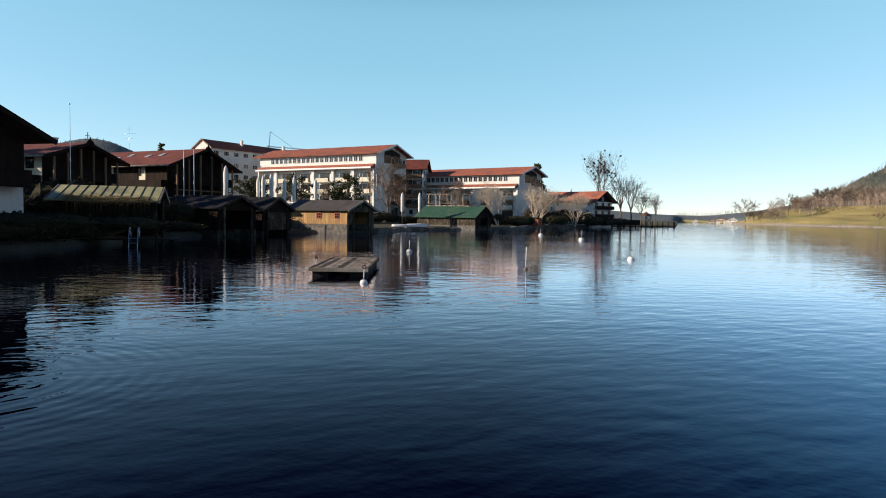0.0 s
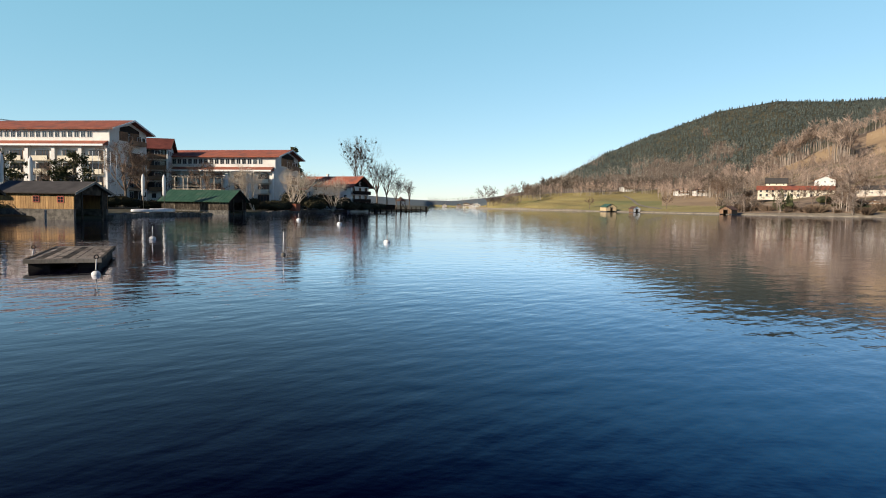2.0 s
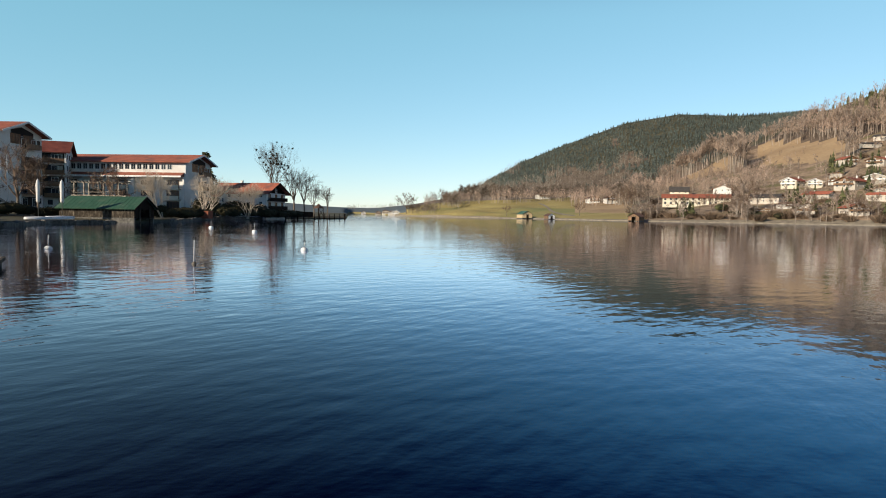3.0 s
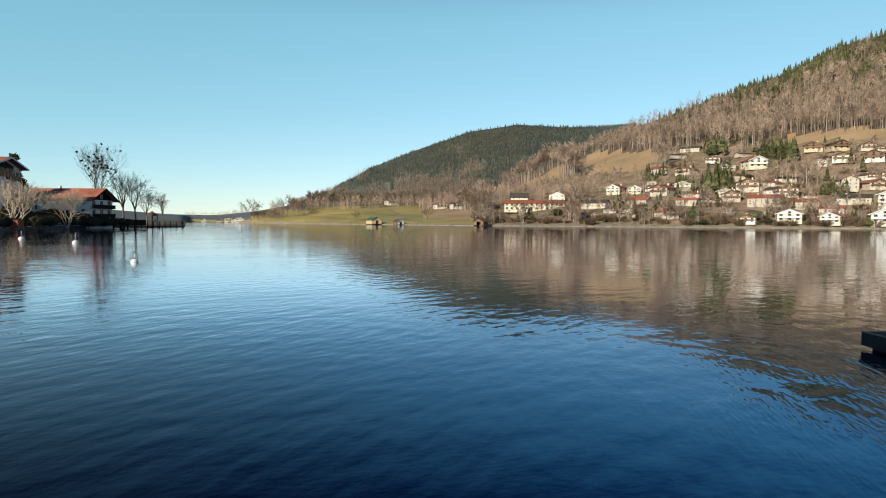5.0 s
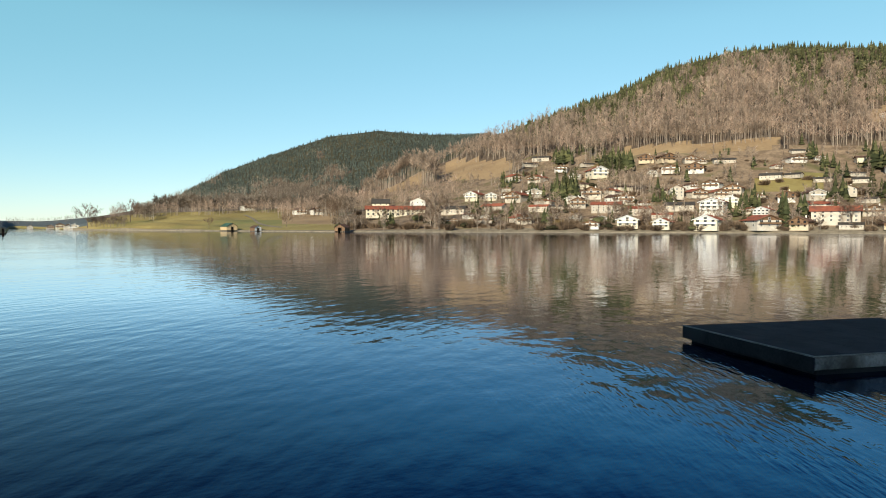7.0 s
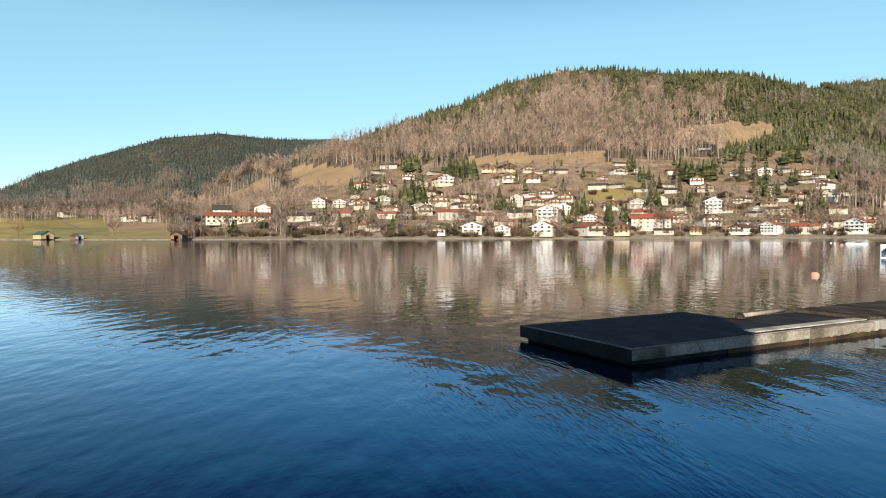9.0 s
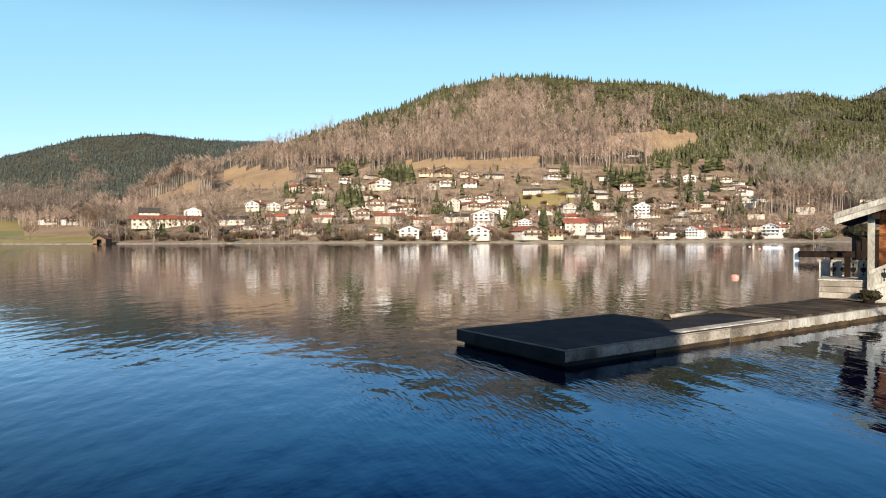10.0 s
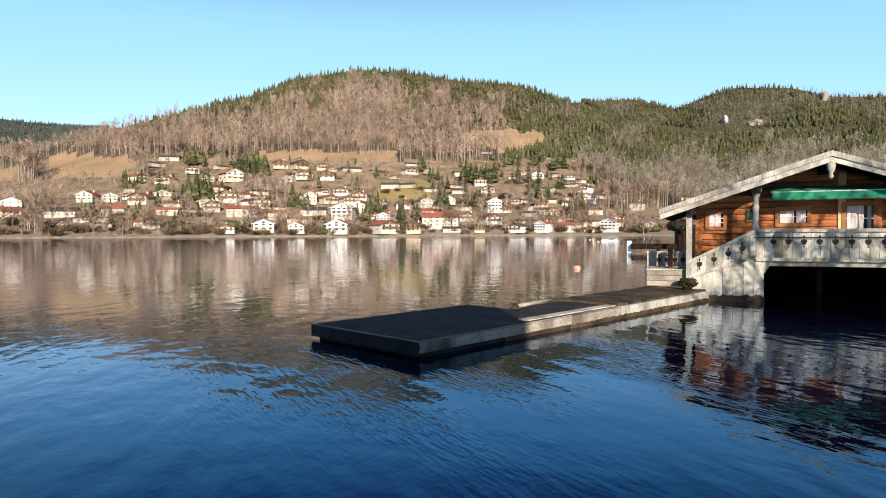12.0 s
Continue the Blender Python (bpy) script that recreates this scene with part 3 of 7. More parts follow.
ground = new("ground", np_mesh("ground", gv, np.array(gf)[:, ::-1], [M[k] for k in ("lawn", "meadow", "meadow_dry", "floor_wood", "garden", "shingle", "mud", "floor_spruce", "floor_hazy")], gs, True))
tagged(ground, "winter meadows, brown woods floor and lakeside lawn round the bay", "ground", kind="structure")

wv = [(-5000, -5000, 0), (5000, -5000, 0), (5000, 5000, 0), (-5000, 5000, 0)]
water = new("water", np_mesh("water", wv, [(0, 1, 2, 3)], [water_mat()]))
tagged(water, "calm dark blue lake with fine ripples", "lake", kind="structure")


# ---- plants ----
class Blades:
    """Collects thin tapering blades and tubes as triangles."""

    def __init__(self):
        self.v, self.f = [], []

    def blade(self, p, q, w, rng):
        side = (q - p).cross(Vector(rng.normal(size=3)))
        side = side.normalized() * w if side.length > 1e-6 else Vector((w, 0, 0))
        n = len(self.v)
        self.v += [p - side * 0.5, p + side * 0.5, q]
        self.f.append((n, n + 1, n + 2))

    def tube(self, p, q, r0, r1, sides=3):
        z = (q - p).normalized()
        x = z.orthogonal().normalized()
        y = z.cross(x)
        n = len(self.v)
        for c, r in ((p, r0), (q, r1)):
            for k in range(sides):
                a = k * math.tau / sides
                self.v.append(c + r * (math.cos(a) * x + math.sin(a) * y))
        for k in range(sides):
            k2 = (k + 1) % sides
            self.f += [(n + k, n + k2, n + sides + k2), (n + k, n + sides + k2, n + sides + k)]

    def leaf(self, p, size, rng):
        n = len(self.v)
        a, b = Vector(rng.normal(size=3)).normalized() * size, Vector(rng.normal(size=3)).normalized() * size * 0.6
        self.v += [p - a * 0.5 - b * 0.4, p + a * 0.6, p + b]
        self.f.append((n, n + 1, n + 2))

    def arrays(self):
        return np.array([tuple(v) for v in self.v], np.float32), np.array(self.f, np.int32)

    def mesh(self, name, mat):
        v, f = self.arrays()
        return np_mesh(name, v, f, [mat])


def far_bare(rng, h, limbs=12, twigs=6, low=0.34, slim=1.0, girth=0.0095, thin=0.0125):
    """A leafless tree for the far woods: stem, limbs and a fan of fine twigs."""
    b = Blades()
    top = Vector((rng.normal() * 0.03 * h, rng.normal() * 0.03 * h, h))
    b.tube(Vector((0, 0, -0.05 * h)), top * 0.80, h * girth, h * girth * 0.35)
    stem = len(b.f)
    for k in range(limbs):
        z = h * rng.uniform(low, 0.84)
        a = rng.uniform(0, math.tau)
        out = Vector((math.cos(a), math.sin(a), 0)) * slim
        p = top * (z / h)
        reach = 1.0 - 0.55 * max(0.0, (z / h - 0.5) / 0.4)
        q = p + out * h * rng.uniform(0.08, 0.20) * reach + Vector((0, 0, h * rng.uniform(0.07, 0.17)))
        b.blade(p, q, h * thin * 0.75, rng)
        for _ in range(twigs):
            s = p.lerp(q, rng.uniform(0.3, 1.0))
            b.blade(s, s + out * h * rng.uniform(-0.01, 0.06) + Vector((rng.normal() * 0.045 * h * slim, rng.normal() * 0.045 * h * slim, h * rng.uniform(0.0, 0.13))), h * thin, rng)
    v, f = b.arrays()
    return v, f, (np.arange(len(f)) >= stem).astype(np.int32)


def far_spruce(rng, h, broad=1.0):
    """A small spruce for the far woods: ragged tiers on a stem."""
    b = Blades()
    tiers = 6
    w = h * rng.uniform(0.13, 0.19) * broad
    for i in range(tiers):
        z0, z1 = h * (0.10 + 0.80 * i / tiers), h * min(1.0, 0.10 + 0.80 * (i + 1.7) / tiers)
        r = w * (1 - i / tiers) * rng.uniform(0.85, 1.15) + 0.02 * h
        tip = Vector((0, 0, z1))
        a0 = rng.uniform(0, math.tau)
        ring = [Vector((math.cos(a0 + k * math.tau / 7) * r * rng.uniform(0.6, 1.2), math.sin(a0 + k * math.tau / 7) * r * rng.uniform(0.6, 1.2), z0 - h * rng.uniform(0, 0.05))) for k in range(7)]
        n = len(b.v)
        b.v += ring + [tip]
        b.f += [(n + k, n + (k + 1) % 7, n + 7) for k in range(7)]
    b.tube(Vector((0, 0, -0.05 * h)), Vector((0, 0, h * 0.3)), h * 0.012, h * 0.010)
    v, f = b.arrays()
    return v, f, np.zeros(len(f), np.int32)


def scatter(name, kinds, places, mat, label, category):
    """One mesh of many small trees: each place is x, y, z, height."""
    rng = np.random.default_rng(len(places))
    vs, fs, ks, n = [], [], [], 0
    for x, y, z, h in places:
        v, f, k = kinds[rng.integers(len(kinds))]
        a = rng.uniform(0, math.tau)
        c, s = math.cos(a), math.sin(a)
        w = v * h
        vs.append(np.stack([w[:, 0] * c - w[:, 1] * s + x, w[:, 0] * s + w[:, 1] * c + y, w[:, 2] + z], 1))
        fs.append(f + n), ks.append(k)
        n += len(v)
    ob = new(name, np_mesh(name, np.concatenate(vs), np.concatenate(fs), mat, np.concatenate(ks)))
    return tagged(ob, label, category, kind="stuff")


def limb(b, rng, p, way, length, r, level, thin, twigs, rise_by):
    """One limb with its forks; the last level ends in a spray of twigs."""
    steps = 3
    pts = [p]
    for k in range(steps):
        way = (way + Vector(rng.normal(size=3)) * 0.13 + Vector((0, 0, rise_by))).normalized()
        q = p + way * length / steps
        b.tube(p, q, r * (1 - k / steps * 0.45), r * (1 - (k + 1) / steps * 0.45), 5 if level > 2 else 3)
        p = q
        pts.append(p)
    if level == 0:
        for _ in range(twigs):
            s = pts[rng.integers(1, steps + 1)]
            w = (way + Vector(rng.normal(size=3)) * 0.65).normalized()
            b.blade(s, s + w * length * rng.uniform(0.35, 0.9), thin, rng)
        return
    forks = 3 if level > 1 else 4
    for k in range(forks):
        s = pts[-1] if k < 2 else pts[rng.integers(1, steps)]
        w = (way + Vector(rng.normal(size=3)) * 0.42).normalized()
        limb(b, rng, s, w, length * rng.uniform(0.62, 0.82), r * 0.52, level - 1, thin, twigs, rise_by)


def bare_tree(seed, h, spread=0.5, stems=1, level=4, thin=0.03, twigs=5, bark="bark", twig="twig", rise_by=0.08, fork=0.32, girth=0.018):
    """Meshes of the stem and of the leafless crown of a tree of height h."""
    rng = np.random.default_rng(seed)
    t, c = Blades(), Blades()
    for k in range(stems):
        a = rng.uniform(0, math.tau)
        lean = Vector((math.cos(a), math.sin(a), 0)) * (0.05 if stems == 1 else spread * 0.7)
        foot = Vector((math.cos(a) * 0.2, math.sin(a) * 0.2, -0.3)) if stems > 1 else Vector((0, 0, -0.3))
        way = (lean + Vector((0, 0, 1))).normalized()
        r = h * girth / (stems ** 0.4)
        p = foot
        for i in range(4):
            q = p + (way + Vector(rng.normal(size=3)) * 0.05).normalized() * h * fork / 4
            t.tube(p, q, r * (1.25 - 0.1 * i if i else 1.6), r * (1.15 - 0.1 * i), 8)
            p = q
        for j in range(5 if stems == 1 else 3):
            a = rng.uniform(0, math.tau)
            w = (way + Vector((math.cos(a), math.sin(a), 0)) * spread * rng.uniform(0.3, 1.1)).normalized()
            if j == 0:
                w = way
            limb(c, rng, p, w, h * 0.27, r * 0.62, level - 1, thin, twigs, rise_by)
    size = max(v.z for v in c.v)
    return t.mesh("trunk", M[bark]), c.mesh("crown", M[twig]), size


def put_tree(meshes, x, y, h, label, turn=0.0, category="tree", group="", name="bare_tree", z=None):
    trunk, crown, size = meshes
    k = h / size
    ob = thing(name, pose(x, y, land_z(x, y) if z is None else z, 0, 0, turn) @ Matrix.Diagonal((k, k, k, 1)), label, category, group)
    share("trunk", trunk, ob)
    share("crown", crown, ob)
    return ob


def needle_tree(seed, h, mat, width=0.22, tiers=15, per=26, leaf=0.5, low=0.06):
    """A conifer with drooping sprays."""
    rng = np.random.default_rng(seed)
    t, c = Blades(), Blades()
    t.tube(Vector((0, 0, -0.3)), Vector((0, 0, h * 0.96)), h * 0.017, h * 0.003, 7)
    for i in range(tiers):
        f = (i + rng.uniform(0, 0.8)) / tiers
        z = h * (low + (1 - low) * f)
        reach = h * width * (1 - f) ** 0.85 * rng.uniform(0.75, 1.15) + 0.1
        arms = max(4, int(9 * (1 - f)) + 3)
        for k in range(arms):
            a = (k + rng.uniform(0, 0.8)) * math.tau / arms
            out = Vector((math.cos(a), math.sin(a), 0))
            tip = Vector((0, 0, z)) + out * reach * rng.uniform(0.7, 1.1) + Vector((0, 0, -reach * rng.uniform(0.05, 0.35)))
            for _ in range(per // 2):
                s = Vector((0, 0, z)).lerp(tip, rng.uniform(0.15, 1.0) ** 0.7)
                c.leaf(s + Vector(rng.normal(size=3)) * leaf * 0.3, leaf * rng.uniform(0.6, 1.3), rng)
    return t.mesh("trunk", M["bark"]), c.mesh("crown", M[mat]), h


def round_pine(seed, h):
    """A broad pine with rounded, uneven tufts of needles and gaps between them."""
    rng = np.random.default_rng(seed)
    t, c = Blades(), Blades()
    t.tube(Vector((0, 0, -0.3)), Vector((0.1, 0.05, h * 0.86)), h * 0.022, h * 0.006, 7)
    for k in range(46):
        f = rng.uniform(0.10, 0.97)
        a = rng.uniform(0, math.tau)
        reach = h * 0.40 * math.sin(math.pi * min(1.0, 0.22 + 0.78 * f)) ** 0.7 * rng.uniform(0.35, 1.05)
        tip = Vector((math.cos(a) * reach, math.sin(a) * reach, h * f))
        t.tube(Vector((0, 0, h * max(0.05, f - 0.10))), tip, h * 0.006, h * 0.002, 3)
        size = h * rng.uniform(0.07, 0.12)
        for _ in range(62):
            d = Vector(rng.normal(size=3)).normalized() * rng.uniform(0.3, 1.0)
            c.leaf(tip + Vector((d.x * size, d.y * size, d.z * size * 0.7)), h * 0.042 * rng.uniform(0.6, 1.3), rng)
    return t.mesh("trunk", M["bark"]), c.mesh("crown", M["needles"]), h


def clump(seed, w, d, h, n, leaf, mat, twiggy=False):
    """A bush: an uneven heap of leaves or twigs w by d by h."""
    rng = np.random.default_rng(seed)
    b = Blades()
    lobes = [(rng.uniform(-0.34, 0.34) * w, rng.uniform(-0.34, 0.34) * d, rng.uniform(0.3, 0.62) * h, rng.uniform(0.22, 0.38)) for _ in range(7)]
    if not twiggy:
        for x, y, z, s in lobes:
            m0 = len(b.v)
            for i in range(5):
                for k in range(7):
                    u, a = math.pi * (i + 0.5) / 5, k * math.tau / 7
                    q = 0.8 * rng.uniform(0.85, 1.1)
                    b.v.append(Vector((x + q * s * w * math.sin(u) * math.cos(a), y + q * s * d * math.sin(u) * math.sin(a), max(-0.05, z + q * s * h * math.cos(u)))))
            for i in range(4):
                for k in range(7):
                    p0, p1 = m0 + i * 7 + k, m0 + i * 7 + (k + 1) % 7
                    b.f += [(p0, p1, p1 + 7), (p0, p1 + 7, p0 + 7)]
    for _ in range(n):
        x, y, z, s = lobes[rng.integers(7)]
        v = Vector(rng.normal(size=3)).normalized() * rng.uniform(0.6, 1.0) ** 0.5
        p = Vector((x + v.x * s * w, y + v.y * s * d, max(0.02, z + v.z * s * h)))
        if twiggy:
            foot = Vector((p.x * 0.4, p.y * 0.4, p.z * rng.uniform(0.0, 0.6)))
            b.blade(foot, p, leaf, rng)
        else:
            b.leaf(p, leaf * rng.uniform(0.6, 1.4), rng)
    return b.mesh("bush", M[mat])


# ---- far woods ----
def wood_places(count, seed, y0, y1, s_range, accept, h0, h1):
    """Random places on the slopes, even in the view's height, that a rule accepts."""
    rng = np.random.default_rng(seed)
    got = []
    ss = np.linspace(*s_range, 120)
    while len(got) < count:
        yaw = rng.uniform(y0, y1)
        r, z = rise(yaw, ss)
        el = np.degrees(np.arctan((z - EYE) / r))
        if s_range[0] >= 1:
            ok = el > np.degrees(np.arctan((rise(yaw, 1.0)[1] + 6 - EYE) / rise(yaw, 1.0)[0]))
            if not ok.any():
                count -= 1
                continue
            lo = el[ok].min()
        else:
            lo = el.min()
        up = rng.uniform(lo, el.max() + 0.001)
        k = np.argmin(np.abs(el - up) + (0 if s_range[0] < 1 else np.where(ok, 0, 9)))
        if accept(yaw, float(ss[k]), up, rng):
            p = polar(yaw, float(r[k]), float(z[k]))
            got.append((p.x, p.y, p.z, rng.uniform(h0, h1)))
    return got


rng0 = np.random.default_rng(5)
FAR_BARE = [far_bare(rng0, 1.0) for _ in range(8)]
RIDGE_SPRUCE = [far_spruce(rng0, 1.0, 1.5) for _ in range(6)]
RIDGE_BARE = [far_bare(rng0, 1.0, 8, 4, 0.25) for _ in range(6)]
TALL_BARE = [far_bare(rng0, 1.0, 14, 8, 0.40, 0.85, 0.0125, 0.017) for _ in range(8)]
GARDEN_BARE = [far_bare(rng0, 1.0, 13, 8, 0.22, 1.25, 0.016, 0.026) for _ in range(7)]
FAR_SPRUCE = [far_spruce(rng0, 1.0, 1.25) for _ in range(6)]


def green_share(yaw, up):
    """How far a stand on the first slope is spruce: a belt under the hill's crown and its far flank, in patches."""
    top = crest_up(yaw) - up
    g = 0.86 - top * 0.19
    if yaw > -67:
        g -= (yaw + 67) * 0.085
    if yaw < -92:
        g = 0.84 - 0.13 * max(0.0, 7.4 - up)
    return g + 0.70 * patch(yaw, up, 1.0)


# stands of trees: bearings from and to, height angle of the foot, height as an angle, number
FIR_STANDS = [(-66.0, -64.3, 5.71, 1.68, 9), (-71.2, -68.7, 4.94, 2.21, 15), (-66.4, -65.3, 2.63, 2.42, 5), (-62.9, -62.0, 2.82, 1.26, 3), (-65.2, -64.2, 2.83, 1.68, 5), (-66.9, -65.9, 8.34, 1.47, 7), (-84.7, -84.1, 5.59, 1.35, 3), (-87.2, -86.0, 2.13, 2.08, 3), (-89.7, -88.9, 2.18, 1.83, 3), (-91.3, -88.1, 4.56, 2.2, 14), (-93.4, -91.7, 5.92, 1.35, 9), (-97.3, -96.2, 5.69, 2.08, 7), (-83.0, -82.6, 0.91, 2.2, 2), (-83.9, -83.6, 0.91, 1.71, 2), (-73.2, -72.7, 2.31, 1.1, 2)]
LOW_FIRS = [(-50.3, -49.5, -0.21, 1.84, 3), (-57.5, -57.0, 1.33, 1.14, 2), (-65.4, -64.4, 2.49, 2.27, 4), (-66.4, -65.4, 2.65, 2.62, 4), (-63.0, -62.6, 3.36, 1.05, 2), (-64.0, -63.5, -0.1, 1.92, 2), (-55.0, -52.9, 4.12, 0.7, 4), (-69.6, -69.0, 0.51, 1.18, 2), (-75.2, -74.7, 0.4, 0.98, 2), (-79.6, -78.8, 1.14, 1.67, 3), (-80.7, -80.3, 0.98, 0.98, 1), (-82.9, -82.6, 0.38, 2.75, 2), (-84.2, -83.8, 0.75, 2.36, 2), (-73.3, -72.8, 2.33, 1.18, 2), (-84.9, -84.2, 5.45, 1.47, 4), (-85.9, -85.5, 2.07, 1.18, 2), (-76.2, -75.7, 0.13, 1.18, 2)]
FIR_CLUMPS = [(-97.1, -96.7, 3.76, 1.44, 3), (-95.1, -94.4, 4.02, 1.08, 4), (-100.6, -100.1, 3.95, 1.32, 4), (-96.1, -95.6, 4.72, 0.96, 2), (-100.0, -99.4, 4.19, 1.08, 3), (-98.7, -98.2, 2.74, 0.96, 2)]
TALL_STANDS = [(-68.2, -67.1, 6.04, 2.21, 9), (-72.9, -69.0, 3.02, 2.31, 22), (-61.7, -60.5, 4.77, 2.63, 9), (-76.5, -72.9, 3.99, 1.26, 10), (-64.7, -56.2, 6.58, 1.58, 46), (-81.8, -71.4, 7.12, 1.79, 80), (-48.6, -47.5, 2.78, 2.0, 10), (-50.3, -48.6, 3.73, 2.42, 22), (-52.5, -50.3, 4.66, 2.52, 26), (-54.1, -52.8, 3.82, 3.15, 16), (-47.5, -44.8, 1.25, 2.1, 20), (-44.8, -41.5, 1.37, 1.68, 22), (-57.7, -54.6, 6.09, 1.58, 16)]
TALL_ROWS = [(-53.8, -52.6, 4.07, 3.43, 10), (-64.8, -58.3, 6.86, 1.71, 30), (-63.1, -62.5, 0.43, 1.71, 3), (-54.0, -53.3, -0.22, 3.18, 4), (-100.0, -98.3, 5.18, 1.68, 12), (-105.9, -100.0, 1.99, 2.88, 50), (-108.0, -105.1, 3.64, 2.16, 30)]
POINT_STANDS = [(-36.0, -30.2, 1.45, 1.5, 80), (-30.2, -28.6, 0.8, 1.2, 22), (-28.2, -25.6, 0.12, 0.85, 44), (-43.5, -37.0, 1.55, 1.4, 70), (-46.6, -43.5, 1.2, 1.9, 34), (-32.0, -28.8, 1.1, 0.9, 14), (-48.2, -44.6, 0.1, 1.1, 26)]


def stand_places(stands, seed, deep=0.25):
    rng = np.random.default_rng(seed)
    got = []
    for a0, a1, up, tall, count in stands:
        for k in range(count):
            p = on_slope(a0 + (a1 - a0) * (k + rng.uniform(0.05, 0.95)) / count, max(up + rng.normal() * deep * 0.5, 0.1))
            got.append((p.x, p.y, p.z, p.length * math.tan(radians(tall)) * rng.uniform(0.72, 1.06)))
    return got


bare_places = wood_places(3400, 1, -122, -45, (0.15, 1.0), lambda a, s, u, g: land_kind(a, s, u) == 3 and green_share(a, u) < g.uniform(0.25, 0.75) and (u > 5.6 or a > -61 or a < -97) and (a > -64 or crest_up(a) - u > 0.75), 17, 26)
bare_places += wood_places(560, 2, -49, -27, (0.25, 1.0), lambda a, s, u, g: crest_up(a) - u < 0.35 + 0.5 * (a < -40) and (a < -33 or patch(a * 3, 1.0, 12) > -0.1), 9, 17)
bare_places += wood_places(260, 6, -56, -45.5, (0.1, 0.9), lambda a, s, u, g: land_kind(a, s, u) in (3, 4) and 1.9 < u < 2.6 + 0.25 * (-48 - a), 9, 16)
bare_places += wood_places(60, 8, -96, -86, (0.3, 1.0), lambda a, s, u, g: land_kind(a, s, u) in (1, 2) and u > 6, 10, 18)
# beyond bearing -95 the wood takes darker twin materials that paint the flank's shade
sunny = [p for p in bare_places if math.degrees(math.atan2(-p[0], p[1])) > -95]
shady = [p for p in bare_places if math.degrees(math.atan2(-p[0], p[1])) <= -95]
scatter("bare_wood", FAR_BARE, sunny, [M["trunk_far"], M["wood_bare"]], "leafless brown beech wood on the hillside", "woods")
scatter("grey_bare_wood", FAR_BARE, shady, [M["trunk_grey"], M["wood_grey_far"]], "leafless beech wood in darker tones for the hill's shaded flank", "woods")
garden_places = wood_places(820, 3, -106, -46, (0.02, 0.9), lambda a, s, u, g: land_kind(a, s, u) == 4 and patch(a * 2, u * 1.5, 7) > -0.3 and not (a > -53.2 and u < 1.9), 6, 14)
garden_places += wood_places(190, 36, -106, -46, (0.005, 0.06), lambda a, s, u, g: patch(a * 3, 1.0, 8) > -0.25, 6, 13)
garden_places += wood_places(36, 7, -60.5, -53.5, (0.3, 1.0), lambda a, s, u, g: land_kind(a, s, u) == 2, 3, 6)
scatter("garden_trees", GARDEN_BARE, garden_places, [M["trunk_far"], M["garden_twig"]], "leafless garden and orchard trees among the houses", "trees")
tall_places = stand_places(TALL_STANDS, 31) + stand_places(TALL_ROWS, 32)
tall_places += wood_places(420, 33, -98, -60, (0.3, 1.0), lambda a, s, u, g: land_kind(a, s, u) == 3 and green_share(a, u) < 0.45 and 6 < u < crest_up(a) - 1.6, 24, 33)
scatter("tall_beech_stand", TALL_BARE, tall_places, [M["trunk_far"], M["garden_twig"]], "tall leafless beeches with pale straight trunks", "woods")
scatter("point_groves", GARDEN_BARE, stand_places(POINT_STANDS, 38, 0.22), [M["trunk_grey"], M["twig_point"]], "dark leafless groves behind the meadow of the point", "woods")
ridge_bare = wood_places(3000, 4, -63, -26, (1.3, 2.0), lambda a, s, u, g: ridge_green(a, u) < g.uniform(-0.12, 0.18), 13, 20)
ridge_bare += wood_places(1300, 5, -122, -96, (1.3, 2.0), lambda a, s, u, g: patch(a, u, 4) > -0.12, 12, 18)
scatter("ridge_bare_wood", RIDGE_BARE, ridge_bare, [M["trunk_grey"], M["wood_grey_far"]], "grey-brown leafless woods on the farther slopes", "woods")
green_places = wood_places(6800, 11, -122, -58, (0.4, 1.0), lambda a, s, u, g: land_kind(a, s, u) == 3 and green_share(a, u) > g.uniform(0.1, 0.9), 7.5, 13)
fir_places = wood_places(150, 12, -110, -57, (0.08, 0.8), lambda a, s, u, g: land_kind(a, s, u) == 4 and patch(a * 2, u * 1.5, 9) > 0.25, 6, 14)
FAR_FIR = [far_spruce(rng0, 1.0, 1.35) for _ in range(6)]
fir_places += stand_places(FIR_STANDS, 34, 0.2) + stand_places(FIR_CLUMPS, 35, 0.2) + stand_places(LOW_FIRS, 37, 0.12)
scatter("garden_firs", FAR_FIR, fir_places, [M["fir"]], "broad green firs among the village gardens", "trees")
green_places += wood_places(1100, 13, -108, -62, (0.8, 1.0), lambda a, s, u, g: crest_up(a) - u < 0.55, 5, 8.5)
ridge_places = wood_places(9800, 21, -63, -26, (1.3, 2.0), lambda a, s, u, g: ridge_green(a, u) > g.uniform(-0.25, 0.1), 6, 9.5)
green_places += wood_places(1900, 22, -122, -96, (1.3, 2.0), lambda a, s, u, g: patch(a, u, 4) < g.uniform(-0.5, 0.3), 9, 14)
green_places += wood_places(900, 25, -122, -102, (1.75, 2.0), lambda a, s, u, g: True, 6, 10)
ridge_places += wood_places(1100, 23, 22, 34, (1.6, 2.0), lambda a, s, u, g: True, 3, 5)
ridge_places += wood_places(900, 26, -45, -26.5, (1.6, 2.0), lambda a, s, u, g: ridge_up(a) - u < 0.7, 6, 9)
scatter("spruce_wood", FAR_SPRUCE, green_places, [M["conifer"]], "dark green spruces on the hill above the village", "woods")
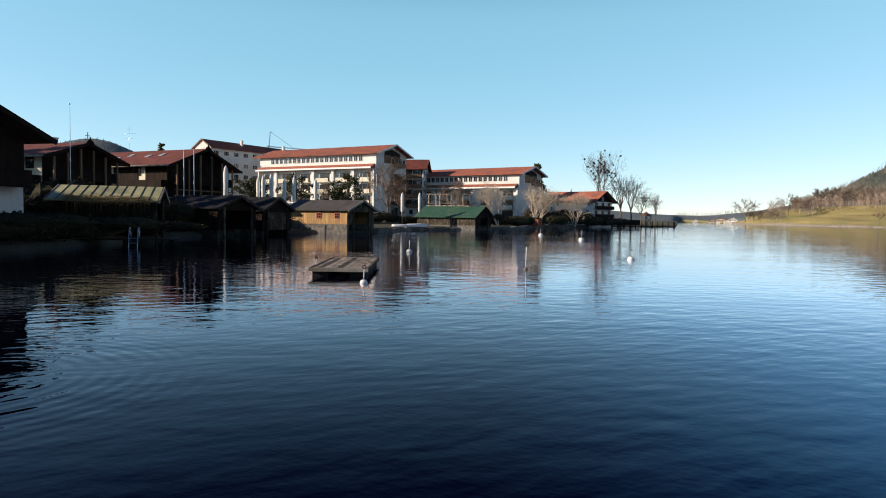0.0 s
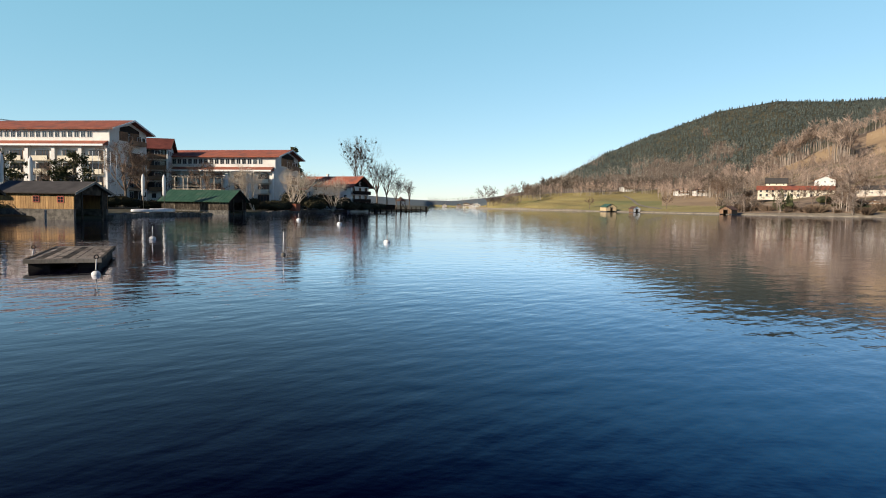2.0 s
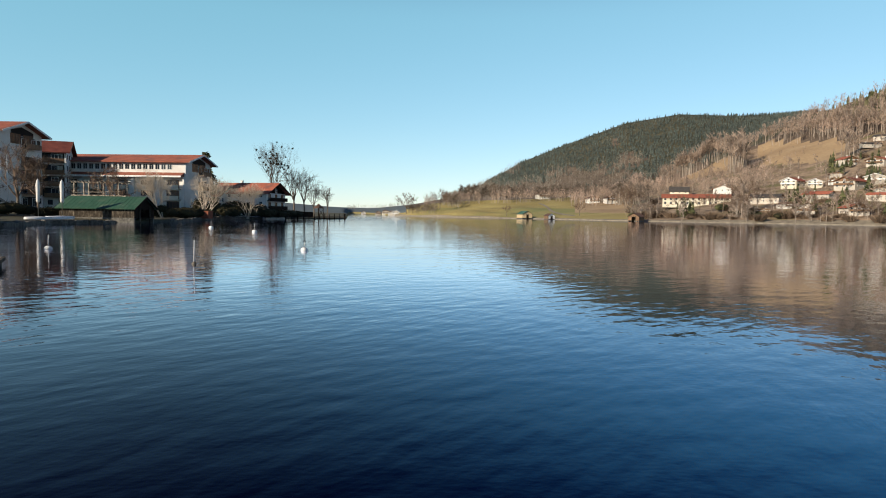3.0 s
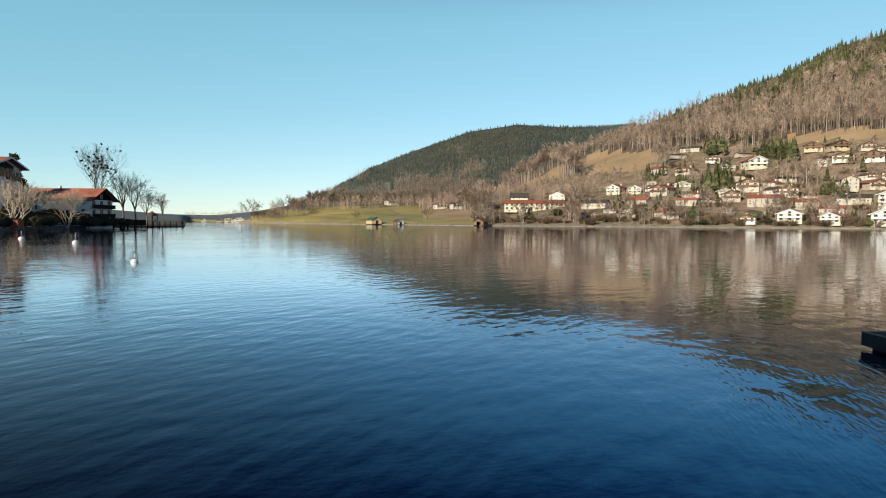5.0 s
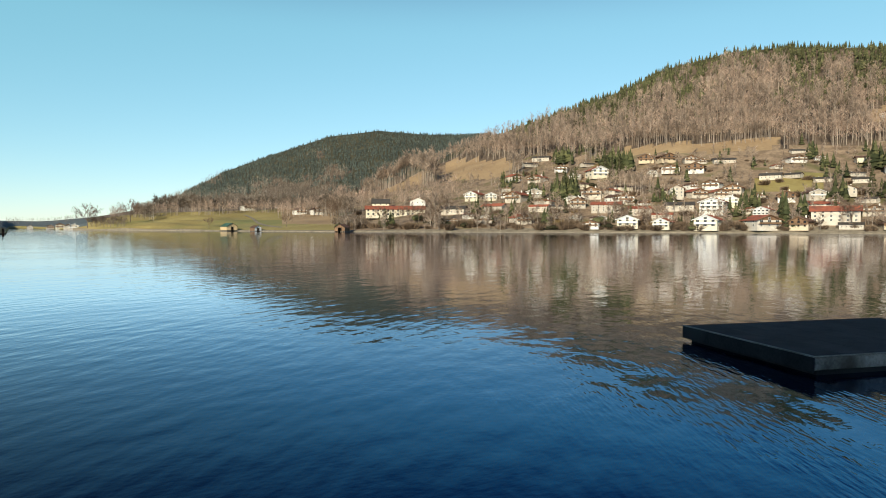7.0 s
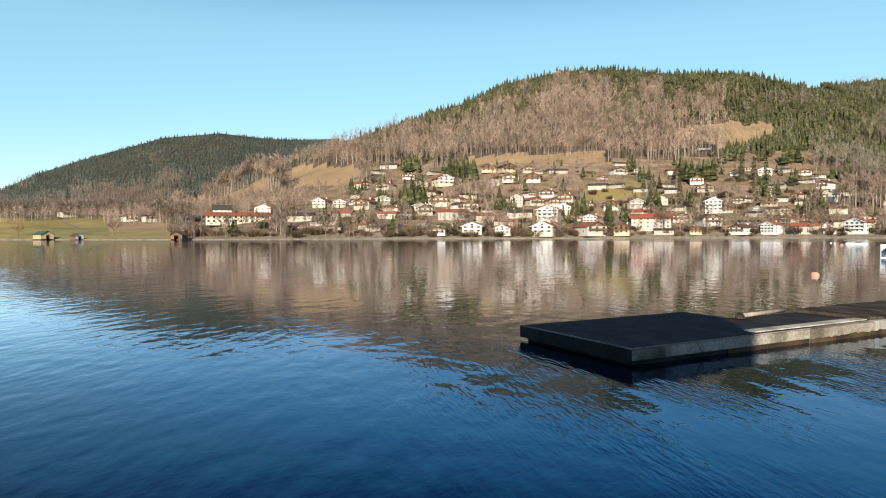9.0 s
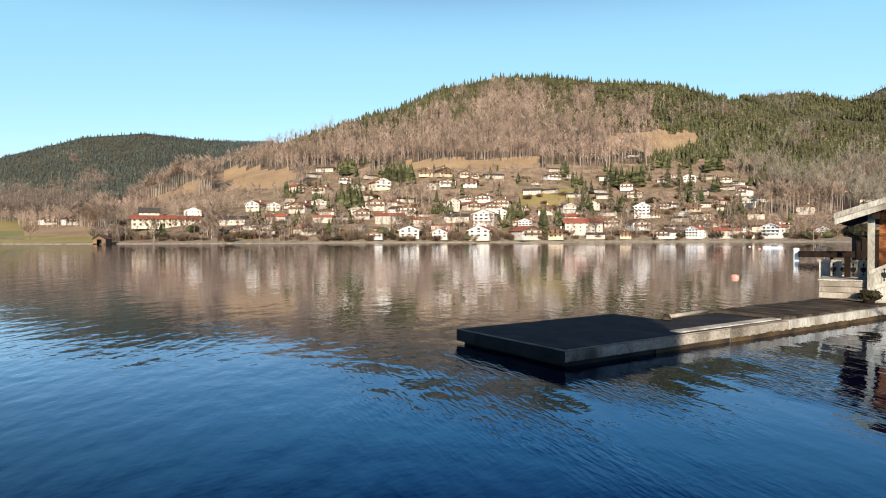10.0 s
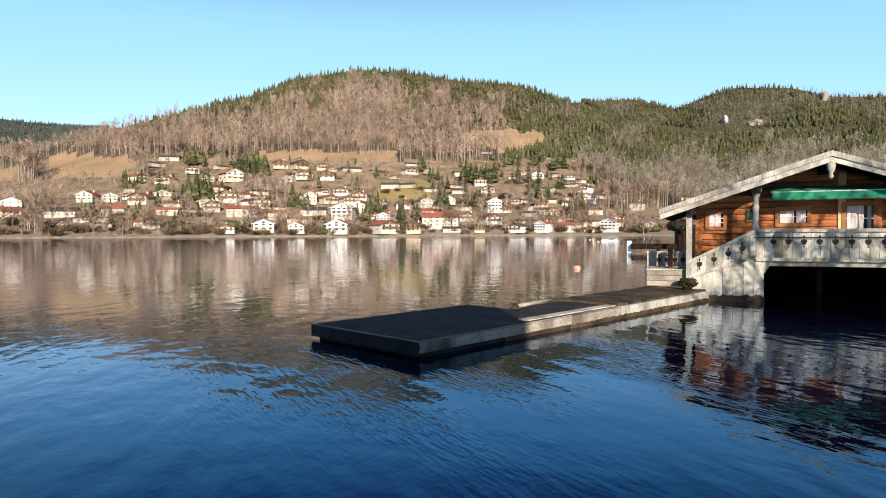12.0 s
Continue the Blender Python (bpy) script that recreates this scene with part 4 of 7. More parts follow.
scatter("ridge_spruce_wood", RIDGE_SPRUCE, ridge_places, [M["conifer_haze"]], "dense dark spruce forest on the farther ridge", "woods")
far_places = wood_places(260, 24, -26, -17.5, (1.2, 2.0), lambda a, s, u, g: True, 12, 20)
scatter("far_shore_wood", RIDGE_BARE, far_places, [M["trunk_far"], M["wood_grey_far"]], "hazy leafless woods along the far end of the lake", "woods")


# ---- houses ----
def window_mesh(w, h, frame_m, bars=(1, 1), glass="glass"):
    """A window, one piece: a frame with its bars and sunk panes, standing in the plane y = 0 and looking to -y."""
    bm = bmesh.new()
    t, g = 0.08, 0.025

    def cuts(lo, hi, n):
        c = [lo, lo + t]
        for k in range(1, n + 1):
            mid = lo + (hi - lo) * k / (n + 1)
            c += [mid - g, mid + g]
        return c + [hi - t, hi]

    xs, zs = cuts(-w / 2, w / 2, bars[0]), cuts(0, h, bars[1])
    grid = [[bm.verts.new((x, -0.06, z)) for x in xs] for z in zs]
    panes = []
    for i in range(len(zs) - 1):
        for j in range(len(xs) - 1):
            f = bm.faces.new((grid[i][j], grid[i][j + 1], grid[i + 1][j + 1], grid[i + 1][j]))
            if i % 2 and j % 2:
                f.material_index = 1
                panes.append(f)
    for f in panes:
        bmesh.ops.inset_region(bm, faces=[f], thickness=0.004, depth=-0.04)
    rim = [e for e in bm.edges if e.is_boundary]
    for v in [g["geom"] for g in (bmesh.ops.extrude_edge_only(bm, edges=rim),)][0]:
        if isinstance(v, bmesh.types.BMVert):
            v.co.y = 0.05
    bmesh.ops.recalc_face_normals(bm, faces=bm.faces)
    me = bpy.data.meshes.new("window")
    bm.to_mesh(me)
    bm.free()
    me.materials.append(M[frame_m]), me.materials.append(M[glass])
    return me


WIN = dict(small=window_mesh(1.1, 1.3, "white"), wide=window_mesh(1.8, 1.35, "white", (2, 0)), door=window_mesh(1.7, 2.1, "white", (1, 0)), door_dark=window_mesh(1.5, 2.0, "wood_dark", (1, 0)),
           dark=window_mesh(1.1, 1.3, "wood_dark"), red=window_mesh(0.8, 0.75, "red_frame"), strip=window_mesh(1.35, 1.6, "white", (1, 0), "glass"))
FACE = {"front": 0, "right": 90, "back": 180, "left": -90}


def on_wall(W, D, side, u, z, off=0.0):
    """A pose on a wall: u metres along it from its middle (to its right as seen), z up, looking outward."""
    out = D / 2 if side in ("front", "back") else W / 2
    return pose(0, 0, 0, 0, 0, FACE[side]) @ pose(u, -out - off, z)


def balcony_mesh(w, deep, boards, rail=0.95):
    """A balcony in one piece: floor, boarded front and ends, with a hand rail's lip."""
    bm = bmesh.new()
    prism(bm, [(-deep - 0.05, -0.22), (0, -0.16), (0, 0), (-deep + 0.03, 0), (-deep + 0.03, rail - 0.08), (-deep + 0.08, rail - 0.08), (-deep + 0.08, rail), (-deep - 0.09, rail), (-deep - 0.09, rail - 0.08), (-deep - 0.05, rail - 0.08)],
          -w / 2, w / 2, m=pose(0, 0, 0, 0, 0, 90) @ Matrix.Diagonal((1, -1, 1, 1)))
    bmesh.ops.recalc_face_normals(bm, faces=bm.faces)
    me = bpy.data.meshes.new("balcony")
    bm.to_mesh(me)
    bm.free()
    me.materials.append(M[boards])
    return me


def roof_slopes(ob, W, D, eave, top, over, gable_over, mat, thick=0.22, ribs=0.0, board="wood_brown", base_z=0.0):
    """Two roof slopes with their thickness, barge boards at the gables, and standing seams if ribs gives their spacing."""
    tilt = math.atan2(top - eave, W / 2)
    run = (W / 2 + over) / math.cos(tilt)
    for sgn, nm in ((-1, "left"), (1, "right")):
        bm = bmesh.new()
        m = pose(0, 0, top + thick * 0.6) @ (pose(0, 0, 0, 0, math.degrees(tilt) if sgn > 0 else 180 - math.degrees(tilt), 0))
        zt = (-thick, 0) if sgn > 0 else (0, thick)
        box_in(bm, 0, run, -D / 2 - gable_over, D / 2 + gable_over, *zt, m=m)
        slope = part("roof_slope", bm, M[mat], ob)
        if ribs:
            n = int((D + 2 * gable_over) / ribs)
            seam = bmesh.new()
            z2 = (0.002, 0.035) if sgn > 0 else (-0.035, -0.002)
            box_in(seam, 0, run, -0.025, 0.025, *z2, m=m)
            first = part("seam", seam, M["wood_dark"] if mat == "sheet_yellow" else M[mat], slope, m=pose(0, -D / 2 - gable_over + 0.04, 0))
            for k in range(1, n + 1):
                share("seam", first.data, slope, m=pose(0, -D / 2 - gable_over + 0.04 + k * (D + 2 * gable_over - 0.08) / n, 0))
        for end in (-1, 1):
            bm = bmesh.new()
            y = end * (D / 2 + gable_over + 0.03)
            z3 = (-thick - 0.1, 0.03) if sgn > 0 else (-0.03, thick + 0.1)
            box_in(bm, 0, run + 0.03, y - 0.03, y + 0.03, *z3, m=m)
            part("barge_board", bm, M[board], ob)


def house(m, W, D, eave, top, label, wall="plaster", roof="tile_red", over=1.1, gable_over=1.0, storeys=2, front=3, side=3, balconies=1, clad=None, wood_top=True,
          win="small", chimney=1, boards="wood_brown", sides=("front", "left", "right"), name="house", category="house", group="", base=-1.5):
    """A gabled house: its front is the gable to -y. top is the ridge's height."""
    ob = thing(name, m, label, category, group)
    bm = bmesh.new()
    prism(bm, [(-W / 2, base), (W / 2, base), (W / 2, eave), (0, top), (-W / 2, eave)], -D / 2, D / 2)
    part("wall", bm, M[wall], ob)
    if wood_top:
        for end in (-1, 1):
            bm = bmesh.new()
            lo = eave - 0.25 if storeys > 1 else eave
            prism(bm, [(-W / 2, lo), (W / 2, lo), (W / 2, eave), (0, top - 0.02), (-W / 2, eave)], end * D / 2 - 0.05, end * D / 2 + 0.05)
            part("gable_panel", bm, M[boards], ob)
    if clad:
        lo = eave * (storeys - 1) / storeys
        bm = bmesh.new()
        box_in(bm, -W / 2 - 0.06, W / 2 + 0.06, -D / 2 - 0.06, D / 2 + 0.06, lo, eave - 0.05)
        part("timber_storey", bm, M[clad], ob)
    roof_slopes(ob, W, D, eave, top, over, gable_over, roof, board=boards)
    st = eave / storeys
    gap = 0.08 if clad else 0.0
    for k in range(storeys):
        for s in sides:
            n = front if s in ("front", "back") else side
            span = W if s in ("front", "back") else D
            for j in range(n):
                u = -span / 2 + span * (j + 0.5) / n
                bal = k and s == "front" and balconies
                w = WIN["door_dark" if win == "dark" else "door"] if bal else WIN[win]
                share("window", w, ob, m=on_wall(W, D, s, u, k * st + (0.1 if bal else 0.95), gap))
    if wood_top and front > 1:
        share("window", WIN[win], ob, m=on_wall(W, D, "front", 0, eave + 0.05, 0.08))
    if balconies:
        me = balcony_mesh(W * 0.94, 1.1, boards)
        for k in range(1, storeys):
            share("balcony", me, ob, m=on_wall(W, D, "front", 0, k * st, gap))
    for k in range(chimney):
        bm = bmesh.new()
        y = D * (0.2 - 0.4 * k)
        box_in(bm, W * 0.12, W * 0.12 + 0.7, y, y + 0.7, eave, top + 0.9)
        box_in(bm, W * 0.12 - 0.08, W * 0.12 + 0.78, y - 0.08, y + 0.78, top + 0.9, top + 1.0)
        part("chimney", bm, M["plaster"], ob)
    return ob


# ---- the village on the slope: one of each kind, then copies up the streets ----
FAR_OFF = pose(-60, -420, 12)
KINDS = [
    house(FAR_OFF, 12, 12, 4.9, 7.7, "off-white two-storey chalet with red tiled roof and wooden balcony", "plaster_warm", "tile_red", side=2, group="village houses"),
    house(pose(-80, -420, 12), 12, 13, 4.9, 7.7, "white chalet with brown roof and dark balcony", "plaster", "tile_brown", boards="wood_brown", side=2, group="village houses"),
    house(pose(-100, -420, 12), 10, 22, 7.2, 9.8, "long off-white three-storey house with red tiled roof", "plaster_warm", "tile_red", storeys=3, side=6, balconies=0, wood_top=False, group="village houses"),
    house(pose(-120, -420, 12), 12, 12, 4.8, 7.4, "cream rendered chalet with red-brown roof and white balcony", "cream", "tile_red", win="wide", side=2, boards="white", group="village houses"),
    house(pose(-140, -420, 12), 11, 11, 4.6, 7.1, "brown timber chalet with white ground floor", "plaster", "tile_brown", clad="wood_brown", boards="wood_brown", win="dark", side=2, group="village houses"),
    house(pose(-160, -420, 12), 10, 20, 4.4, 6.8, "long low off-white house with grey roof", "plaster_warm", "tile_grey", side=5, balconies=0, wood_top=False, group="village houses"),
    house(pose(-180, -420, 12), 11, 12, 7.6, 10.2, "tall white house with low red gable roof", "plaster", "tile_red", storeys=3, front=4, boards="white", side=2, group="village houses"),
    house(pose(-200, -420, 12), 11, 11, 4.6, 7.1, "brown timber chalet with ochre wall by the lake", "ochre", "tile_brown", clad="wood_brown", boards="wood_brown", win="dark", side=2, group="village houses"),
]
KINDS += [
    house(pose(-220, -420, 12), 12, 11, 4.8, 7.2, "small beige chalet with brown roof among bare trees", "plaster_warm", "tile_brown", front=2, side=2, sides=("front", "left"), chimney=1, wood_top=False, boards="white", group="village houses"),
    house(pose(-240, -420, 12), 12, 11, 4.8, 7.2, "small beige house with faded red roof", "plaster_warm", "tile_red", front=2, side=2, sides=("front", "right"), balconies=0, chimney=1, group="village houses"),
    house(pose(-260, -420, 12), 11, 18, 6.0, 8.4, "broad cream house with brown roof on the slope", "cream", "tile_brown", front=2, side=4, sides=("front", "right"), chimney=0, group="village houses"),
]
SPAN = (12, 12, 22, 12, 11, 20, 11, 11, 12, 12, 18)


LAKE_ROW = [(-55.42, 0.52, 0.66, 0), (-56.95, 0.96, 1.05, 1), (-61.51, 0.51, 1.73, 0), (-64.4, 0.5, 0.85, 1), (-67.76, 0.03, 1.52, 1), (-70.78, 0.22, 2.19, 3), (-73.75, 0.06, 1.73, 3), (-77.24, -0.06, 2.11, 3), (-81.15, -0.07, 2.22, 0), (-83.98, 0.02, 1.69, 7), (-87.24, 0.01, 1.5, 5), (-89.6, 0.05, 1.1, 7), (-93.32, -0.11, 1.61, 1), (-95.44, -0.03, 1.26, 6), (-97.69, -0.08, 1.99, 2), (-99.39, 0.05, 0.79, 4), (-101.32, 0.13, 1.51, 6), (-104.34, 0.28, 1.24, 3)]
SECOND_ROW = [(-55.53, 1.35, 2.46, 5), (-59.2, 1.46, 2.19, 2), (-63.18, 1.56, 1.9, 2), (-64.98, 1.76, 1.51, 5), (-68.98, 1.5, 2.64, 2), (-71.72, 1.24, 2.03, 2), (-73.58, 0.82, 1.67, 2), (-74.95, 1.63, 2.38, 5), (-77.64, 1.31, 1.91, 6), (-80.31, 1.29, 1.24, 0), (-81.35, 0.88, 1.33, 6), (-85.3, 1.44, 2.19, 2), (-86.2, 0.5, 3.41, 2), (-88.75, 1.11, 1.52, 0), (-90.73, 0.81, 1.8, 1), (-93.77, 0.78, 1.21, 5), (-96.52, 0.98, 0.91, 0), (-97.48, 1.01, 1.02, 4), (-98.99, 0.32, 1.19, 3), (-101.5, 0.83, 1.51, 0)]
MIDDLE_ROW = [(-57.44, 2.59, 1.54, 3), (-58.82, 2.6, 1.41, 3), (-60.17, 2.8, 0.98, 1), (-61.22, 2.46, 1.83, 0), (-67.74, 2.72, 1.88, 0), (-69.57, 2.36, 1.27, 1), (-70.84, 2.15, 0.76, 0), (-72.11, 2.1, 0.76, 4), (-76.19, 2.68, 1.51, 0), (-77.92, 2.61, 1.45, 0), (-79.12, 2.9, 1.64, 0), (-75.79, 3.39, 1.01, 1), (-77.5, 3.37, 1.4, 1), (-88.26, 2.04, 1.3, 5), (-90.32, 2.39, 1.18, 5), (-90.59, 2.0, 0.81, 0), (-92.0, 1.84, 1.02, 4), (-93.31, 2.56, 1.17, 1), (-95.83, 2.64, 1.46, 5), (-95.24, 3.21, 0.72, 1), (-94.29, 1.47, 0.77, 5)]
UPPER_ROW = [(-60.91, 4.25, 1.18, 0), (-63.02, 4.12, 1.45, 0), (-68.11, 4.49, 1.88, 3), (-74.15, 4.76, 1.47, 1), (-76.17, 4.74, 1.46, 4), (-81.77, 4.01, 1.67, 5), (-83.33, 4.08, 1.36, 5), (-82.13, 4.85, 0.73, 0), (-85.34, 3.7, 1.33, 5), (-87.47, 4.04, 1.31, 5), (-87.86, 3.55, 1.16, 5), (-89.77, 4.22, 1.27, 1), (-90.5, 3.58, 1.35, 0), (-95.78, 3.65, 0.79, 5), (-97.78, 3.99, 0.97, 5), (-99.08, 3.54, 1.15, 1), (-100.15, 2.97, 0.77, 5), (-97.21, 2.83, 0.9, 0)]
TOP_ROW = [(-62.33, 5.51, 1.34, 5), (-63.33, 6.02, 1.65, 5), (-65.1, 5.03, 1.41, 1), (-67.35, 5.44, 1.37, 5), (-72.27, 5.68, 1.27, 7), (-73.77, 5.67, 1.52, 7), (-75.67, 5.55, 1.26, 0), (-76.67, 5.44, 0.96, 0), (-78.3, 5.41, 1.8, 5), (-83.4, 5.26, 1.31, 1), (-85.03, 5.32, 0.91, 1), (-92.83, 4.78, 1.09, 1), (-93.63, 5.12, 0.86, 0), (-94.77, 4.75, 1.23, 3), (-96.38, 4.91, 0.75, 5), (-97.69, 4.62, 1.05, 1), (-98.6, 4.36, 0.76, 1), (-83.57, 5.94, 0.68, 5), (-68.89, 8.68, 0.86, 4), (-89.31, 8.22, 0.82, 1)]
# bearing, height angle of the foot, breadth as an angle, kind


def settle(row, seed):
    rng = np.random.default_rng(seed)
    for yaw, up, broad, kind in row:
        p = on_slope(yaw, max(up, 0.10))
        wide = p.xy.length * math.tan(radians(broad))
        long_side = SPAN[kind] > 13
        k = min(max(wide / (SPAN[kind] + 1.5), 0.6), 1.5)
        turn = yaw + rng.uniform(-38, 38) + (90 if long_side else 0)
        ob = copy_thing(KINDS[kind], pose(p.x, p.y, p.z, 0, 0, turn) @ Matrix.Diagonal((k * rng.uniform(0.85, 1.12), k, k * rng.uniform(0.70, 0.95), 1)))


# the rest of the village, house by house up the lanes between them
rngf = np.random.default_rng(77)
TAKEN = [(a, u) for row in (LAKE_ROW, SECOND_ROW, MIDDLE_ROW, UPPER_ROW, TOP_ROW) for a, u, w, k in row]
FILL_ROW = []
for k in range(4000):
    a = rngf.uniform(-101.5, -57.5)
    u = rngf.uniform(0.15, 1.0) ** 1.3 * min(5.3, 2.6 + (-57.5 - a) * 0.6, 1.6 + (a + 101.5) * 0.5)
    if len(FILL_ROW) < 26 and not (-85.5 < a < -80.5 and u > 2.6) and all(abs(a - b) > 1.15 or abs(u - w) > 0.42 for b, w in TAKEN):
        TAKEN.append((a, u))
        FILL_ROW.append((a, u, rngf.uniform(0.9, 1.6), int(rngf.choice([8, 9, 10]))))

for i, row in enumerate((FILL_ROW, LAKE_ROW, SECOND_ROW, MIDDLE_ROW, UPPER_ROW, TOP_ROW)):
    settle(row, i)
for i, ob in enumerate(KINDS):
    p = on_slope(-66.5 - 4.1 * i, 1.9 + 0.35 * (i % 3))
    ob.matrix_basis = pose(p.x, p.y, p.z, 0, 0, -66 - 4 * i)


# ---- the near shore with its boathouses, chalets and hotel ----
def corner_pose(x, y, z, rz, W, D, cx=-1, cy=-1):
    """The pose of a house whose corner (left front, unless told) stands at x, y."""
    return pose(x, y, z, 0, 0, rz) @ pose(-cx * W / 2, -cy * D / 2, 0)


def boathouse(m, W, D, eave, top, roof, wall, label, ribs=0.0, opening=0.6, door=None, windows=0, plinth=0.5, over=0.5, gable_over=0.5, board="wood_dark", lit="wood_dark"):
    """A boathouse on the water's edge: its gable to -y has the boat opening."""
    ob = thing("boathouse", m, label, "boathouse", "boathouses along the shore")
    t = 0.16
    for sx in (-1, 1):
        bm = bmesh.new()
        x0, x1 = sorted((sx * W / 2, sx * (W / 2 - t)))
        box_in(bm, x0, x1, -D / 2, D / 2, plinth, eave)
        n = int(D / 0.3)
        part("side_wall", bm, M[wall], ob)
        me = None
        for k in range(n):
            y = -D / 2 + (k + 0.5) * D / n
            if me is None:
                bb = bmesh.new()
                box_in(bb, -0.02, 0.02, -D / n / 2 + 0.012, D / n / 2 - 0.012, plinth + 0.02, eave)
                o = part("board", bb, M[wall], ob, m=pose(sx * (W / 2 + 0.015), y, 0))
                me = o.data
            else:
                share("board", me, ob, m=pose(sx * (W / 2 + 0.015), y, 0))
        bm = bmesh.new()
        x0, x1 = sorted((sx * (W / 2 + 0.05), sx * (W / 2 - 0.3)))
        box_in(bm, x0, x1, -D / 2, D / 2, -1.2, plinth)
        part("plinth", bm, M["stone"] if wall != "wood_dark" else M["plank_dark"], ob)
        bm = bmesh.new()
        x0, x1 = sorted((sx * W / 2 * opening, sx * W / 2))
        box_in(bm, x0, x1, -D / 2, -D / 2 + t, plinth, eave)
        part("front_wall", bm, M[lit], ob)
        bm = bmesh.new()
        rod(bm, (sx * W / 2 * opening, -D / 2 - 0.1, -1.2), (sx * W / 2 * opening, -D / 2 - 0.1, eave + 0.2), 0.11, sides=8)
        part("post", bm, M["plank_dark"], ob)
    bm = bmesh.new()
    prism(bm, [(-W / 2, eave - 0.35), (W / 2, eave - 0.35), (W / 2, eave), (0, top), (-W / 2, eave)], -D / 2 - 0.02, -D / 2 + t)
    part("gable", bm, M[lit], ob)
    bm = bmesh.new()
    prism(bm, [(-W / 2, plinth), (W / 2, plinth), (W / 2, eave), (0, top), (-W / 2, eave)], D / 2 - t, D / 2)
    part("back_wall", bm, M[wall], ob)
    bm = bmesh.new()
    box_in(bm, -W / 2 + 0.3, W / 2 - 0.3, D * 0.1, D / 2 - t, plinth - 0.15, plinth)
    part("inner_deck", bm, M["wood_dark"], ob)
    if door:
        bm = bmesh.new()
        box_in(bm, -W / 2 * opening, W / 2 * opening, -D / 2 + 0.02, -D / 2 + 0.1, plinth + 0.1, eave - 0.35)
        d = part("door", bm, M[door], ob, "weathered closed boat door")
        for k in (-1, 0, 1):
            bm = bmesh.new()
            box_in(bm, k * W / 2 * opening * 0.6 - 0.05, k * W / 2 * opening * 0.6 + 0.05, -D / 2 - 0.02, -D / 2 + 0.03, plinth + 0.15, eave - 0.4)
            part("door_batten", bm, M["wood_brown"], d)
    for k in range(windows):
        share("window", WIN["red"], ob, m=on_wall(W, D, "left", D / 2 - D * (0.16 + 0.30 * k), eave - 1.25, 0.04))
    roof_slopes(ob, W, D, eave, top, over, gable_over, roof, 0.14, ribs, board)
    return ob


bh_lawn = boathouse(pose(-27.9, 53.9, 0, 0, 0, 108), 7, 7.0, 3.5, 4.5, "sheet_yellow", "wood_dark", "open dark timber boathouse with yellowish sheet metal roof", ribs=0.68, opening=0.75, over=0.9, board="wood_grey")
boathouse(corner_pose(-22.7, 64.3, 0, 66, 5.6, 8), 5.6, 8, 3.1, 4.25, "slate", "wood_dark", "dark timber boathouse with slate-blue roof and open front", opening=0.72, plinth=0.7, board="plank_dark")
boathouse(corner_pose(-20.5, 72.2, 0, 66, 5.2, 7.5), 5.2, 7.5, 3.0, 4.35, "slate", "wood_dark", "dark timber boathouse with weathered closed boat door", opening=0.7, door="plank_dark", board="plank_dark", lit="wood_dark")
# the gable takes dark plank instead of larch, painting its shaded side
boathouse(corner_pose(-12.5, 83.2, 0, 64, 6.4, 9.8), 6.4, 9.8, 3.25, 4.45, "tile_grey", "wood_gold", "golden larch boathouse with grey roof and small red windows", windows=2, plinth=1.25, over=0.55, board="wood_grey", lit="plank_dark")
# brown wall set in dark plank to paint the shade under the roof
boathouse(corner_pose(6.3, 124.2, 0, 60, 7.2, 13.4), 7.2, 13.4, 2.75, 4.6, "sheet_green", "plank_dark", "brown boathouse with green standing-seam metal roof", ribs=0.75, opening=0.5, plinth=0.9, board="wood_dark", over=0.7)

# dry vines along the eave of the yellowish roof
rngv = np.random.default_rng(8)
vine = Blades()
for _ in range(1500):
    y = rngv.uniform(-3.4, 2.6)
    p = Vector((-4.2 + rngv.normal() * 0.25, y, 3.38 + rngv.normal() * 0.14))
    vine.blade(p, p + Vector((rngv.normal() * 0.25, rngv.normal() * 0.7, rngv.normal() * 0.16 - 0.08)), 0.03, rngv)
for _ in range(90):
    y = rngv.uniform(-3.4, 2.6)
    p = Vector((-4.3, y, 3.3))
    vine.blade(p, p + Vector((rngv.normal() * 0.1, rngv.normal() * 0.1, -rngv.uniform(0.3, 1.3))), 0.03, rngv)
v = new("climbing_vine", vine.mesh("climbing_vine", M["bush_gold"]))
v.matrix_basis = bh_lawn.matrix_basis.copy()
tagged(v, "dry leafless vine hanging along the boathouse eave", "vine")


def chalet(x, y, z, rz, W, D, eave, top, label, roof="tile_red", storeys=3, front=3, clad="wood_dark", wall="plaster", **more):
    return house(pose(x, y, z, 0, 0, rz), W, D, eave, top, label, wall, roof, over=1.25, gable_over=1.6, storeys=storeys, front=front, side=5, clad=clad, boards="wood_dark", name="chalet", category="chalet", **more)


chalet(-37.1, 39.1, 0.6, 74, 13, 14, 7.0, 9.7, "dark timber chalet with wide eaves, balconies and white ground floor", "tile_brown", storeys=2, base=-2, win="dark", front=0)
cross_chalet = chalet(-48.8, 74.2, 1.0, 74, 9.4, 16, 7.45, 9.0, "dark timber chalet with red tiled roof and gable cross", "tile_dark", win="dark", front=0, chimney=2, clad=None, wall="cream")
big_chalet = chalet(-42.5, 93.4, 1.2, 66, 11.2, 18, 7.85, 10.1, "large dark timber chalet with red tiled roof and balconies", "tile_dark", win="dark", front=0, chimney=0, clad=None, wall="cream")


def timber_gable(ob, W, D, eave, top, boards=19):
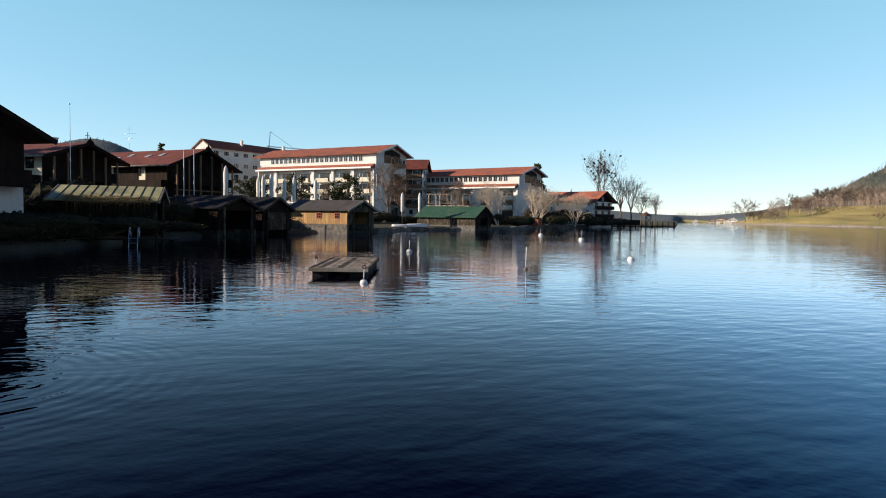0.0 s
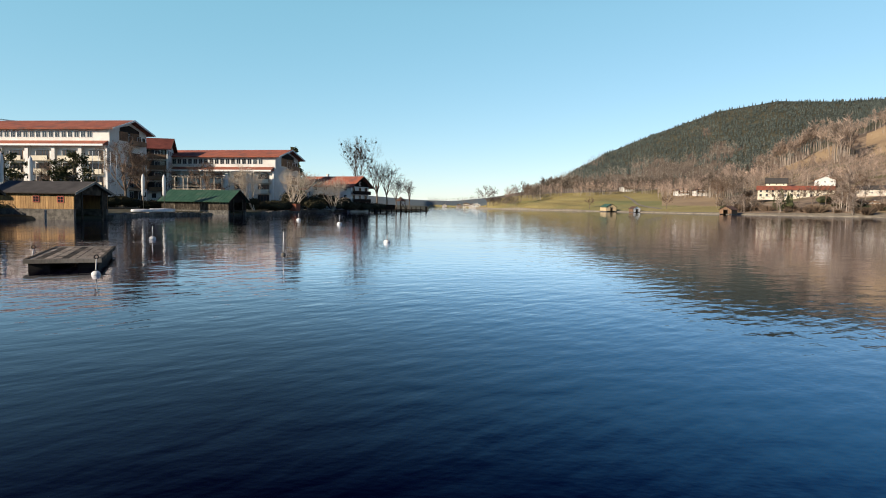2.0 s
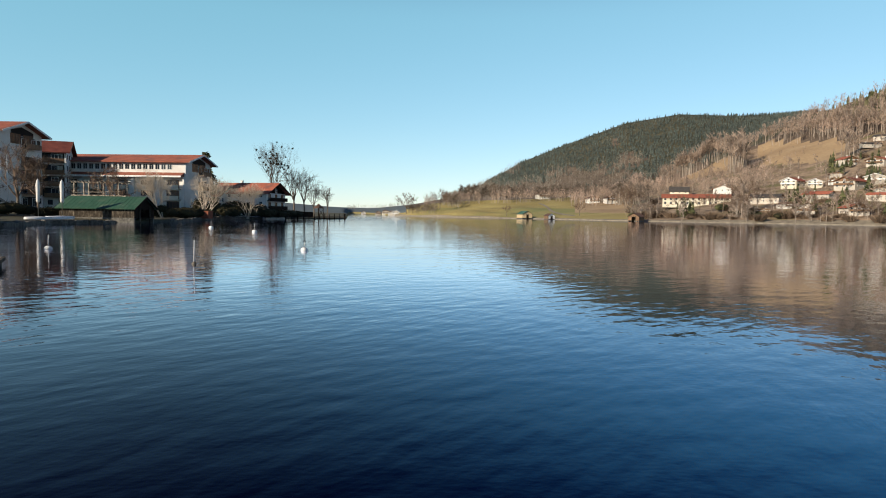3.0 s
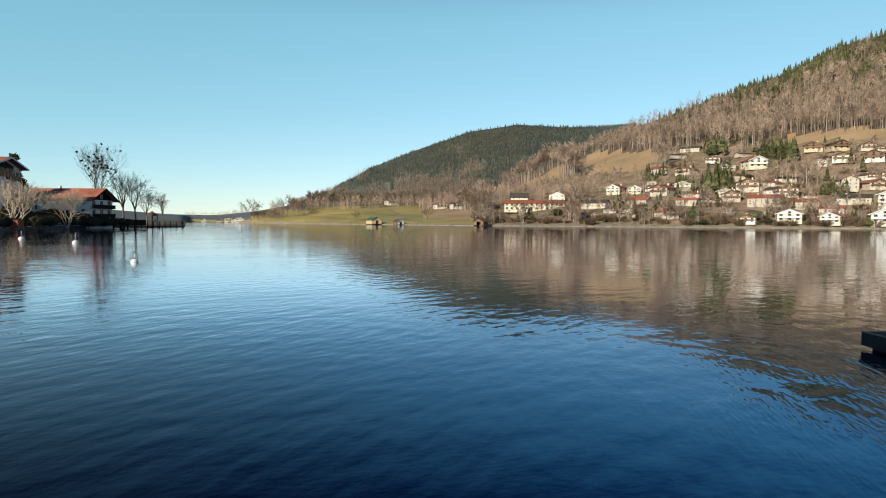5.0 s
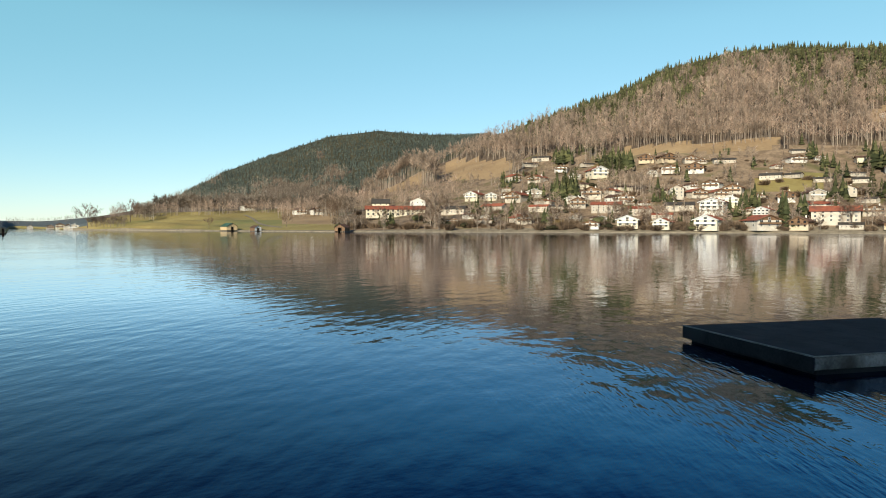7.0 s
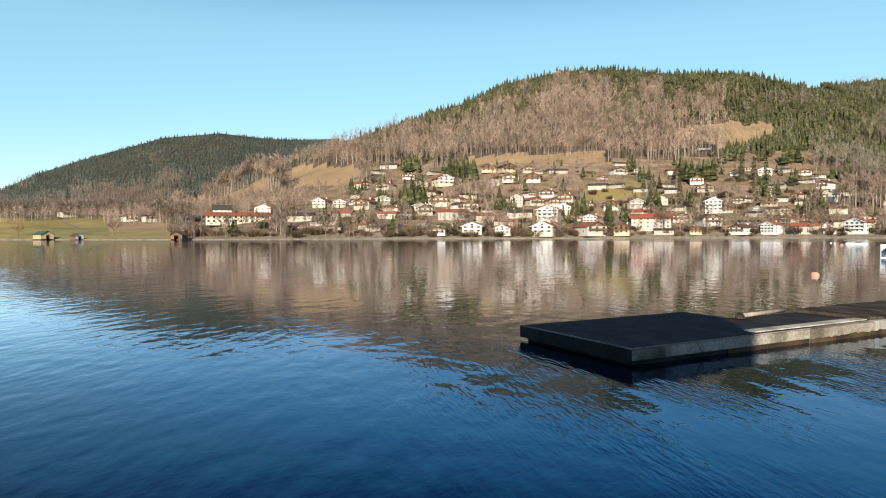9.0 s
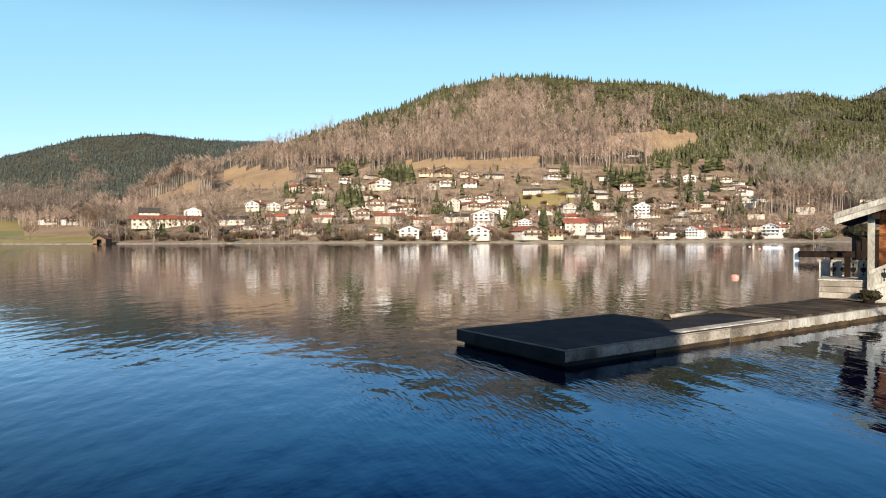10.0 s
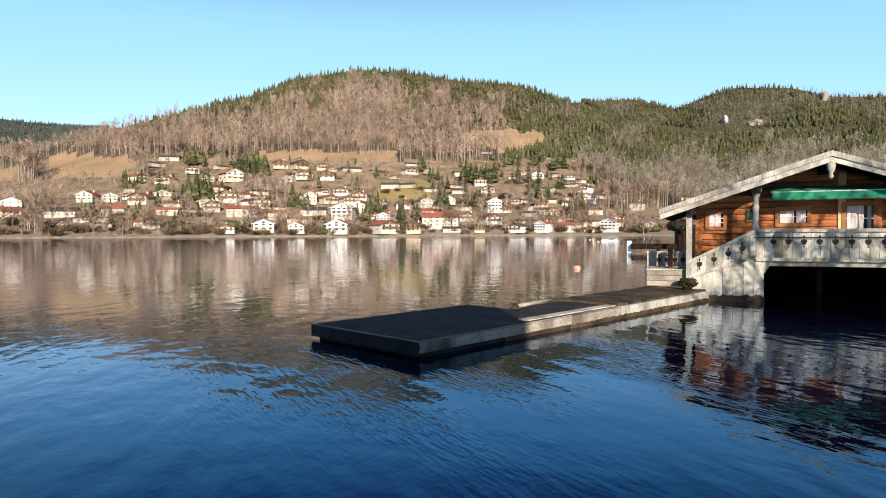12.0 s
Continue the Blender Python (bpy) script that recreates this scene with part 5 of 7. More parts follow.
    """Dark upright boards over the gable's upper storey, posts and a rail for the gallery before it, gutters and a carved ridge end."""
    lo = eave * 0.42
    for k in range(boards):
        x0 = -W / 2 + W * k / boards
        x1 = x0 + W / boards - 0.03
        zt = [top - 0.05 - (top - eave) * abs(x) / (W / 2) for x in (x0, x1)]
        bm = bmesh.new()
        prism(bm, [(x0, lo), (x1, lo), (x1, zt[1]), (x0, zt[0])], -D / 2 - 0.10 - 0.02 * (k % 2), -D / 2 - 0.02)
        part("gable_board", bm, M["wood_dark"], ob)
    for k in range(6):
        x = -W * 0.46 + W * 0.92 * k / 5
        bm = bmesh.new()
        box_in(bm, x - 0.09, x + 0.09, -D / 2 - 1.32, -D / 2 - 1.14, -1.0, top - (top - eave) * abs(x) / (W / 2) - 0.4)
        part("gallery_post", bm, M["wood_brown"], ob)
    for z in (lo + 0.15, lo + 0.95):
        bm = bmesh.new()
        box_in(bm, -W / 2, W / 2, -D / 2 - 1.42, -D / 2 - 1.33, z, z + 0.14)
        part("gallery_rail", bm, M["wood_brown"], ob)
    bm = bmesh.new()
    tilt = (top - eave) / (W / 2)
    x = -W / 2 - 1.25
    rod(bm, (x, -D / 2 - 1.5, eave - 1.25 * tilt + 0.05), (x, D / 2 + 1.5, eave - 1.25 * tilt + 0.05), 0.11, sides=8)
    part("gutter", bm, M["wood_grey"], ob)
    bm = bmesh.new()
    prism(bm, [(-0.75, top - 0.28), (0, top + 0.05), (0.75, top - 0.28), (0.35, top + 0.3), (0.12, top + 0.42), (0, top + 0.75), (-0.12, top + 0.42), (-0.35, top + 0.3)], -D / 2 - 1.72, -D / 2 - 1.62)
    part("ridge_crest", bm, M["wood_dark"], ob)


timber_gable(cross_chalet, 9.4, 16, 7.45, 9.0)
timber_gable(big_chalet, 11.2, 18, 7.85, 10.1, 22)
# dark boards paint eave shade on the cream walls; gaps stand as lit patches
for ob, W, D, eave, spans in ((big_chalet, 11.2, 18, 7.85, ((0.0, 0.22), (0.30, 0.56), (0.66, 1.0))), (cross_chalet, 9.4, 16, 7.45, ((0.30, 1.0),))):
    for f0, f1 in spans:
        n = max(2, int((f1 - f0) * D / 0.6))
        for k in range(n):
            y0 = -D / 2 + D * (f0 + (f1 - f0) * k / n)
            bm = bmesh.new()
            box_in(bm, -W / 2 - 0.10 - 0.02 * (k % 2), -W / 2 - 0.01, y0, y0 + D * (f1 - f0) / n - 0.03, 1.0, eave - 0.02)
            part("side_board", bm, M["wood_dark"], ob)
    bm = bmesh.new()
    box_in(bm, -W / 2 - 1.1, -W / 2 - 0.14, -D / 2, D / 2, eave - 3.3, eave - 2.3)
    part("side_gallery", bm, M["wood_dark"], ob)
# skylights let into the big chalet's roof
tilt = math.degrees(math.atan2(2.25, 5.6))
for y, f in ((-4.6, 0.42), (-2.4, 0.50), (1.6, 0.40), (3.0, 0.62), (5.4, 0.44)):
    bm = bmesh.new()
    box_in(bm, -0.45, 0.45, -0.36, 0.36, 0.02, 0.10)
    sky_pane = part("skylight", bm, M["skylight"], big_chalet, "pale roof light in the tiles", m=pose(-5.6 * f, y, 10.1 - 2.25 * f + 0.13, 0, -tilt, 0))

chalet(45.4, 215.6, 0.7, 46, 12, 19, 7.9, 11.0, "lakeside chalet with red roof, white wall and timber gable", "tile_red", clad=None)
house(pose(30.5, 222.5, 1.2, 0, 0, 46), 10, 22, 6.4, 9.3, "low white wing with red roof beside the lakeside chalet", "plaster", "tile_red", side=6, balconies=0, wood_top=False, name="annex")

for x, y, z, s in ((-39.6, 71.2, 10.1, 1.0),):
    bm = bmesh.new()
    box_in(bm, -0.035, 0.035, -0.035, 0.035, 0, 1.1)
    box_in(bm, -0.27, 0.27, -0.03, 0.03, 0.7, 0.76)
    o = part("gable_cross", bm, M["iron"], m=pose(x, y, z, 0, 0, 60))
    tagged(o, "small dark iron cross on the chalet gable", "cross")


# ---- the hotel ----
def balcony_rail(w, deep=1.6):
    bm = bmesh.new()
    prism(bm, [(-deep, -0.25), (0, -0.25), (0, 0), (-deep + 0.08, 0), (-deep + 0.08, 0.95), (-deep, 0.95)], -w / 2, w / 2, m=pose(0, 0, 0, 0, 0, 90) @ Matrix.Diagonal((1, -1, 1, 1)))
    bmesh.ops.recalc_face_normals(bm, faces=bm.faces)
    me = bpy.data.meshes.new("balcony")
    bm.to_mesh(me)
    bm.free()
    me.materials.append(M["cream"])
    return me


BAY = balcony_rail(4.4, 1.3)
WOOD_BAY = balcony_mesh(4.6, 1.3, "wood_brown")
BIG_DOOR = window_mesh(3.6, 2.3, "wood_brown", (3, 0), "glass")


def hotel(m, W, D, eave, top, label, floors=4, bay=6.4, strip=(0.1, 0.9)):
    """A white hotel wing: red roof over an attic strip of windows, a red skirt roof, and bays of balconies on its long side to -x."""
    ob = thing("hotel_wing", m, label, "hotel", "hotel wings")
    attic = eave - 3.0
    bm = bmesh.new()
    prism(bm, [(-W / 2, -3), (W / 2, -3), (W / 2, eave), (0, top), (-W / 2, eave)], -D / 2, D / 2)
    part("wall", bm, M["plaster"], ob)
    roof_slopes(ob, W, D, eave, top, 1.3, 1.8, "tile_red", 0.3, board="white")
    bm = bmesh.new()
    prism(bm, [(-W / 2 - 1.9, attic - 1.15), (-W / 2 + 0.02, attic - 0.15), (-W / 2 + 0.02, attic - 1.4), (-W / 2 - 1.9, attic - 1.45)], -D / 2 + 0.4, D / 2)
    part("skirt_roof", bm, M["tile_red"], ob)
    bm = bmesh.new()
    box_in(bm, -W / 2 - 2.02, -W / 2 - 1.9, -D / 2 + 0.4, D / 2, attic - 1.55, attic - 1.1)
    part("gutter_board", bm, M["white"], ob)
    n = int(D * (strip[1] - strip[0]) / 1.7)
    for k in range(n):
        share("window", WIN["strip"], ob, m=on_wall(W, D, "left", D / 2 - D * (strip[0] + (strip[1] - strip[0]) * (k + 0.5) / n), attic + 0.6, 0.02))
    st = (attic - 1.7) / (floors - 1)
    nb = int(D / bay)
    for f in range(floors - 1):
        for k in range(nb):
            u = D / 2 - D * (k + 0.5) / nb
            share("window", BIG_DOOR, ob, m=on_wall(W, D, "left", u, f * st + 0.1, 0.02))
            if f:
                share("balcony", BAY, ob, m=on_wall(W, D, "left", u, f * st))
    for k in range(nb + 1):
        bm = bmesh.new()
        y = -D / 2 + D * k / nb
        box_in(bm, -W / 2 - 1.0, -W / 2, max(y - 0.45, -D / 2), min(y + 0.45, D / 2), -1, attic - 1.42)
        part("pier", bm, M["plaster"], ob)
    # the gable: a near-black sheet as each loggia's shade, and a boarded balcony per floor
    me = balcony_mesh(5.6, 1.5, "wood_brown")
    for f in range(floors):
        z = f * st if f < floors - 1 else attic - 0.4
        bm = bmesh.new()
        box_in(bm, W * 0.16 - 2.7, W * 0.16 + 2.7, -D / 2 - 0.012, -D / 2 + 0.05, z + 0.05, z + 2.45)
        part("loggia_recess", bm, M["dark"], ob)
        for u in (W * 0.05, W * 0.29):
            share("window", WIN["door"], ob, m=on_wall(W, D, "front", u, z + 0.1, 0.03))
        share("window", WIN["dark"], ob, m=on_wall(W, D, "front", W * 0.42, z + 0.9, 0.02))
        if f:
            share("balcony", me, ob, m=on_wall(W, D, "front", W * 0.16, z))
    # one more near-black sheet paints the shade of the top loggia
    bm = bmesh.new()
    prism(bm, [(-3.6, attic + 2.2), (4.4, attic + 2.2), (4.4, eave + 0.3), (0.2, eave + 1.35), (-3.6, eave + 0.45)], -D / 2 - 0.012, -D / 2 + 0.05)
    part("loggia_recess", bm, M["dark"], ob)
    for u in (-2.0, 2.4):
        share("window", BIG_DOOR, ob, m=on_wall(W, D, "front", u, attic + 0.3, 0.03))
    return ob


hotel(corner_pose(-18.4, 174, 2.6, 60.8, 15, 43), 15, 43, 17.4, 19.9, "long white hotel wing with red roofs and cream balconies", 5)
hotel(corner_pose(22.3, 188, 2.4, 56.5, 15, 37), 15, 37, 13.5, 15.7, "white hotel wing with red roof behind bare lakeside trees", 4)
back_wing = house(pose(-10.6, 204, 2.4, 0, 0, 84), 12, 10, 15.2, 18.2, "shaded white hotel wing with dark red roof and balconies", "plaster", "tile_dark", storeys=5, side=4, balconies=0, wood_top=False, name="hotel_wing", category="hotel", win="dark")
# flat near-black sheets paint shaded loggias on the back wing
for f in range(1, 5):
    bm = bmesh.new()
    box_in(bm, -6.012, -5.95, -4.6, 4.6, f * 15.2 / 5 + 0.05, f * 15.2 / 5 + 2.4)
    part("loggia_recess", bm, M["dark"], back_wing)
    for u in (-2.5, 2.4):
        share("window", WIN["door"], back_wing, m=on_wall(12, 10, "left", u, f * 15.2 / 5 + 0.1, 0.03))
        share("balcony", WOOD_BAY, back_wing, m=on_wall(12, 10, "left", u, f * 15.2 / 5))
house(pose(-61.5, 213.7, 2.5, 0, 0, -32), 8, 45, 20.3, 22.6, "tall white hotel wing with long red roof behind", "plaster", "tile_red", storeys=6, side=12, balconies=0, wood_top=False, name="hotel_wing", category="hotel", win="wide", chimney=2, gable_over=0.4, over=0.8)

# terrace in front of the hotel
bm = bmesh.new()
box_in(bm, -8, 9, -5, 5, -3, 0)
o = part("hotel_terrace", bm, M["concrete"], m=pose(-27, 106, 3.4, 0, 0, 152))
tagged(o, "raised pale concrete terrace before the hotel", "terrace", kind="structure")
bm = bmesh.new()
box_in(bm, -15, 15, -3, 3, 3.0, 3.35)
pav = thing("terrace_pavilion", pose(-33, 152, 2.2, 0, 0, 152), "low white glazed pavilion before the hotel", "pavilion")
part("flat_roof", bm, M["white"], pav)
for k in range(9):
    bm = bmesh.new()
    box_in(bm, -14.8 + 3.65 * k, -14.4 + 3.65 * k, -2.9, -2.5, -1, 3.0)
    part("pillar", bm, M["white"], pav)
bm = bmesh.new()
box_in(bm, -14.6, 14.6, -2.3, 2.8, -1, 3.0)
part("glazed_wall", bm, M["glass_blue"], pav)


# pale pergola in the darker concrete tone, which paints the shade on it
pergola = thing("terrace_pergola", pose(1.6, 171, 2.2, 0, 0, -33), "pale slatted pergola on the hotel terrace", "pergola")
for x in (-5.4, -1.8, 1.8, 5.4):
    for y in (-1.8, 1.8):
        bm = bmesh.new()
        box_in(bm, x - 0.14, x + 0.14, y - 0.14, y + 0.14, -1.0, 6.3)
        part("post", bm, M["concrete"], pergola)
for z, deep in ((3.2, 0.3), (6.3, 0.22)):
    for y in (-1.9, 1.9):
        bm = bmesh.new()
        box_in(bm, -6.0, 6.0, y - 0.1, y + 0.1, z, z + deep)
        part("beam", bm, M["concrete"], pergola)
bm = bmesh.new()
box_in(bm, -5.9, 5.9, -1.75, 1.75, 3.0, 3.19)
part("terrace_floor", bm, M["concrete"], pergola)
for k in range(14):
    bm = bmesh.new()
    x = -5.8 + 0.89 * k
    box_in(bm, x - 0.06, x + 0.06, -2.6, 2.4, 6.525, 6.75)
    part("slat", bm, M["concrete"], pergola)
for z in (3.95, 4.3):
    bm = bmesh.new()
    rod(bm, (-5.9, -1.95, z), (5.9, -1.95, z), 0.05, sides=6)
    part("rail", bm, M["concrete"], pergola)


def parasol(x, y, z, h):
    """A tall parasol, closed and tied."""
    ob = thing("closed_parasol", pose(x, y, z), "tall closed white parasol on the terrace", "parasol", "closed parasols")
    bm = bmesh.new()
    rod(bm, (0, 0, -1.5), (0, 0, h), 0.05)
    part("pole", bm, M["steel"], ob)
    bm = bmesh.new()
    lathe(bm, [(0.20, h * 0.22), (0.30, h * 0.28), (0.28, h * 0.5), (0.33, h * 0.8), (0.22, h * 0.95), (0.03, h + 0.1)], 10)
    part("canopy", bm, M["canvas"], ob)


for x, y, top in ((-27.1, 79.5, 8.3), (-29.4, 101.3, 8.2), (-28.5, 101, 8.5), (-27.35, 101.4, 8.9), (-25.4, 102, 8.1), (-23.9, 102.2, 8.5), (-21.6, 107.8, 8.5)):
    parasol(x, y, 3.4, top - 3.4)
for x, y in ((-8.0, 124.7), (-4.6, 124.9)):
    parasol(x, y, 2.2, 4.9)


def flagpole(x, y, z, top, label="tall white flagpole without a flag", r=0.07):
    ob = thing("flagpole", pose(x, y, z), label, "flagpole", "flagpoles")
    bm = bmesh.new()
    rod(bm, (0, 0, -0.5), (0, 0, top - z), r, r * 0.55)
    part("pole", bm, M["pole_white"], ob)
    bm = bmesh.new()
    lathe(bm, [(0.02, top - z), (0.09, top - z + 0.06), (0.02, top - z + 0.16)], 8)
    part("finial", bm, M["steel"], ob)


flagpole(-36.3, 62.2, 1.2, 12.7, "tall thin grey flagpole without a flag", 0.045)
flagpole(-28.25, 69.5, 1.0, 9.15), flagpole(-27.3, 69.9, 1.0, 9.2)
for k in range(5):
    flagpole(-17.6 + 1.0 * k, 138.7 + 0.15 * k, 2.0, 11.6)

# aerial on the chalet roof
aer = thing("roof_aerial", pose(-43.5, 88.5, 10), "thin metal roof aerial with cross bars", "aerial")
bm = bmesh.new()
rod(bm, (0, 0, 0), (0, 0, 4.2), 0.018)
part("mast", bm, M["steel"], aer)
for z, w in ((3.9, 0.5), (3.3, 0.9), (2.6, 0.6)):
    bm = bmesh.new()
    rod(bm, (-w, 0, z), (w, 0.1, z), 0.009)
    part("cross_bar", bm, M["steel"], aer)

# a tower crane far behind the roofs
crane = thing("construction_crane", pose(-82, 300, 3, 0, 0, 14), "distant pale construction crane behind the hotel", "crane")
bm = bmesh.new()
rod(bm, (0, 0, 0), (0, 0, 32), 0.5, sides=4)
part("mast", bm, M["steel"], crane)
bm = bmesh.new()
rod(bm, (0, 0, 31.5), (0.6, 0, 38.5), 0.3, 0.2, sides=4)
part("tower_head", bm, M["steel"], crane)
bm = bmesh.new()
rod(bm, (-1, 0, 31.5), (24, 0, 30.5), 0.35, 0.2, sides=4)
part("jib", bm, M["steel"], crane)
bm = bmesh.new()
rod(bm, (0.6, 0, 38.4), (11, 0, 31.2), 0.12, sides=4)
part("stay", bm, M["steel"], crane)


# ---- trees and hedges of the near shore ----
T_BIG = bare_tree(4, 26, 0.19, stems=2, level=5, thin=0.05, twigs=5, twig="twig_dark", fork=0.36, rise_by=0.20)
T_MID = bare_tree(7, 14, 0.62, level=4, thin=0.055, twigs=15, twig="twig", fork=0.24)
T_MID2 = bare_tree(19, 13, 0.6, level=4, thin=0.045, twigs=10, twig="twig_dark", rise_by=0.04)
T_PALE = bare_tree(11, 11, 0.75, stems=5, level=4, thin=0.035, twigs=6, bark="bark_pale", twig="twig_pale", fork=0.22)
T_POINT = bare_tree(31, 18, 0.42, level=4, thin=0.05, twigs=8, twig="twig_dark", rise_by=0.10)
T_FAR = bare_tree(23, 12, 0.6, level=4, thin=0.11, twigs=7, twig="twig")
T_ROUND = round_pine(6, 8), round_pine(16, 8)
T_PINE = needle_tree(5, 12, "needles", 0.36, 15, 44, 0.75)
T_SPRUCE = needle_tree(9, 16, "conifer", 0.2, 18, 24, 0.6)

big = put_tree(T_BIG, 54.8, 228, 27.5, "tall bare lakeside poplar with dark mistletoe balls", 20)
rngm = np.random.default_rng(14)
crown_pts = [vv.co.copy() for vv in T_BIG[1].vertices if vv.co.z > 0.5 * T_BIG[2]]
for k in range(46):
    c = crown_pts[rngm.integers(len(crown_pts))]
    b = Blades()
    for _ in range(70):
        d = Vector(rngm.normal(size=3)).normalized() * rngm.uniform(0.2, 1.0)
        b.leaf(c + d * 0.45, 0.34, rngm)
    o = new("mistletoe", b.mesh("mistletoe", M["hedge"]))
    o.parent = big
put_tree(T_POINT, 64.5, 231.5, 20, "bare leafless tree on the lakeside point", 70, group="bare trees on the point")
put_tree(T_POINT, 69, 233, 18.5, "bare leafless tree on the lakeside point", 190, group="bare trees on the point")
put_tree(T_MID2, 73.5, 236, 13.5, "leaning bare tree beside the little pavilion", 30, group="bare trees on the point")
put_tree(T_MID2, 81, 243, 12.5, "bare tree with fine twigs at the pier", 140, group="bare trees on the point")
for k, (x, y, h) in enumerate(((36, 226, 13), (42, 232, 12), (28, 224, 14), (33, 238, 13), (48, 236, 11))):
    put_tree(T_MID2, x, y, h, "bare tree behind the lakeside chalet roofs", 50 * k, group="bare trees behind the chalet")
put_tree(T_PALE, 24.5, 168, 12.0, "bare pale many-stemmed willow by the lake", 0, group="pale willows")
put_tree(T_PALE, 13.2, 150, 11.0, "bare pale many-stemmed willow by the hotel", 90, group="pale willows")
put_tree(T_PALE, 39.5, 191, 11.0, "bare pale many-stemmed willow before the chalet", 200, group="pale willows")
put_tree(T_MID, -12.6, 146, 15.0, "bare brown tree before the hotel gable", 10)
put_tree(T_MID, -9.8, 150, 13.0, "bare brown tree before the hotel gable", 120)
put_tree(T_MID, -25.5, 140, 9.5, "bare brown tree before the hotel balconies", 220)
for k, (x, y, h) in enumerate(((-20.6, 136.5, 11.5), (-22.6, 138, 8.0), (-30.4, 132.5, 10.8), (-36.5, 126, 9.0), (-39.2, 126, 9.6))):
    put_tree(T_ROUND[k % 2], x, y, h, "broad olive green pine before the hotel", 70 * k, name="pine_tree", group="hotel pines")
put_tree(T_PINE, 31.5, 214, 19.5, "tall dark pine behind the hotel gable", 10, name="pine_tree")
put_tree(T_SPRUCE, -57.9, 131, 16.0, "slender conifer behind the red chalet roof", 0, name="spruce_tree")
put_tree(T_MID2, -56.0, 133, 14.5, "bare tree top behind the red chalet roof", 40)
put_tree(T_MID, 3.2, 140, 11, "thin bare tree beside the green-roofed boathouse", 15)


def hedge(x, y, w, d, h, seed, mat="hedge", label="dark clipped evergreen hedge", rz=0.0, n=2200, leaf=0.22, twiggy=False, name="hedge", category="hedge", z=None):
    me = clump(seed, w, d, h, n, leaf, mat, twiggy)
    o = new(name, me)
    o.matrix_basis = pose(x, y, (land_z(x, y) if z is None else z) - 0.15, 0, 0, rz)
    return tagged(o, label, category)


for k, (x, y, w, d, h, rz) in enumerate(((-34.6, 58.5, 6, 5, 6.6, 20), (-37.5, 59, 8, 5, 5.6, 20), (-30.5, 61.5, 9, 4, 4.4, 20), (-42, 52, 9, 4, 4.2, 20), (-34.5, 53, 6, 4, 4.2, 30), (-29.5, 69, 9, 3, 3.6, 60), (-33, 82, 12, 3, 3.6, 66), (-26, 84, 10, 3, 3.2, 30), (-38, 45, 10, 4, 3.0, 20), (-30.5, 43, 8, 3, 2.2, 30))):
    hedge(x, y, w, d, h, 40 + k, rz=rz)
for k, (x, y, w, d, h) in enumerate(((-26.5, 41.5, 5, 3, 1.8), (-29.5, 39.5, 6, 3, 2.2), (-25.5, 46, 6, 3, 1.7))):
    hedge(x, y, w, d, h, 60 + k, "bush", "reddish dry lakeside shrub", 30, 1200, 0.025, True, "dry_shrub", "shrub")
for k, (x, y, w, d, h) in enumerate(((16.5, 158, 9, 4, 3.2), (32, 180, 9, 4, 3.6), (44, 196, 10, 4, 3.4), (20, 172, 8, 4, 3.2), (-2, 137, 6, 3, 3.0), (1.5, 139, 5, 3, 3.4), (-30, 142, 9, 3, 2.6), (-16, 141, 8, 3, 2.4), (36, 192, 12, 5, 6.2), (27, 184, 9, 4, 5.6))):
    hedge(x, y, w, d, h, 70 + k, "hedge" if k not in (4, 5) else "bush_gold", "dark evergreen shrub on the shore" if k not in (4, 5) else "golden brown winter shrub on the shore", 40, 1500, 0.3, name="shore_shrub", category="shrub")

for k, (x, y, w, h) in enumerate(((-36.5, 57.4, 7, 4.4), (-34.8, 60.5, 7, 5.6), (-32.5, 60.0, 7, 4.0), (-31.5, 64, 8, 4.0), (-29.0, 63.0, 7, 3.9), (-27.2, 66.0, 8, 3.7), (-25.2, 69.5, 8, 3.7), (-24.0, 74.5, 7, 3.7))):
    hedge(x, y, w, 3.0, h, 120 + k, "hedge", "tall dark garden shrubs before the chalets", 25, 1700, 0.24, name="shore_shrub", category="shrub")
for k, (x, y, w, h) in enumerate(((44, 199, 12, 5.6), (47, 201, 12, 3.2), (51.5, 207, 12, 3.6), (55.5, 212.5, 12, 3.4), (60, 219, 12, 3.0))):
    hedge(x, y, w, 4.0, h, 140 + k, "hedge", "dark evergreen shrubs at the foot of the lakeside chalet", 45, 1500, 0.3, name="shore_shrub", category="shrub")
for k, (x, y, w, h) in enumerate(((-12.5, 134, 8, 3.0), (-7.0, 136, 7, 2.4), (-2.0, 139, 8, 3.2), (10.5, 151, 8, 3.4), (16.5, 158, 9, 2.8), (22.5, 163, 8, 3.4))):
    hedge(x, y, w, 3.0, h, 150 + k, "hedge", "dark evergreen shrubs at the foot of the hotel", 25, 1100, 0.3, name="shore_shrub", category="shrub")
for k, (yw, w, h) in enumerate(((24.5, 8, 1.5), (27.5, 8, 1.9), (30.5, 8, 1.8), (33.5, 8, 2.0), (36.5, 9, 2.2))):
    p = polar(yw, float(shore_r(yw)) + 1.9, 0)
    hedge(p.x, p.y, w, 3.0, h, 110 + k, "hedge", "dark low hedge along the shaded bank", yw, 1800, 0.2)

# ---- shore furniture ----
bm = bmesh.new()
box_in(bm, -1.0, 1.0, -1.6, 1.6, 0, 1.7)
box_in(bm, -1.1, 1.1, -1.7, 1.7, 1.7, 1.82)
o = part("brick_shed", bm, M["brick"], m=pose(23.6, 163.5, 0.5, 0, 0, 50))
tagged(o, "small red brick shed under the pale willow", "shed")


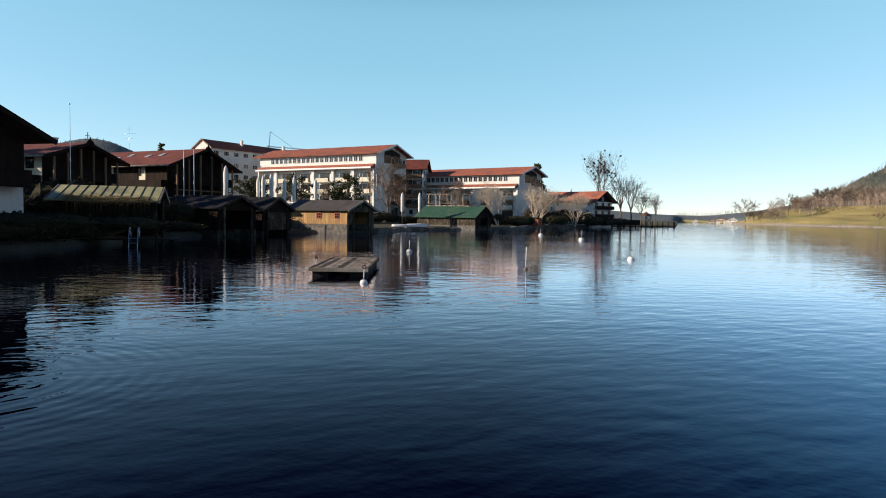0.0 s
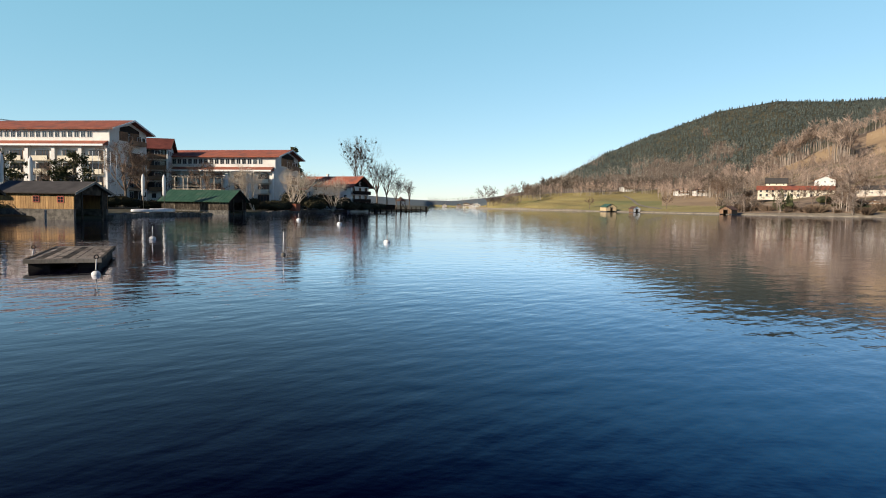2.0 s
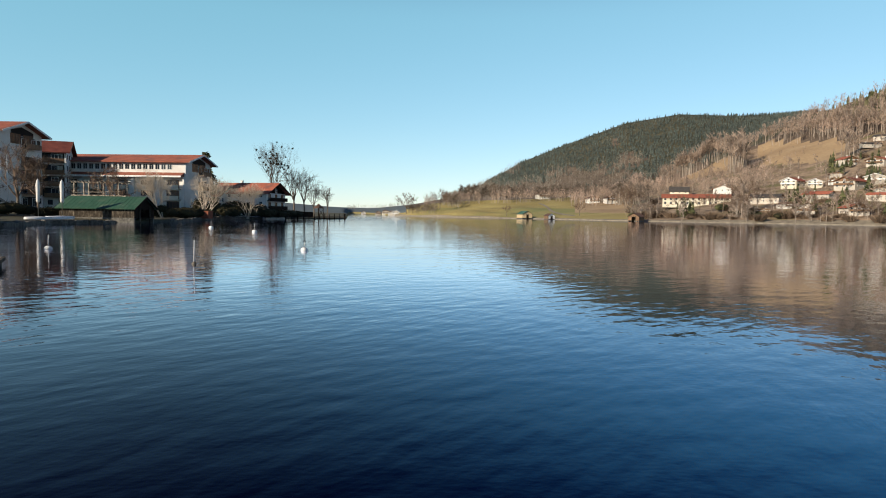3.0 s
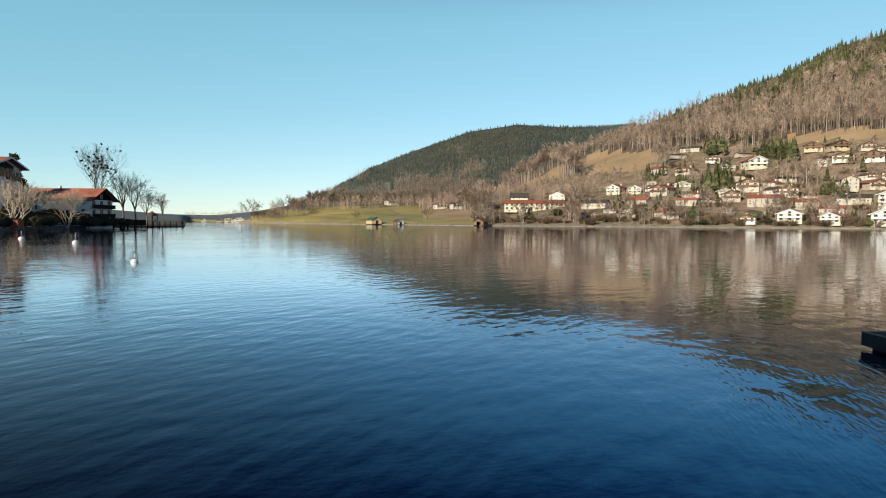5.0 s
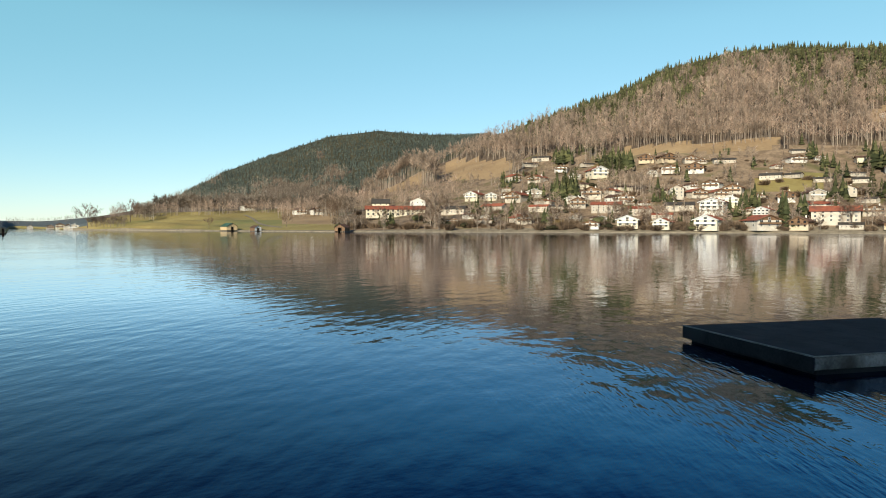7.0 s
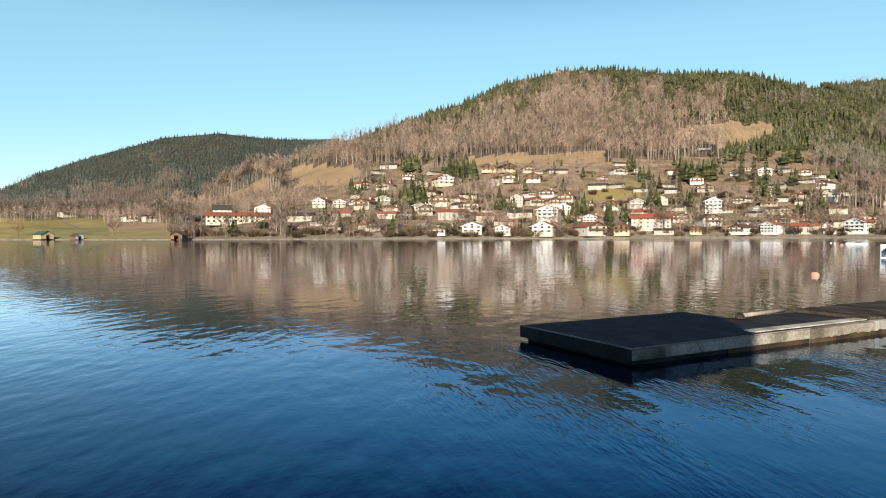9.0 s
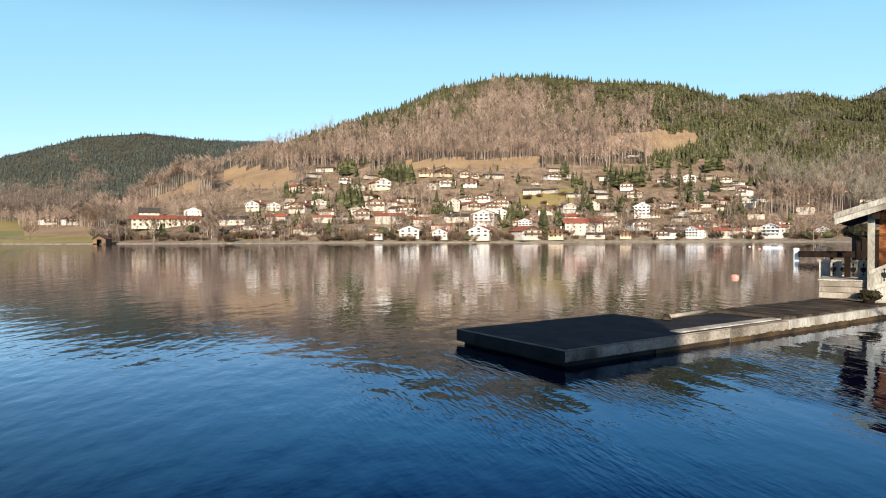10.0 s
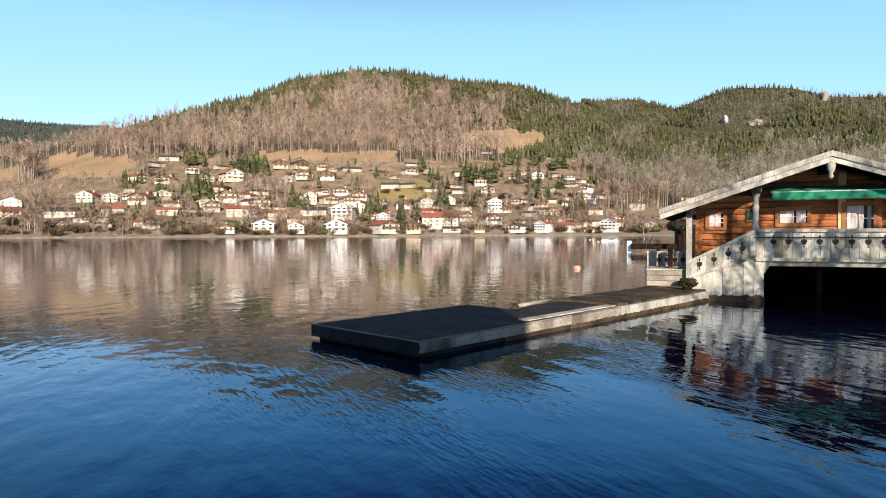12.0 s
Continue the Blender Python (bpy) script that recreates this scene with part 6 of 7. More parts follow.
def bank_wall(x0, y0, x1, y1, h, seed):
    """A low stone bank: a row of rough blocks along the water's edge."""
    rng = np.random.default_rng(seed)
    a, b = Vector((x0, y0, 0)), Vector((x1, y1, 0))
    way = (b - a)
    n = max(2, int(way.length / 1.3))
    ob = thing("bank_wall", pose(x0, y0, 0, 0, 0, math.degrees(math.atan2(way.y, way.x))), "low rough stone bank at the water", "bank", kind="structure")
    step = way.length / n
    for k in range(n):
        bm = bmesh.new()
        box_in(bm, step * k + 0.03, step * (k + 1) - 0.03, -0.45, 0.45, -0.6, h * rng.uniform(0.75, 1.1))
        for vv in bm.verts:
            vv.co += Vector(rng.normal(size=3)) * 0.05
        bmesh.ops.bevel(bm, geom=list(bm.edges), offset=0.06, segments=1, affect="EDGES")
        part("stone", bm, M["stone"], ob)


bank_wall(-9.5, 88.5, -7.5, 108, 0.6, 1), bank_wall(-7.5, 108.5, 3, 120, 0.6, 2), bank_wall(13, 130.5, 26, 175, 0.7, 3), bank_wall(26, 175, 53, 215, 0.8, 4)

# pier on the point, its posts and pavilion
pier = thing("pier", pose(53, 214, 0, 0, 0, 42), "long low timber pier on the point with posts", "pier")
bm = bmesh.new()
box_in(bm, 0, 44, -1.2, 1.2, 0.75, 0.95)
part("deck", bm, M["wood_dark"], pier)
for k in range(12):
    for s in (-1.1, 1.1):
        bm = bmesh.new()
        rod(bm, (1 + 3.8 * k, s, -1.5), (1 + 3.8 * k, s, 1.5 + 0.3 * (k % 3)), 0.13)
        part("post", bm, M["wood_dark"], pier)
bm = bmesh.new()
rod(bm, (0, 0, -1.5), (0, 0, 2.0), 0.32, 0.3, 12)
o = part("mooring_pile", bm, M["wood_dark"], m=pose(88.8, 244.5, 0))
tagged(o, "thick dark mooring pile off the pier", "pile")
hut = thing("lakeside_pavilion", pose(76, 238.5, 0.9, 0, 0, 30), "small open timber pavilion with pyramid roof and crossed braces", "pavilion")
bm = bmesh.new()
lathe(bm, [(2.9, 3.1), (2.7, 3.35), (0.9, 4.4), (0.05, 4.9)], 4)
part("roof", bm, M["tile_brown"], hut)
for sx in (-1, 1):
    for sy in (-1, 1):
        bm = bmesh.new()
        rod(bm, (sx * 1.4, sy * 1.4, -1), (sx * 1.2, sy * 1.2, 3.2), 0.12, sides=6)
        part("post", bm, M["wood_dark"], hut)
for s in (-1, 1):
    bm = bmesh.new()
    rod(bm, (-1.35 * s, -1.3, 0.1), (1.3 * s, -1.3, 2.9), 0.09, sides=6)
    part("brace", bm, M["wood_dark"], hut)
bm = bmesh.new()
box_in(bm, -6, 6, -0.2, 0.2, 0, 1.9)
o = part("boundary_wall", bm, M["wood_dark"], m=pose(66, 226, 0.7, 0, 0, 35))
tagged(o, "dark boarded wall beside the chalet", "wall")


def buoy(x, y, r, stick, mat="white", name="mooring_buoy", label="white round mooring buoy with an upright rod", tilt=0.0):
    ob = thing(name, pose(x, y, 0, tilt, 0, 0), label, "buoy", "mooring buoys")
    bm = bmesh.new()
    lathe(bm, [(r * math.sin(a), r * 0.1 - r * 0.85 * math.cos(a)) for a in np.linspace(0.15, 2.9, 11)], 18)
    part("float", bm, M[mat], ob)
    bm = bmesh.new()
    lathe(bm, [(r * 0.25, r * 0.88), (r * 0.25, r * 1.05), (r * 0.1, r * 1.12)], 10)
    part("cap", bm, M["iron"], ob)
    if stick:
        bm = bmesh.new()
        rod(bm, (0, 0, r * 0.9), (0.02, 0, stick), 0.022, 0.018)
        part("rod", bm, M["pole_white"], ob)
        bm = bmesh.new()
        torus = [[bm.verts.new((0.02 + (0.06 + 0.018 * math.cos(b)) * math.cos(a), 0.018 * math.sin(b), stick + 0.05 + (0.06 + 0.018 * math.cos(b)) * math.sin(a))) for b in np.linspace(0, math.tau, 7)[:6]] for a in np.linspace(0, math.tau, 13)[:12]]
        for i in range(12):
            for j in range(6):
                bm.faces.new((torus[i][j], torus[(i + 1) % 12][j], torus[(i + 1) % 12][(j + 1) % 6], torus[i][(j + 1) % 6]))
        part("ring", bm, M["iron"], ob)


buoy(-2.72, 22.0, 0.135, 0.5), buoy(11.1, 37.4, 0.21, 0.5), buoy(-2.2, 42.0, 0.21, 0.8), buoy(15.9, 73, 0.30, 1.1), buoy(14, 91, 0.32, 1.0), buoy(3.8, 28.9, 0.10, 1.05, "wood_grey", label="small weathered buoy with a tall rod")
buoy(-5.65, 28.4, 0.13, 0.4)
bm = bmesh.new()
rod(bm, (0, 0, -1.5), (0.05, 0, 1.15), 0.13, 0.12, 10)
o = part("mooring_pile", bm, M["wood_grey"], m=pose(-15.2, 82.3, 0))
tagged(o, "pale weathered mooring pile before the golden boathouse", "pile")

# bathing raft
raft = thing("bathing_raft", pose(-4.05, 27.35, 0.0, 0, 0, 2), "weathered grey timber bathing raft afloat", "raft")
rw, rl = 2.15, 6.5
for k in range(9):
    bm = bmesh.new()
    x = -rw / 2 + (k + 0.5) * rw / 9
    box_in(bm, x - rw / 18 + 0.012, x + rw / 18 - 0.012, -rl / 2 + 0.07, rl / 2 - 0.07, 0.27, 0.32 + 0.004 * (k % 3))
    part("plank", bm, M["plank_dark" if k in (1, 4) else "raft_plank"], raft)
for s in (-1, 1):
    bm = bmesh.new()
    box_in(bm, s * rw / 2 - 0.05, s * rw / 2 + 0.05, -rl / 2, rl / 2, 0.20, 0.34)
    part("side_beam", bm, M["plank_dark"], raft)
    bm = bmesh.new()
    box_in(bm, -rw / 2 - 0.05, rw / 2 + 0.05, s * rl / 2 - 0.06, s * rl / 2 + 0.06, 0.20, 0.335)
    part("end_beam", bm, M["wood_grey"], raft)
    bm = bmesh.new()
    box_in(bm, s * rw * 0.33 - 0.3, s * rw * 0.33 + 0.3, -rl / 2 + 0.12, rl / 2 - 0.12, -0.5, 0.2)
    part("float", bm, M["dark"], raft)

# bathing jetty with its ladder, before the yellowish roof
jetty = thing("bathing_jetty", pose(-22.5, 45.2, 0, 0, 0, 18), "low dark bathing jetty at the lawn", "jetty")
for k in range(14):
    bm = bmesh.new()
    box_in(bm, -3.5 + 0.5 * k, -3.02 + 0.5 * k, -1.0, 1.0, 0.42, 0.48)
    part("plank", bm, M["wood_dark"], jetty)
for x in (-3, 0, 3):
    for y in (-0.8, 0.8):
        bm = bmesh.new()
        rod(bm, (x, y, -1.5), (x, y, 0.42), 0.09)
        part("post", bm, M["wood_dark"], jetty)
lad = thing("bathing_ladder", pose(-21.4, 44.0, -0.1, 0, 0, 18), "shiny steel bathing ladder with curved rails", "ladder")
for s in (-0.28, 0.28):
    bm = bmesh.new()
    pts = [(s, 0.9, 0.45), (s, 0.8, 1.2), (s, 0.55, 1.42), (s, 0.25, 1.35), (s, 0.0, 1.0), (s, -0.45, -0.6)]
    for p, q in zip(pts, pts[1:]):
        rod(bm, p, q, 0.035, sides=8)
    part("rail", bm, M["steel"], lad)
for k in range(3):
    bm = bmesh.new()
    z = 0.65 - 0.3 * k
    rod(bm, (-0.28, -0.1 - 0.13 * k, z), (0.28, -0.1 - 0.13 * k, z), 0.025, sides=6)
    part("rung", bm, M["steel"], lad)

# upturned boats on the lawn
def upturned_boat(x, y, rz, mat, label, s=1.0):
    bm = bmesh.new()
    rows = []
    for i in range(9):
        f = i / 8
        w = 0.75 * s * math.sin(math.pi * min(1, 0.12 + f * 0.95)) ** 0.6
        rows.append([bm.verts.new(((f - 0.5) * 4.6 * s, w * math.cos(a), 0.1 + 0.55 * s * math.sin(a) * (1 - 0.3 * abs(f - 0.5)))) for a in np.linspace(0, math.pi, 8)])
    for a, b in zip(rows, rows[1:]):
        for k in range(7):
            bm.faces.new((a[k], a[k + 1], b[k + 1], b[k])).smooth = True
    bm.faces.new(rows[0]), bm.faces.new(rows[-1][::-1])
    o = part("rowing_boat", bm, M[mat], m=pose(x, y, land_z(x, y) + 0.02, 0, 0, rz))
    tagged(o, label, "boat")


upturned_boat(-7.2, 112.5, 20, "white", "white upturned rowing boat on the lawn", 0.8)
upturned_boat(-4.5, 116, 35, "white", "pale upturned rowing boat on the bank")


# ---- the concrete landing stage ----
STAGE = pose(11.69, 0.93, -0.11, 0, 0, -40.4) @ Matrix.Diagonal((0.967, 1.06, 1, 1))
stage = thing("landing_stage", STAGE, "low concrete landing stage with dark tarred deck", "landing stage")
bm = bmesh.new()
box_in(bm, 0, 5.2, 0, 3.17, 0.20, 0.40)
bmesh.ops.bevel(bm, geom=list(bm.edges), offset=0.015, segments=1, affect="EDGES")
part("slab", bm, M["concrete"], stage)
for k in range(8):
    bm = bmesh.new()
    box_in(bm, 0.02 + 0.645 * k, 0.655 + 0.645 * k, 0.02, 3.15, 0.404, 0.425)
    part("deck_sheet", bm, M["deck_dark"], stage)
for x in (0.10, 2.6, 4.8):
    bm = bmesh.new()
    box_in(bm, x, x + 0.3, 0.22, 3.05, -1.5, 0.2)
    part("support", bm, M["deck_dark"], stage)
bm = bmesh.new()
box_in(bm, -0.03, -0.002, 0.0, 3.17, 0.17, 0.41)
part("end_board", bm, M["deck_dark"], stage)
# thin pale strips paint the highlight along the worn deck edge
for x0, x1, y0, y1 in ((-0.035, 0.018, 0.0, 3.17), (0.018, 5.2, -0.004, 0.018)):
    bm = bmesh.new()
    box_in(bm, x0, x1, y0, y1, 0.412, 0.431)
    part("edge_strip", bm, M["wood_grey"], stage, "worn pale edge strip that paints the rim's highlight")
# dark board added in place of the shaded hollow below the slab
bm = bmesh.new()
box_in(bm, 0.10, 5.2, 0.06, 0.2, -1.5, 0.199)
part("skirt_board", bm, M["deck_dark"], stage)
bm = bmesh.new()
box_in(bm, 2.6, 5.2, 0.02, 0.055, -1.5, 0.199)
part("footing", bm, M["slime"], stage)
walkway = thing("walkway", STAGE, "narrow concrete walkway with weathered plank deck to the boathouse", "walkway")
bm = bmesh.new()
box_in(bm, 5.203, 7.7, 0.0, 1.85, -1.5, 0.40)
part("wall_block", bm, M["concrete"], walkway)
for k, (x0, x1) in enumerate(((7.72, 9.0), (9.06, 13.8))):
    bm = bmesh.new()
    box_in(bm, x0, x1, 0.0, 1.85, -1.5, 0.42)
    bmesh.ops.bevel(bm, geom=list(bm.edges), offset=0.02, segments=1, affect="EDGES")
    part("wall_block", bm, M["board_pale"], walkway)
bm = bmesh.new()
ragged(bm, 5.2, 13.8, -0.02, -0.004, -0.5, 0.205, 0.035, 3)
part("waterline_stain", bm, M["slime"], walkway)
bm = bmesh.new()
box_in(bm, 5.25, 7.65, 0.62, 1.8, 0.404, 0.425)
part("deck_sheet", bm, M["deck_dark"], walkway)
bm = bmesh.new()
box_in(bm, 3.6, 7.65, 0.14, 0.40, 0.428, 0.452)
part("edge_plank", bm, M["board_pale"], walkway, "pale lengthwise plank")
rngw = np.random.default_rng(31)
for k in range(22):
    bm = bmesh.new()
    x = 7.72 + 0.275 * k
    box_in(bm, x, x + 0.255, 0.10 + rngw.uniform(-0.03, 0.03), 1.95 + rngw.uniform(-0.05, 0.08), 0.43, 0.475 + rngw.uniform(0, 0.012))
    part("plank", bm, M["plank_dark"], walkway)
bm = bmesh.new()
box_in(bm, 7.62, 7.71, 0.12, 2.0, 0.43, 0.50)
part("end_board", bm, M["plank_dark"], walkway)
bm = bmesh.new()
rod(bm, (0, 0, 0), (1.9, 0.1, 0.03), 0.055, 0.045, 10)
o = part("beam", bm, M["wood_grey"], m=STAGE @ pose(5.35, 1.72, 0.47, 0, 0, 0))
tagged(o, "pale round timber lying along the walkway edge", "timber")
hp = thing("rope_heap", pose(16.6, -1.05, 0.32), "small heap of dark weathered rope on the walkway", "rope")
for k in range(4):
    bm = bmesh.new()
    r = 0.10 - 0.02 * k
    pts = [(r * math.cos(a), r * math.sin(a), 0.03 + 0.035 * k) for a in np.linspace(0, math.tau, 13)]
    for p, q in zip(pts, pts[1:]):
        rod(bm, p, q, 0.02, sides=6)
    part("rope_coil", bm, M["plank_dark"], hp)

# ---- the log boathouse with its balcony: x along the front, y away from the lake ----
LOG = pose(22.04, -7.11, 0, 0, 0, -108.43)
lodge = thing("log_boathouse", LOG, "orange log boathouse with pale balcony and green awning", "boathouse")
X0, X1, YW, FLOOR = 0.30, 7.74, 1.3, 1.37
SL = 0.345                                   # fall of the roof
AX, AZ = 4.02, 4.50                          # under the ridge


def under(x):
    return AZ - SL * abs(x - AX)


rngl = np.random.default_rng(77)
row = 0
z = FLOOR
while z < AZ - 0.1:
    h = 0.215
    half = min((X1 - X0) / 2, (AZ - z - h * 0.4) / SL)
    if half > 0.25:
        bm = bmesh.new()
        cx = (X0 + X1) / 2
        prism(bm, [(YW, z), (YW - 0.04, z + 0.012), (YW - 0.045, z + h * 0.5), (YW - 0.04, z + h - 0.016), (YW, z + h - 0.006), (YW + 0.12, z + h - 0.008), (YW + 0.12, z)],
              cx - half, cx + half, m=pose(0, 0, 0, 0, 0, 90) @ Matrix.Diagonal((1, -1, 1, 1)))
        part("log", bm, M["log"], lodge)
    z += h
for x in (X0, X1):
    bm = bmesh.new()
    box_in(bm, x - 0.1, x + 0.1, YW + 0.13, 9.0, FLOOR, under(x) - 0.1)
    part("side_wall", bm, M["log"], lodge)
bm = bmesh.new()
prism(bm, [(X0, 0), (X1, 0), (X1, under(X1)), (AX, AZ), (X0, under(X0))], 8.85, 9.0)
part("back_wall", bm, M["log"], lodge)
bm = bmesh.new()
box_in(bm, 0.1, 8.5, 0.05, 9.0, 1.18, FLOOR)
part("floor", bm, M["wood_grey"], lodge)
for x in (X0, 4.61, 5.60, X1):
    bm = bmesh.new()
    box_in(bm, x - 0.11, x + 0.11, YW - 0.09, YW + 0.05, FLOOR, under(x) - 0.12)
    part("wall_post", bm, M["log_pale"] if x == 4.61 else M["log"], lodge)
# roof: sheets, boards at the gable, purlins
for s in (-1, 1):
    bm = bmesh.new()
    end = 4.93
    prism(bm, [(AX, AZ + 0.1), (AX + s * end, AZ + 0.1 - SL * end), (AX + s * end, AZ + 0.2 - SL * end), (AX, AZ + 0.2)], -0.42, 9.6)
    part("roof_slope", bm, M["sheet_green"], lodge)
    bm = bmesh.new()
    prism(bm, [(AX, AZ - 0.02), (AX + s * end, AZ - 0.02 - SL * end), (AX + s * end, AZ + 0.09 - SL * end), (AX, AZ + 0.09)], -0.40, 9.6)
    part("roof_boarding", bm, M["wood_dark"], lodge)
    for k, (lo, hi, y) in enumerate(((-0.10, 0.13, -0.5), (0.07, 0.24, -0.55))):
        bm = bmesh.new()
        prism(bm, [(AX, AZ + lo), (AX + s * (end + 0.02 * k), AZ + lo - SL * end), (AX + s * (end + 0.02 * k), AZ + hi - SL * end), (AX, AZ + hi)], y, y + 0.08)
        part("barge_board", bm, M["board_pale"], lodge)
    for d in (2.0, 3.9):
        bm = bmesh.new()
        x = AX + s * d
        box_in(bm, x - 0.1, x + 0.1, -0.35, 9.0, under(x) - 0.3, under(x) - 0.06)
        part("purlin", bm, M["wood_dark"], lodge)
bm = bmesh.new()
box_in(bm, AX - 0.1, AX + 0.1, -0.38, 9.0, AZ - 0.36, AZ - 0.08)
part("purlin", bm, M["wood_dark"], lodge)


def carved_post(x, y, z0, z1, name="carved_post"):
    bm = bmesh.new()
    z = z1 - z0
    lathe(bm, [(0.10, 0), (0.12, 0.03 * z), (0.085, 0.10 * z), (0.09, 0.42 * z), (0.115, 0.50 * z), (0.08, 0.56 * z), (0.09, 0.72 * z), (0.13, 0.82 * z), (0.17, 0.9 * z), (0.15, z)], 8, at=(x, y, z0))
    part(name, bm, M["board_pale"], lodge)


carved_post(2.0, 0.0, 2.38, under(2.0) - 0.05)
carved_post(6.04, 0.0, 2.38, under(6.04) - 0.05)
bm = bmesh.new()
box_in(bm, -0.09, 0.09, -0.1, 0.08, 0.4, under(0) - 0.05)
part("corner_post", bm, M["board_pale"], lodge)
bm = bmesh.new()
lathe(bm, [(0.02, 0), (0.08, 0.08), (0.05, 0.16), (0.11, 0.3), (0.13, 0.42), (0.1, 0.5)], 8, at=(AX, -0.42, AZ - 0.62))
part("pendant", bm, M["board_pale"], lodge)


# balustrade: slanting boards by the stair, then level boards along the balcony
def top_at(x):
    return 2.27 if x > 2.0 else 1.24 + x * (2.27 - 1.24) / 2.0


def foot_at(x):
    return 1.36 if x > 2.0 else 0.76 + x * (1.44 - 0.76) / 2.0


x = 0.01
while x < 8.5:
    w = 0.26
    bm = bmesh.new()
    xm = min(x + w - 0.012, 2.0) if x < 2.0 else x + w - 0.012
    prism(bm, [(x, foot_at(x)), (xm, foot_at(xm)), (xm, top_at(xm)), (x, top_at(x))], -0.04 + rngl.uniform(-0.006, 0.006), 0.0)
    part("baluster_board", bm, M["board_pale"], lodge)
    x = xm + 0.012
for (xa, xb) in ((-0.05, 2.0), (2.0, 8.5)):
    for nm, f, lo, hi, y0, y1 in (("hand_rail", top_at, 0.0, 0.10, -0.12, 0.10), ("foot_beam", foot_at, -0.02, 0.09, -0.075, 0.04)):
        bm = bmesh.new()
        za, zb = f(xa + 0.001), f(xb if xb > 2.01 else 1.999)
        prism(bm, [(xa, za + lo), (xb, zb + lo), (xb, zb + hi), (xa, za + hi)], y0, y1)
        part(nm, bm, M["board_pale"], lodge)
bm = bmesh.new()
rod(bm, (1.95, -0.15, 2.10), (8.5, -0.15, 2.10), 0.018, sides=6)
part("flower_box_rail", bm, M["iron"], lodge)
# near-black plates on the boards paint the shade of heart cut-outs
HEART = bmesh.new()
prism(HEART, [(0, -0.115), (0.05, -0.06), (0.085, -0.005), (0.085, 0.04), (0.06, 0.07), (0.025, 0.065), (0.012, 0.085), (0, 0.11), (-0.012, 0.085), (-0.025, 0.065), (-0.06, 0.07), (-0.085, 0.04), (-0.085, -0.005), (-0.05, -0.06)], -0.058, -0.03)
prism(HEART, [(0, -0.185), (0.026, -0.16), (0.018, -0.13), (-0.018, -0.13), (-0.026, -0.16)], -0.058, -0.03)
prism(HEART, [(0, 0.105), (0.028, 0.15), (0, 0.225), (-0.028, 0.15)], -0.058, -0.03)
heart = part("heart_cutout", HEART, M["dark"], lodge, "dark heart-shaped plate standing for a shaded cut-out", m=pose(0.33, 0, 1.21))
for x in (0.77, 1.20, 1.62):
    share("heart_cutout", heart.data, lodge, m=pose(x, 0, (top_at(x) + foot_at(x)) / 2 + 0.05))
for k in range(13):
    share("heart_cutout", heart.data, lodge, m=pose(2.51 + 0.43 * k, 0, 1.96))
# boarded wall under the stair, and the dark boat opening beside it
x = 0.1
while x < 2.2:
    bm = bmesh.new()
    xm = min(x + 0.30, 2.25)
    prism(bm, [(x, -0.8), (xm, -0.8), (xm, foot_at(min(xm, 1.99)) - 0.02), (x, foot_at(min(x, 1.99)) - 0.02)], 0.01, 0.06)
    part("wall_board", bm, M["board_pale"], lodge)
    x = xm + 0.012
bm = bmesh.new()
prism(bm, [(2.2, 0.95), (2.27, 0.95), (2.52, 1.36), (2.2, 1.36)], 0.0, 0.12)
part("knee_brace", bm, M["board_pale"], lodge)
bm = bmesh.new()
ragged(bm, 0.1, 2.27, -0.03, 0.0, -0.6, 0.19, 0.07, 4)
part("waterline_stain", bm, M["slime"], lodge)
bm = bmesh.new()
box_in(bm, 2.12, 2.27, 0.07, 9, -1, 1.17)
part("dock_wall", bm, M["wood_dark"], lodge)
bm = bmesh.new()
box_in(bm, 8.3, 8.5, 0.07, 9, -1, 1.17)
part("dock_wall", bm, M["wood_dark"], lodge)
# back wall and post are near-black to paint the dock's shade
bm = bmesh.new()
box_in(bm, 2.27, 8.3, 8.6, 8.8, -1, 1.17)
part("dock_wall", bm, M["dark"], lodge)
bm = bmesh.new()
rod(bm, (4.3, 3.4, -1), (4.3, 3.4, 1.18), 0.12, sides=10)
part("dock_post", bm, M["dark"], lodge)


# windows with curtains
def cabin_window(x0, x1, z0, z1, curtains, bars=2, door=False):
    """A timber window in the log wall: frame, sill, dark pane, and white curtains behind it."""
    w = thing("window", Matrix(), "", "")
    w.parent = lodge
    for k in list(w.keys()):
        del w[k]
    t = 0.12
    for a, b, c, d in ((x0 - t, x1 + t, z1, z1 + t), (x0 - t, x1 + t, z0 - t, z0), (x0 - t, x0, z0, z1), (x1, x1 + t, z0, z1)):
        bm = bmesh.new()
        box_in(bm, a, b, YW - 0.11, YW - 0.04, c, d)
        part("frame_bar", bm, M["log_frame"], w)
    bm = bmesh.new()
    box_in(bm, x0, x1, YW - 0.058, YW - 0.052, z0, z1)
    part("pane", bm, M["glass"], w)
    for a, b in curtains:
        bm = bmesh.new()
        n = 10
        fr = [(a + (b - a) * k / n, YW - 0.066 - 0.012 * (k % 2)) for k in range(n + 1)]
        vs = [[bm.verts.new((px, py, zz)) for px, py in fr] for zz in (z0 + 0.01, z1 - 0.01)]
        for k in range(n):
            bm.faces.new((vs[0][k], vs[0][k + 1], vs[1][k + 1], vs[1][k]))
        part("curtain", bm, M["curtain"], w)
    for k in range(1, bars + 1):
        zz = z0 + (z1 - z0) * k / (bars + 1)
        bm = bmesh.new()
        box_in(bm, x0, x1, YW - 0.1, YW - 0.082, zz - 0.012, zz + 0.012)
        part("bar", bm, M["white"], w)
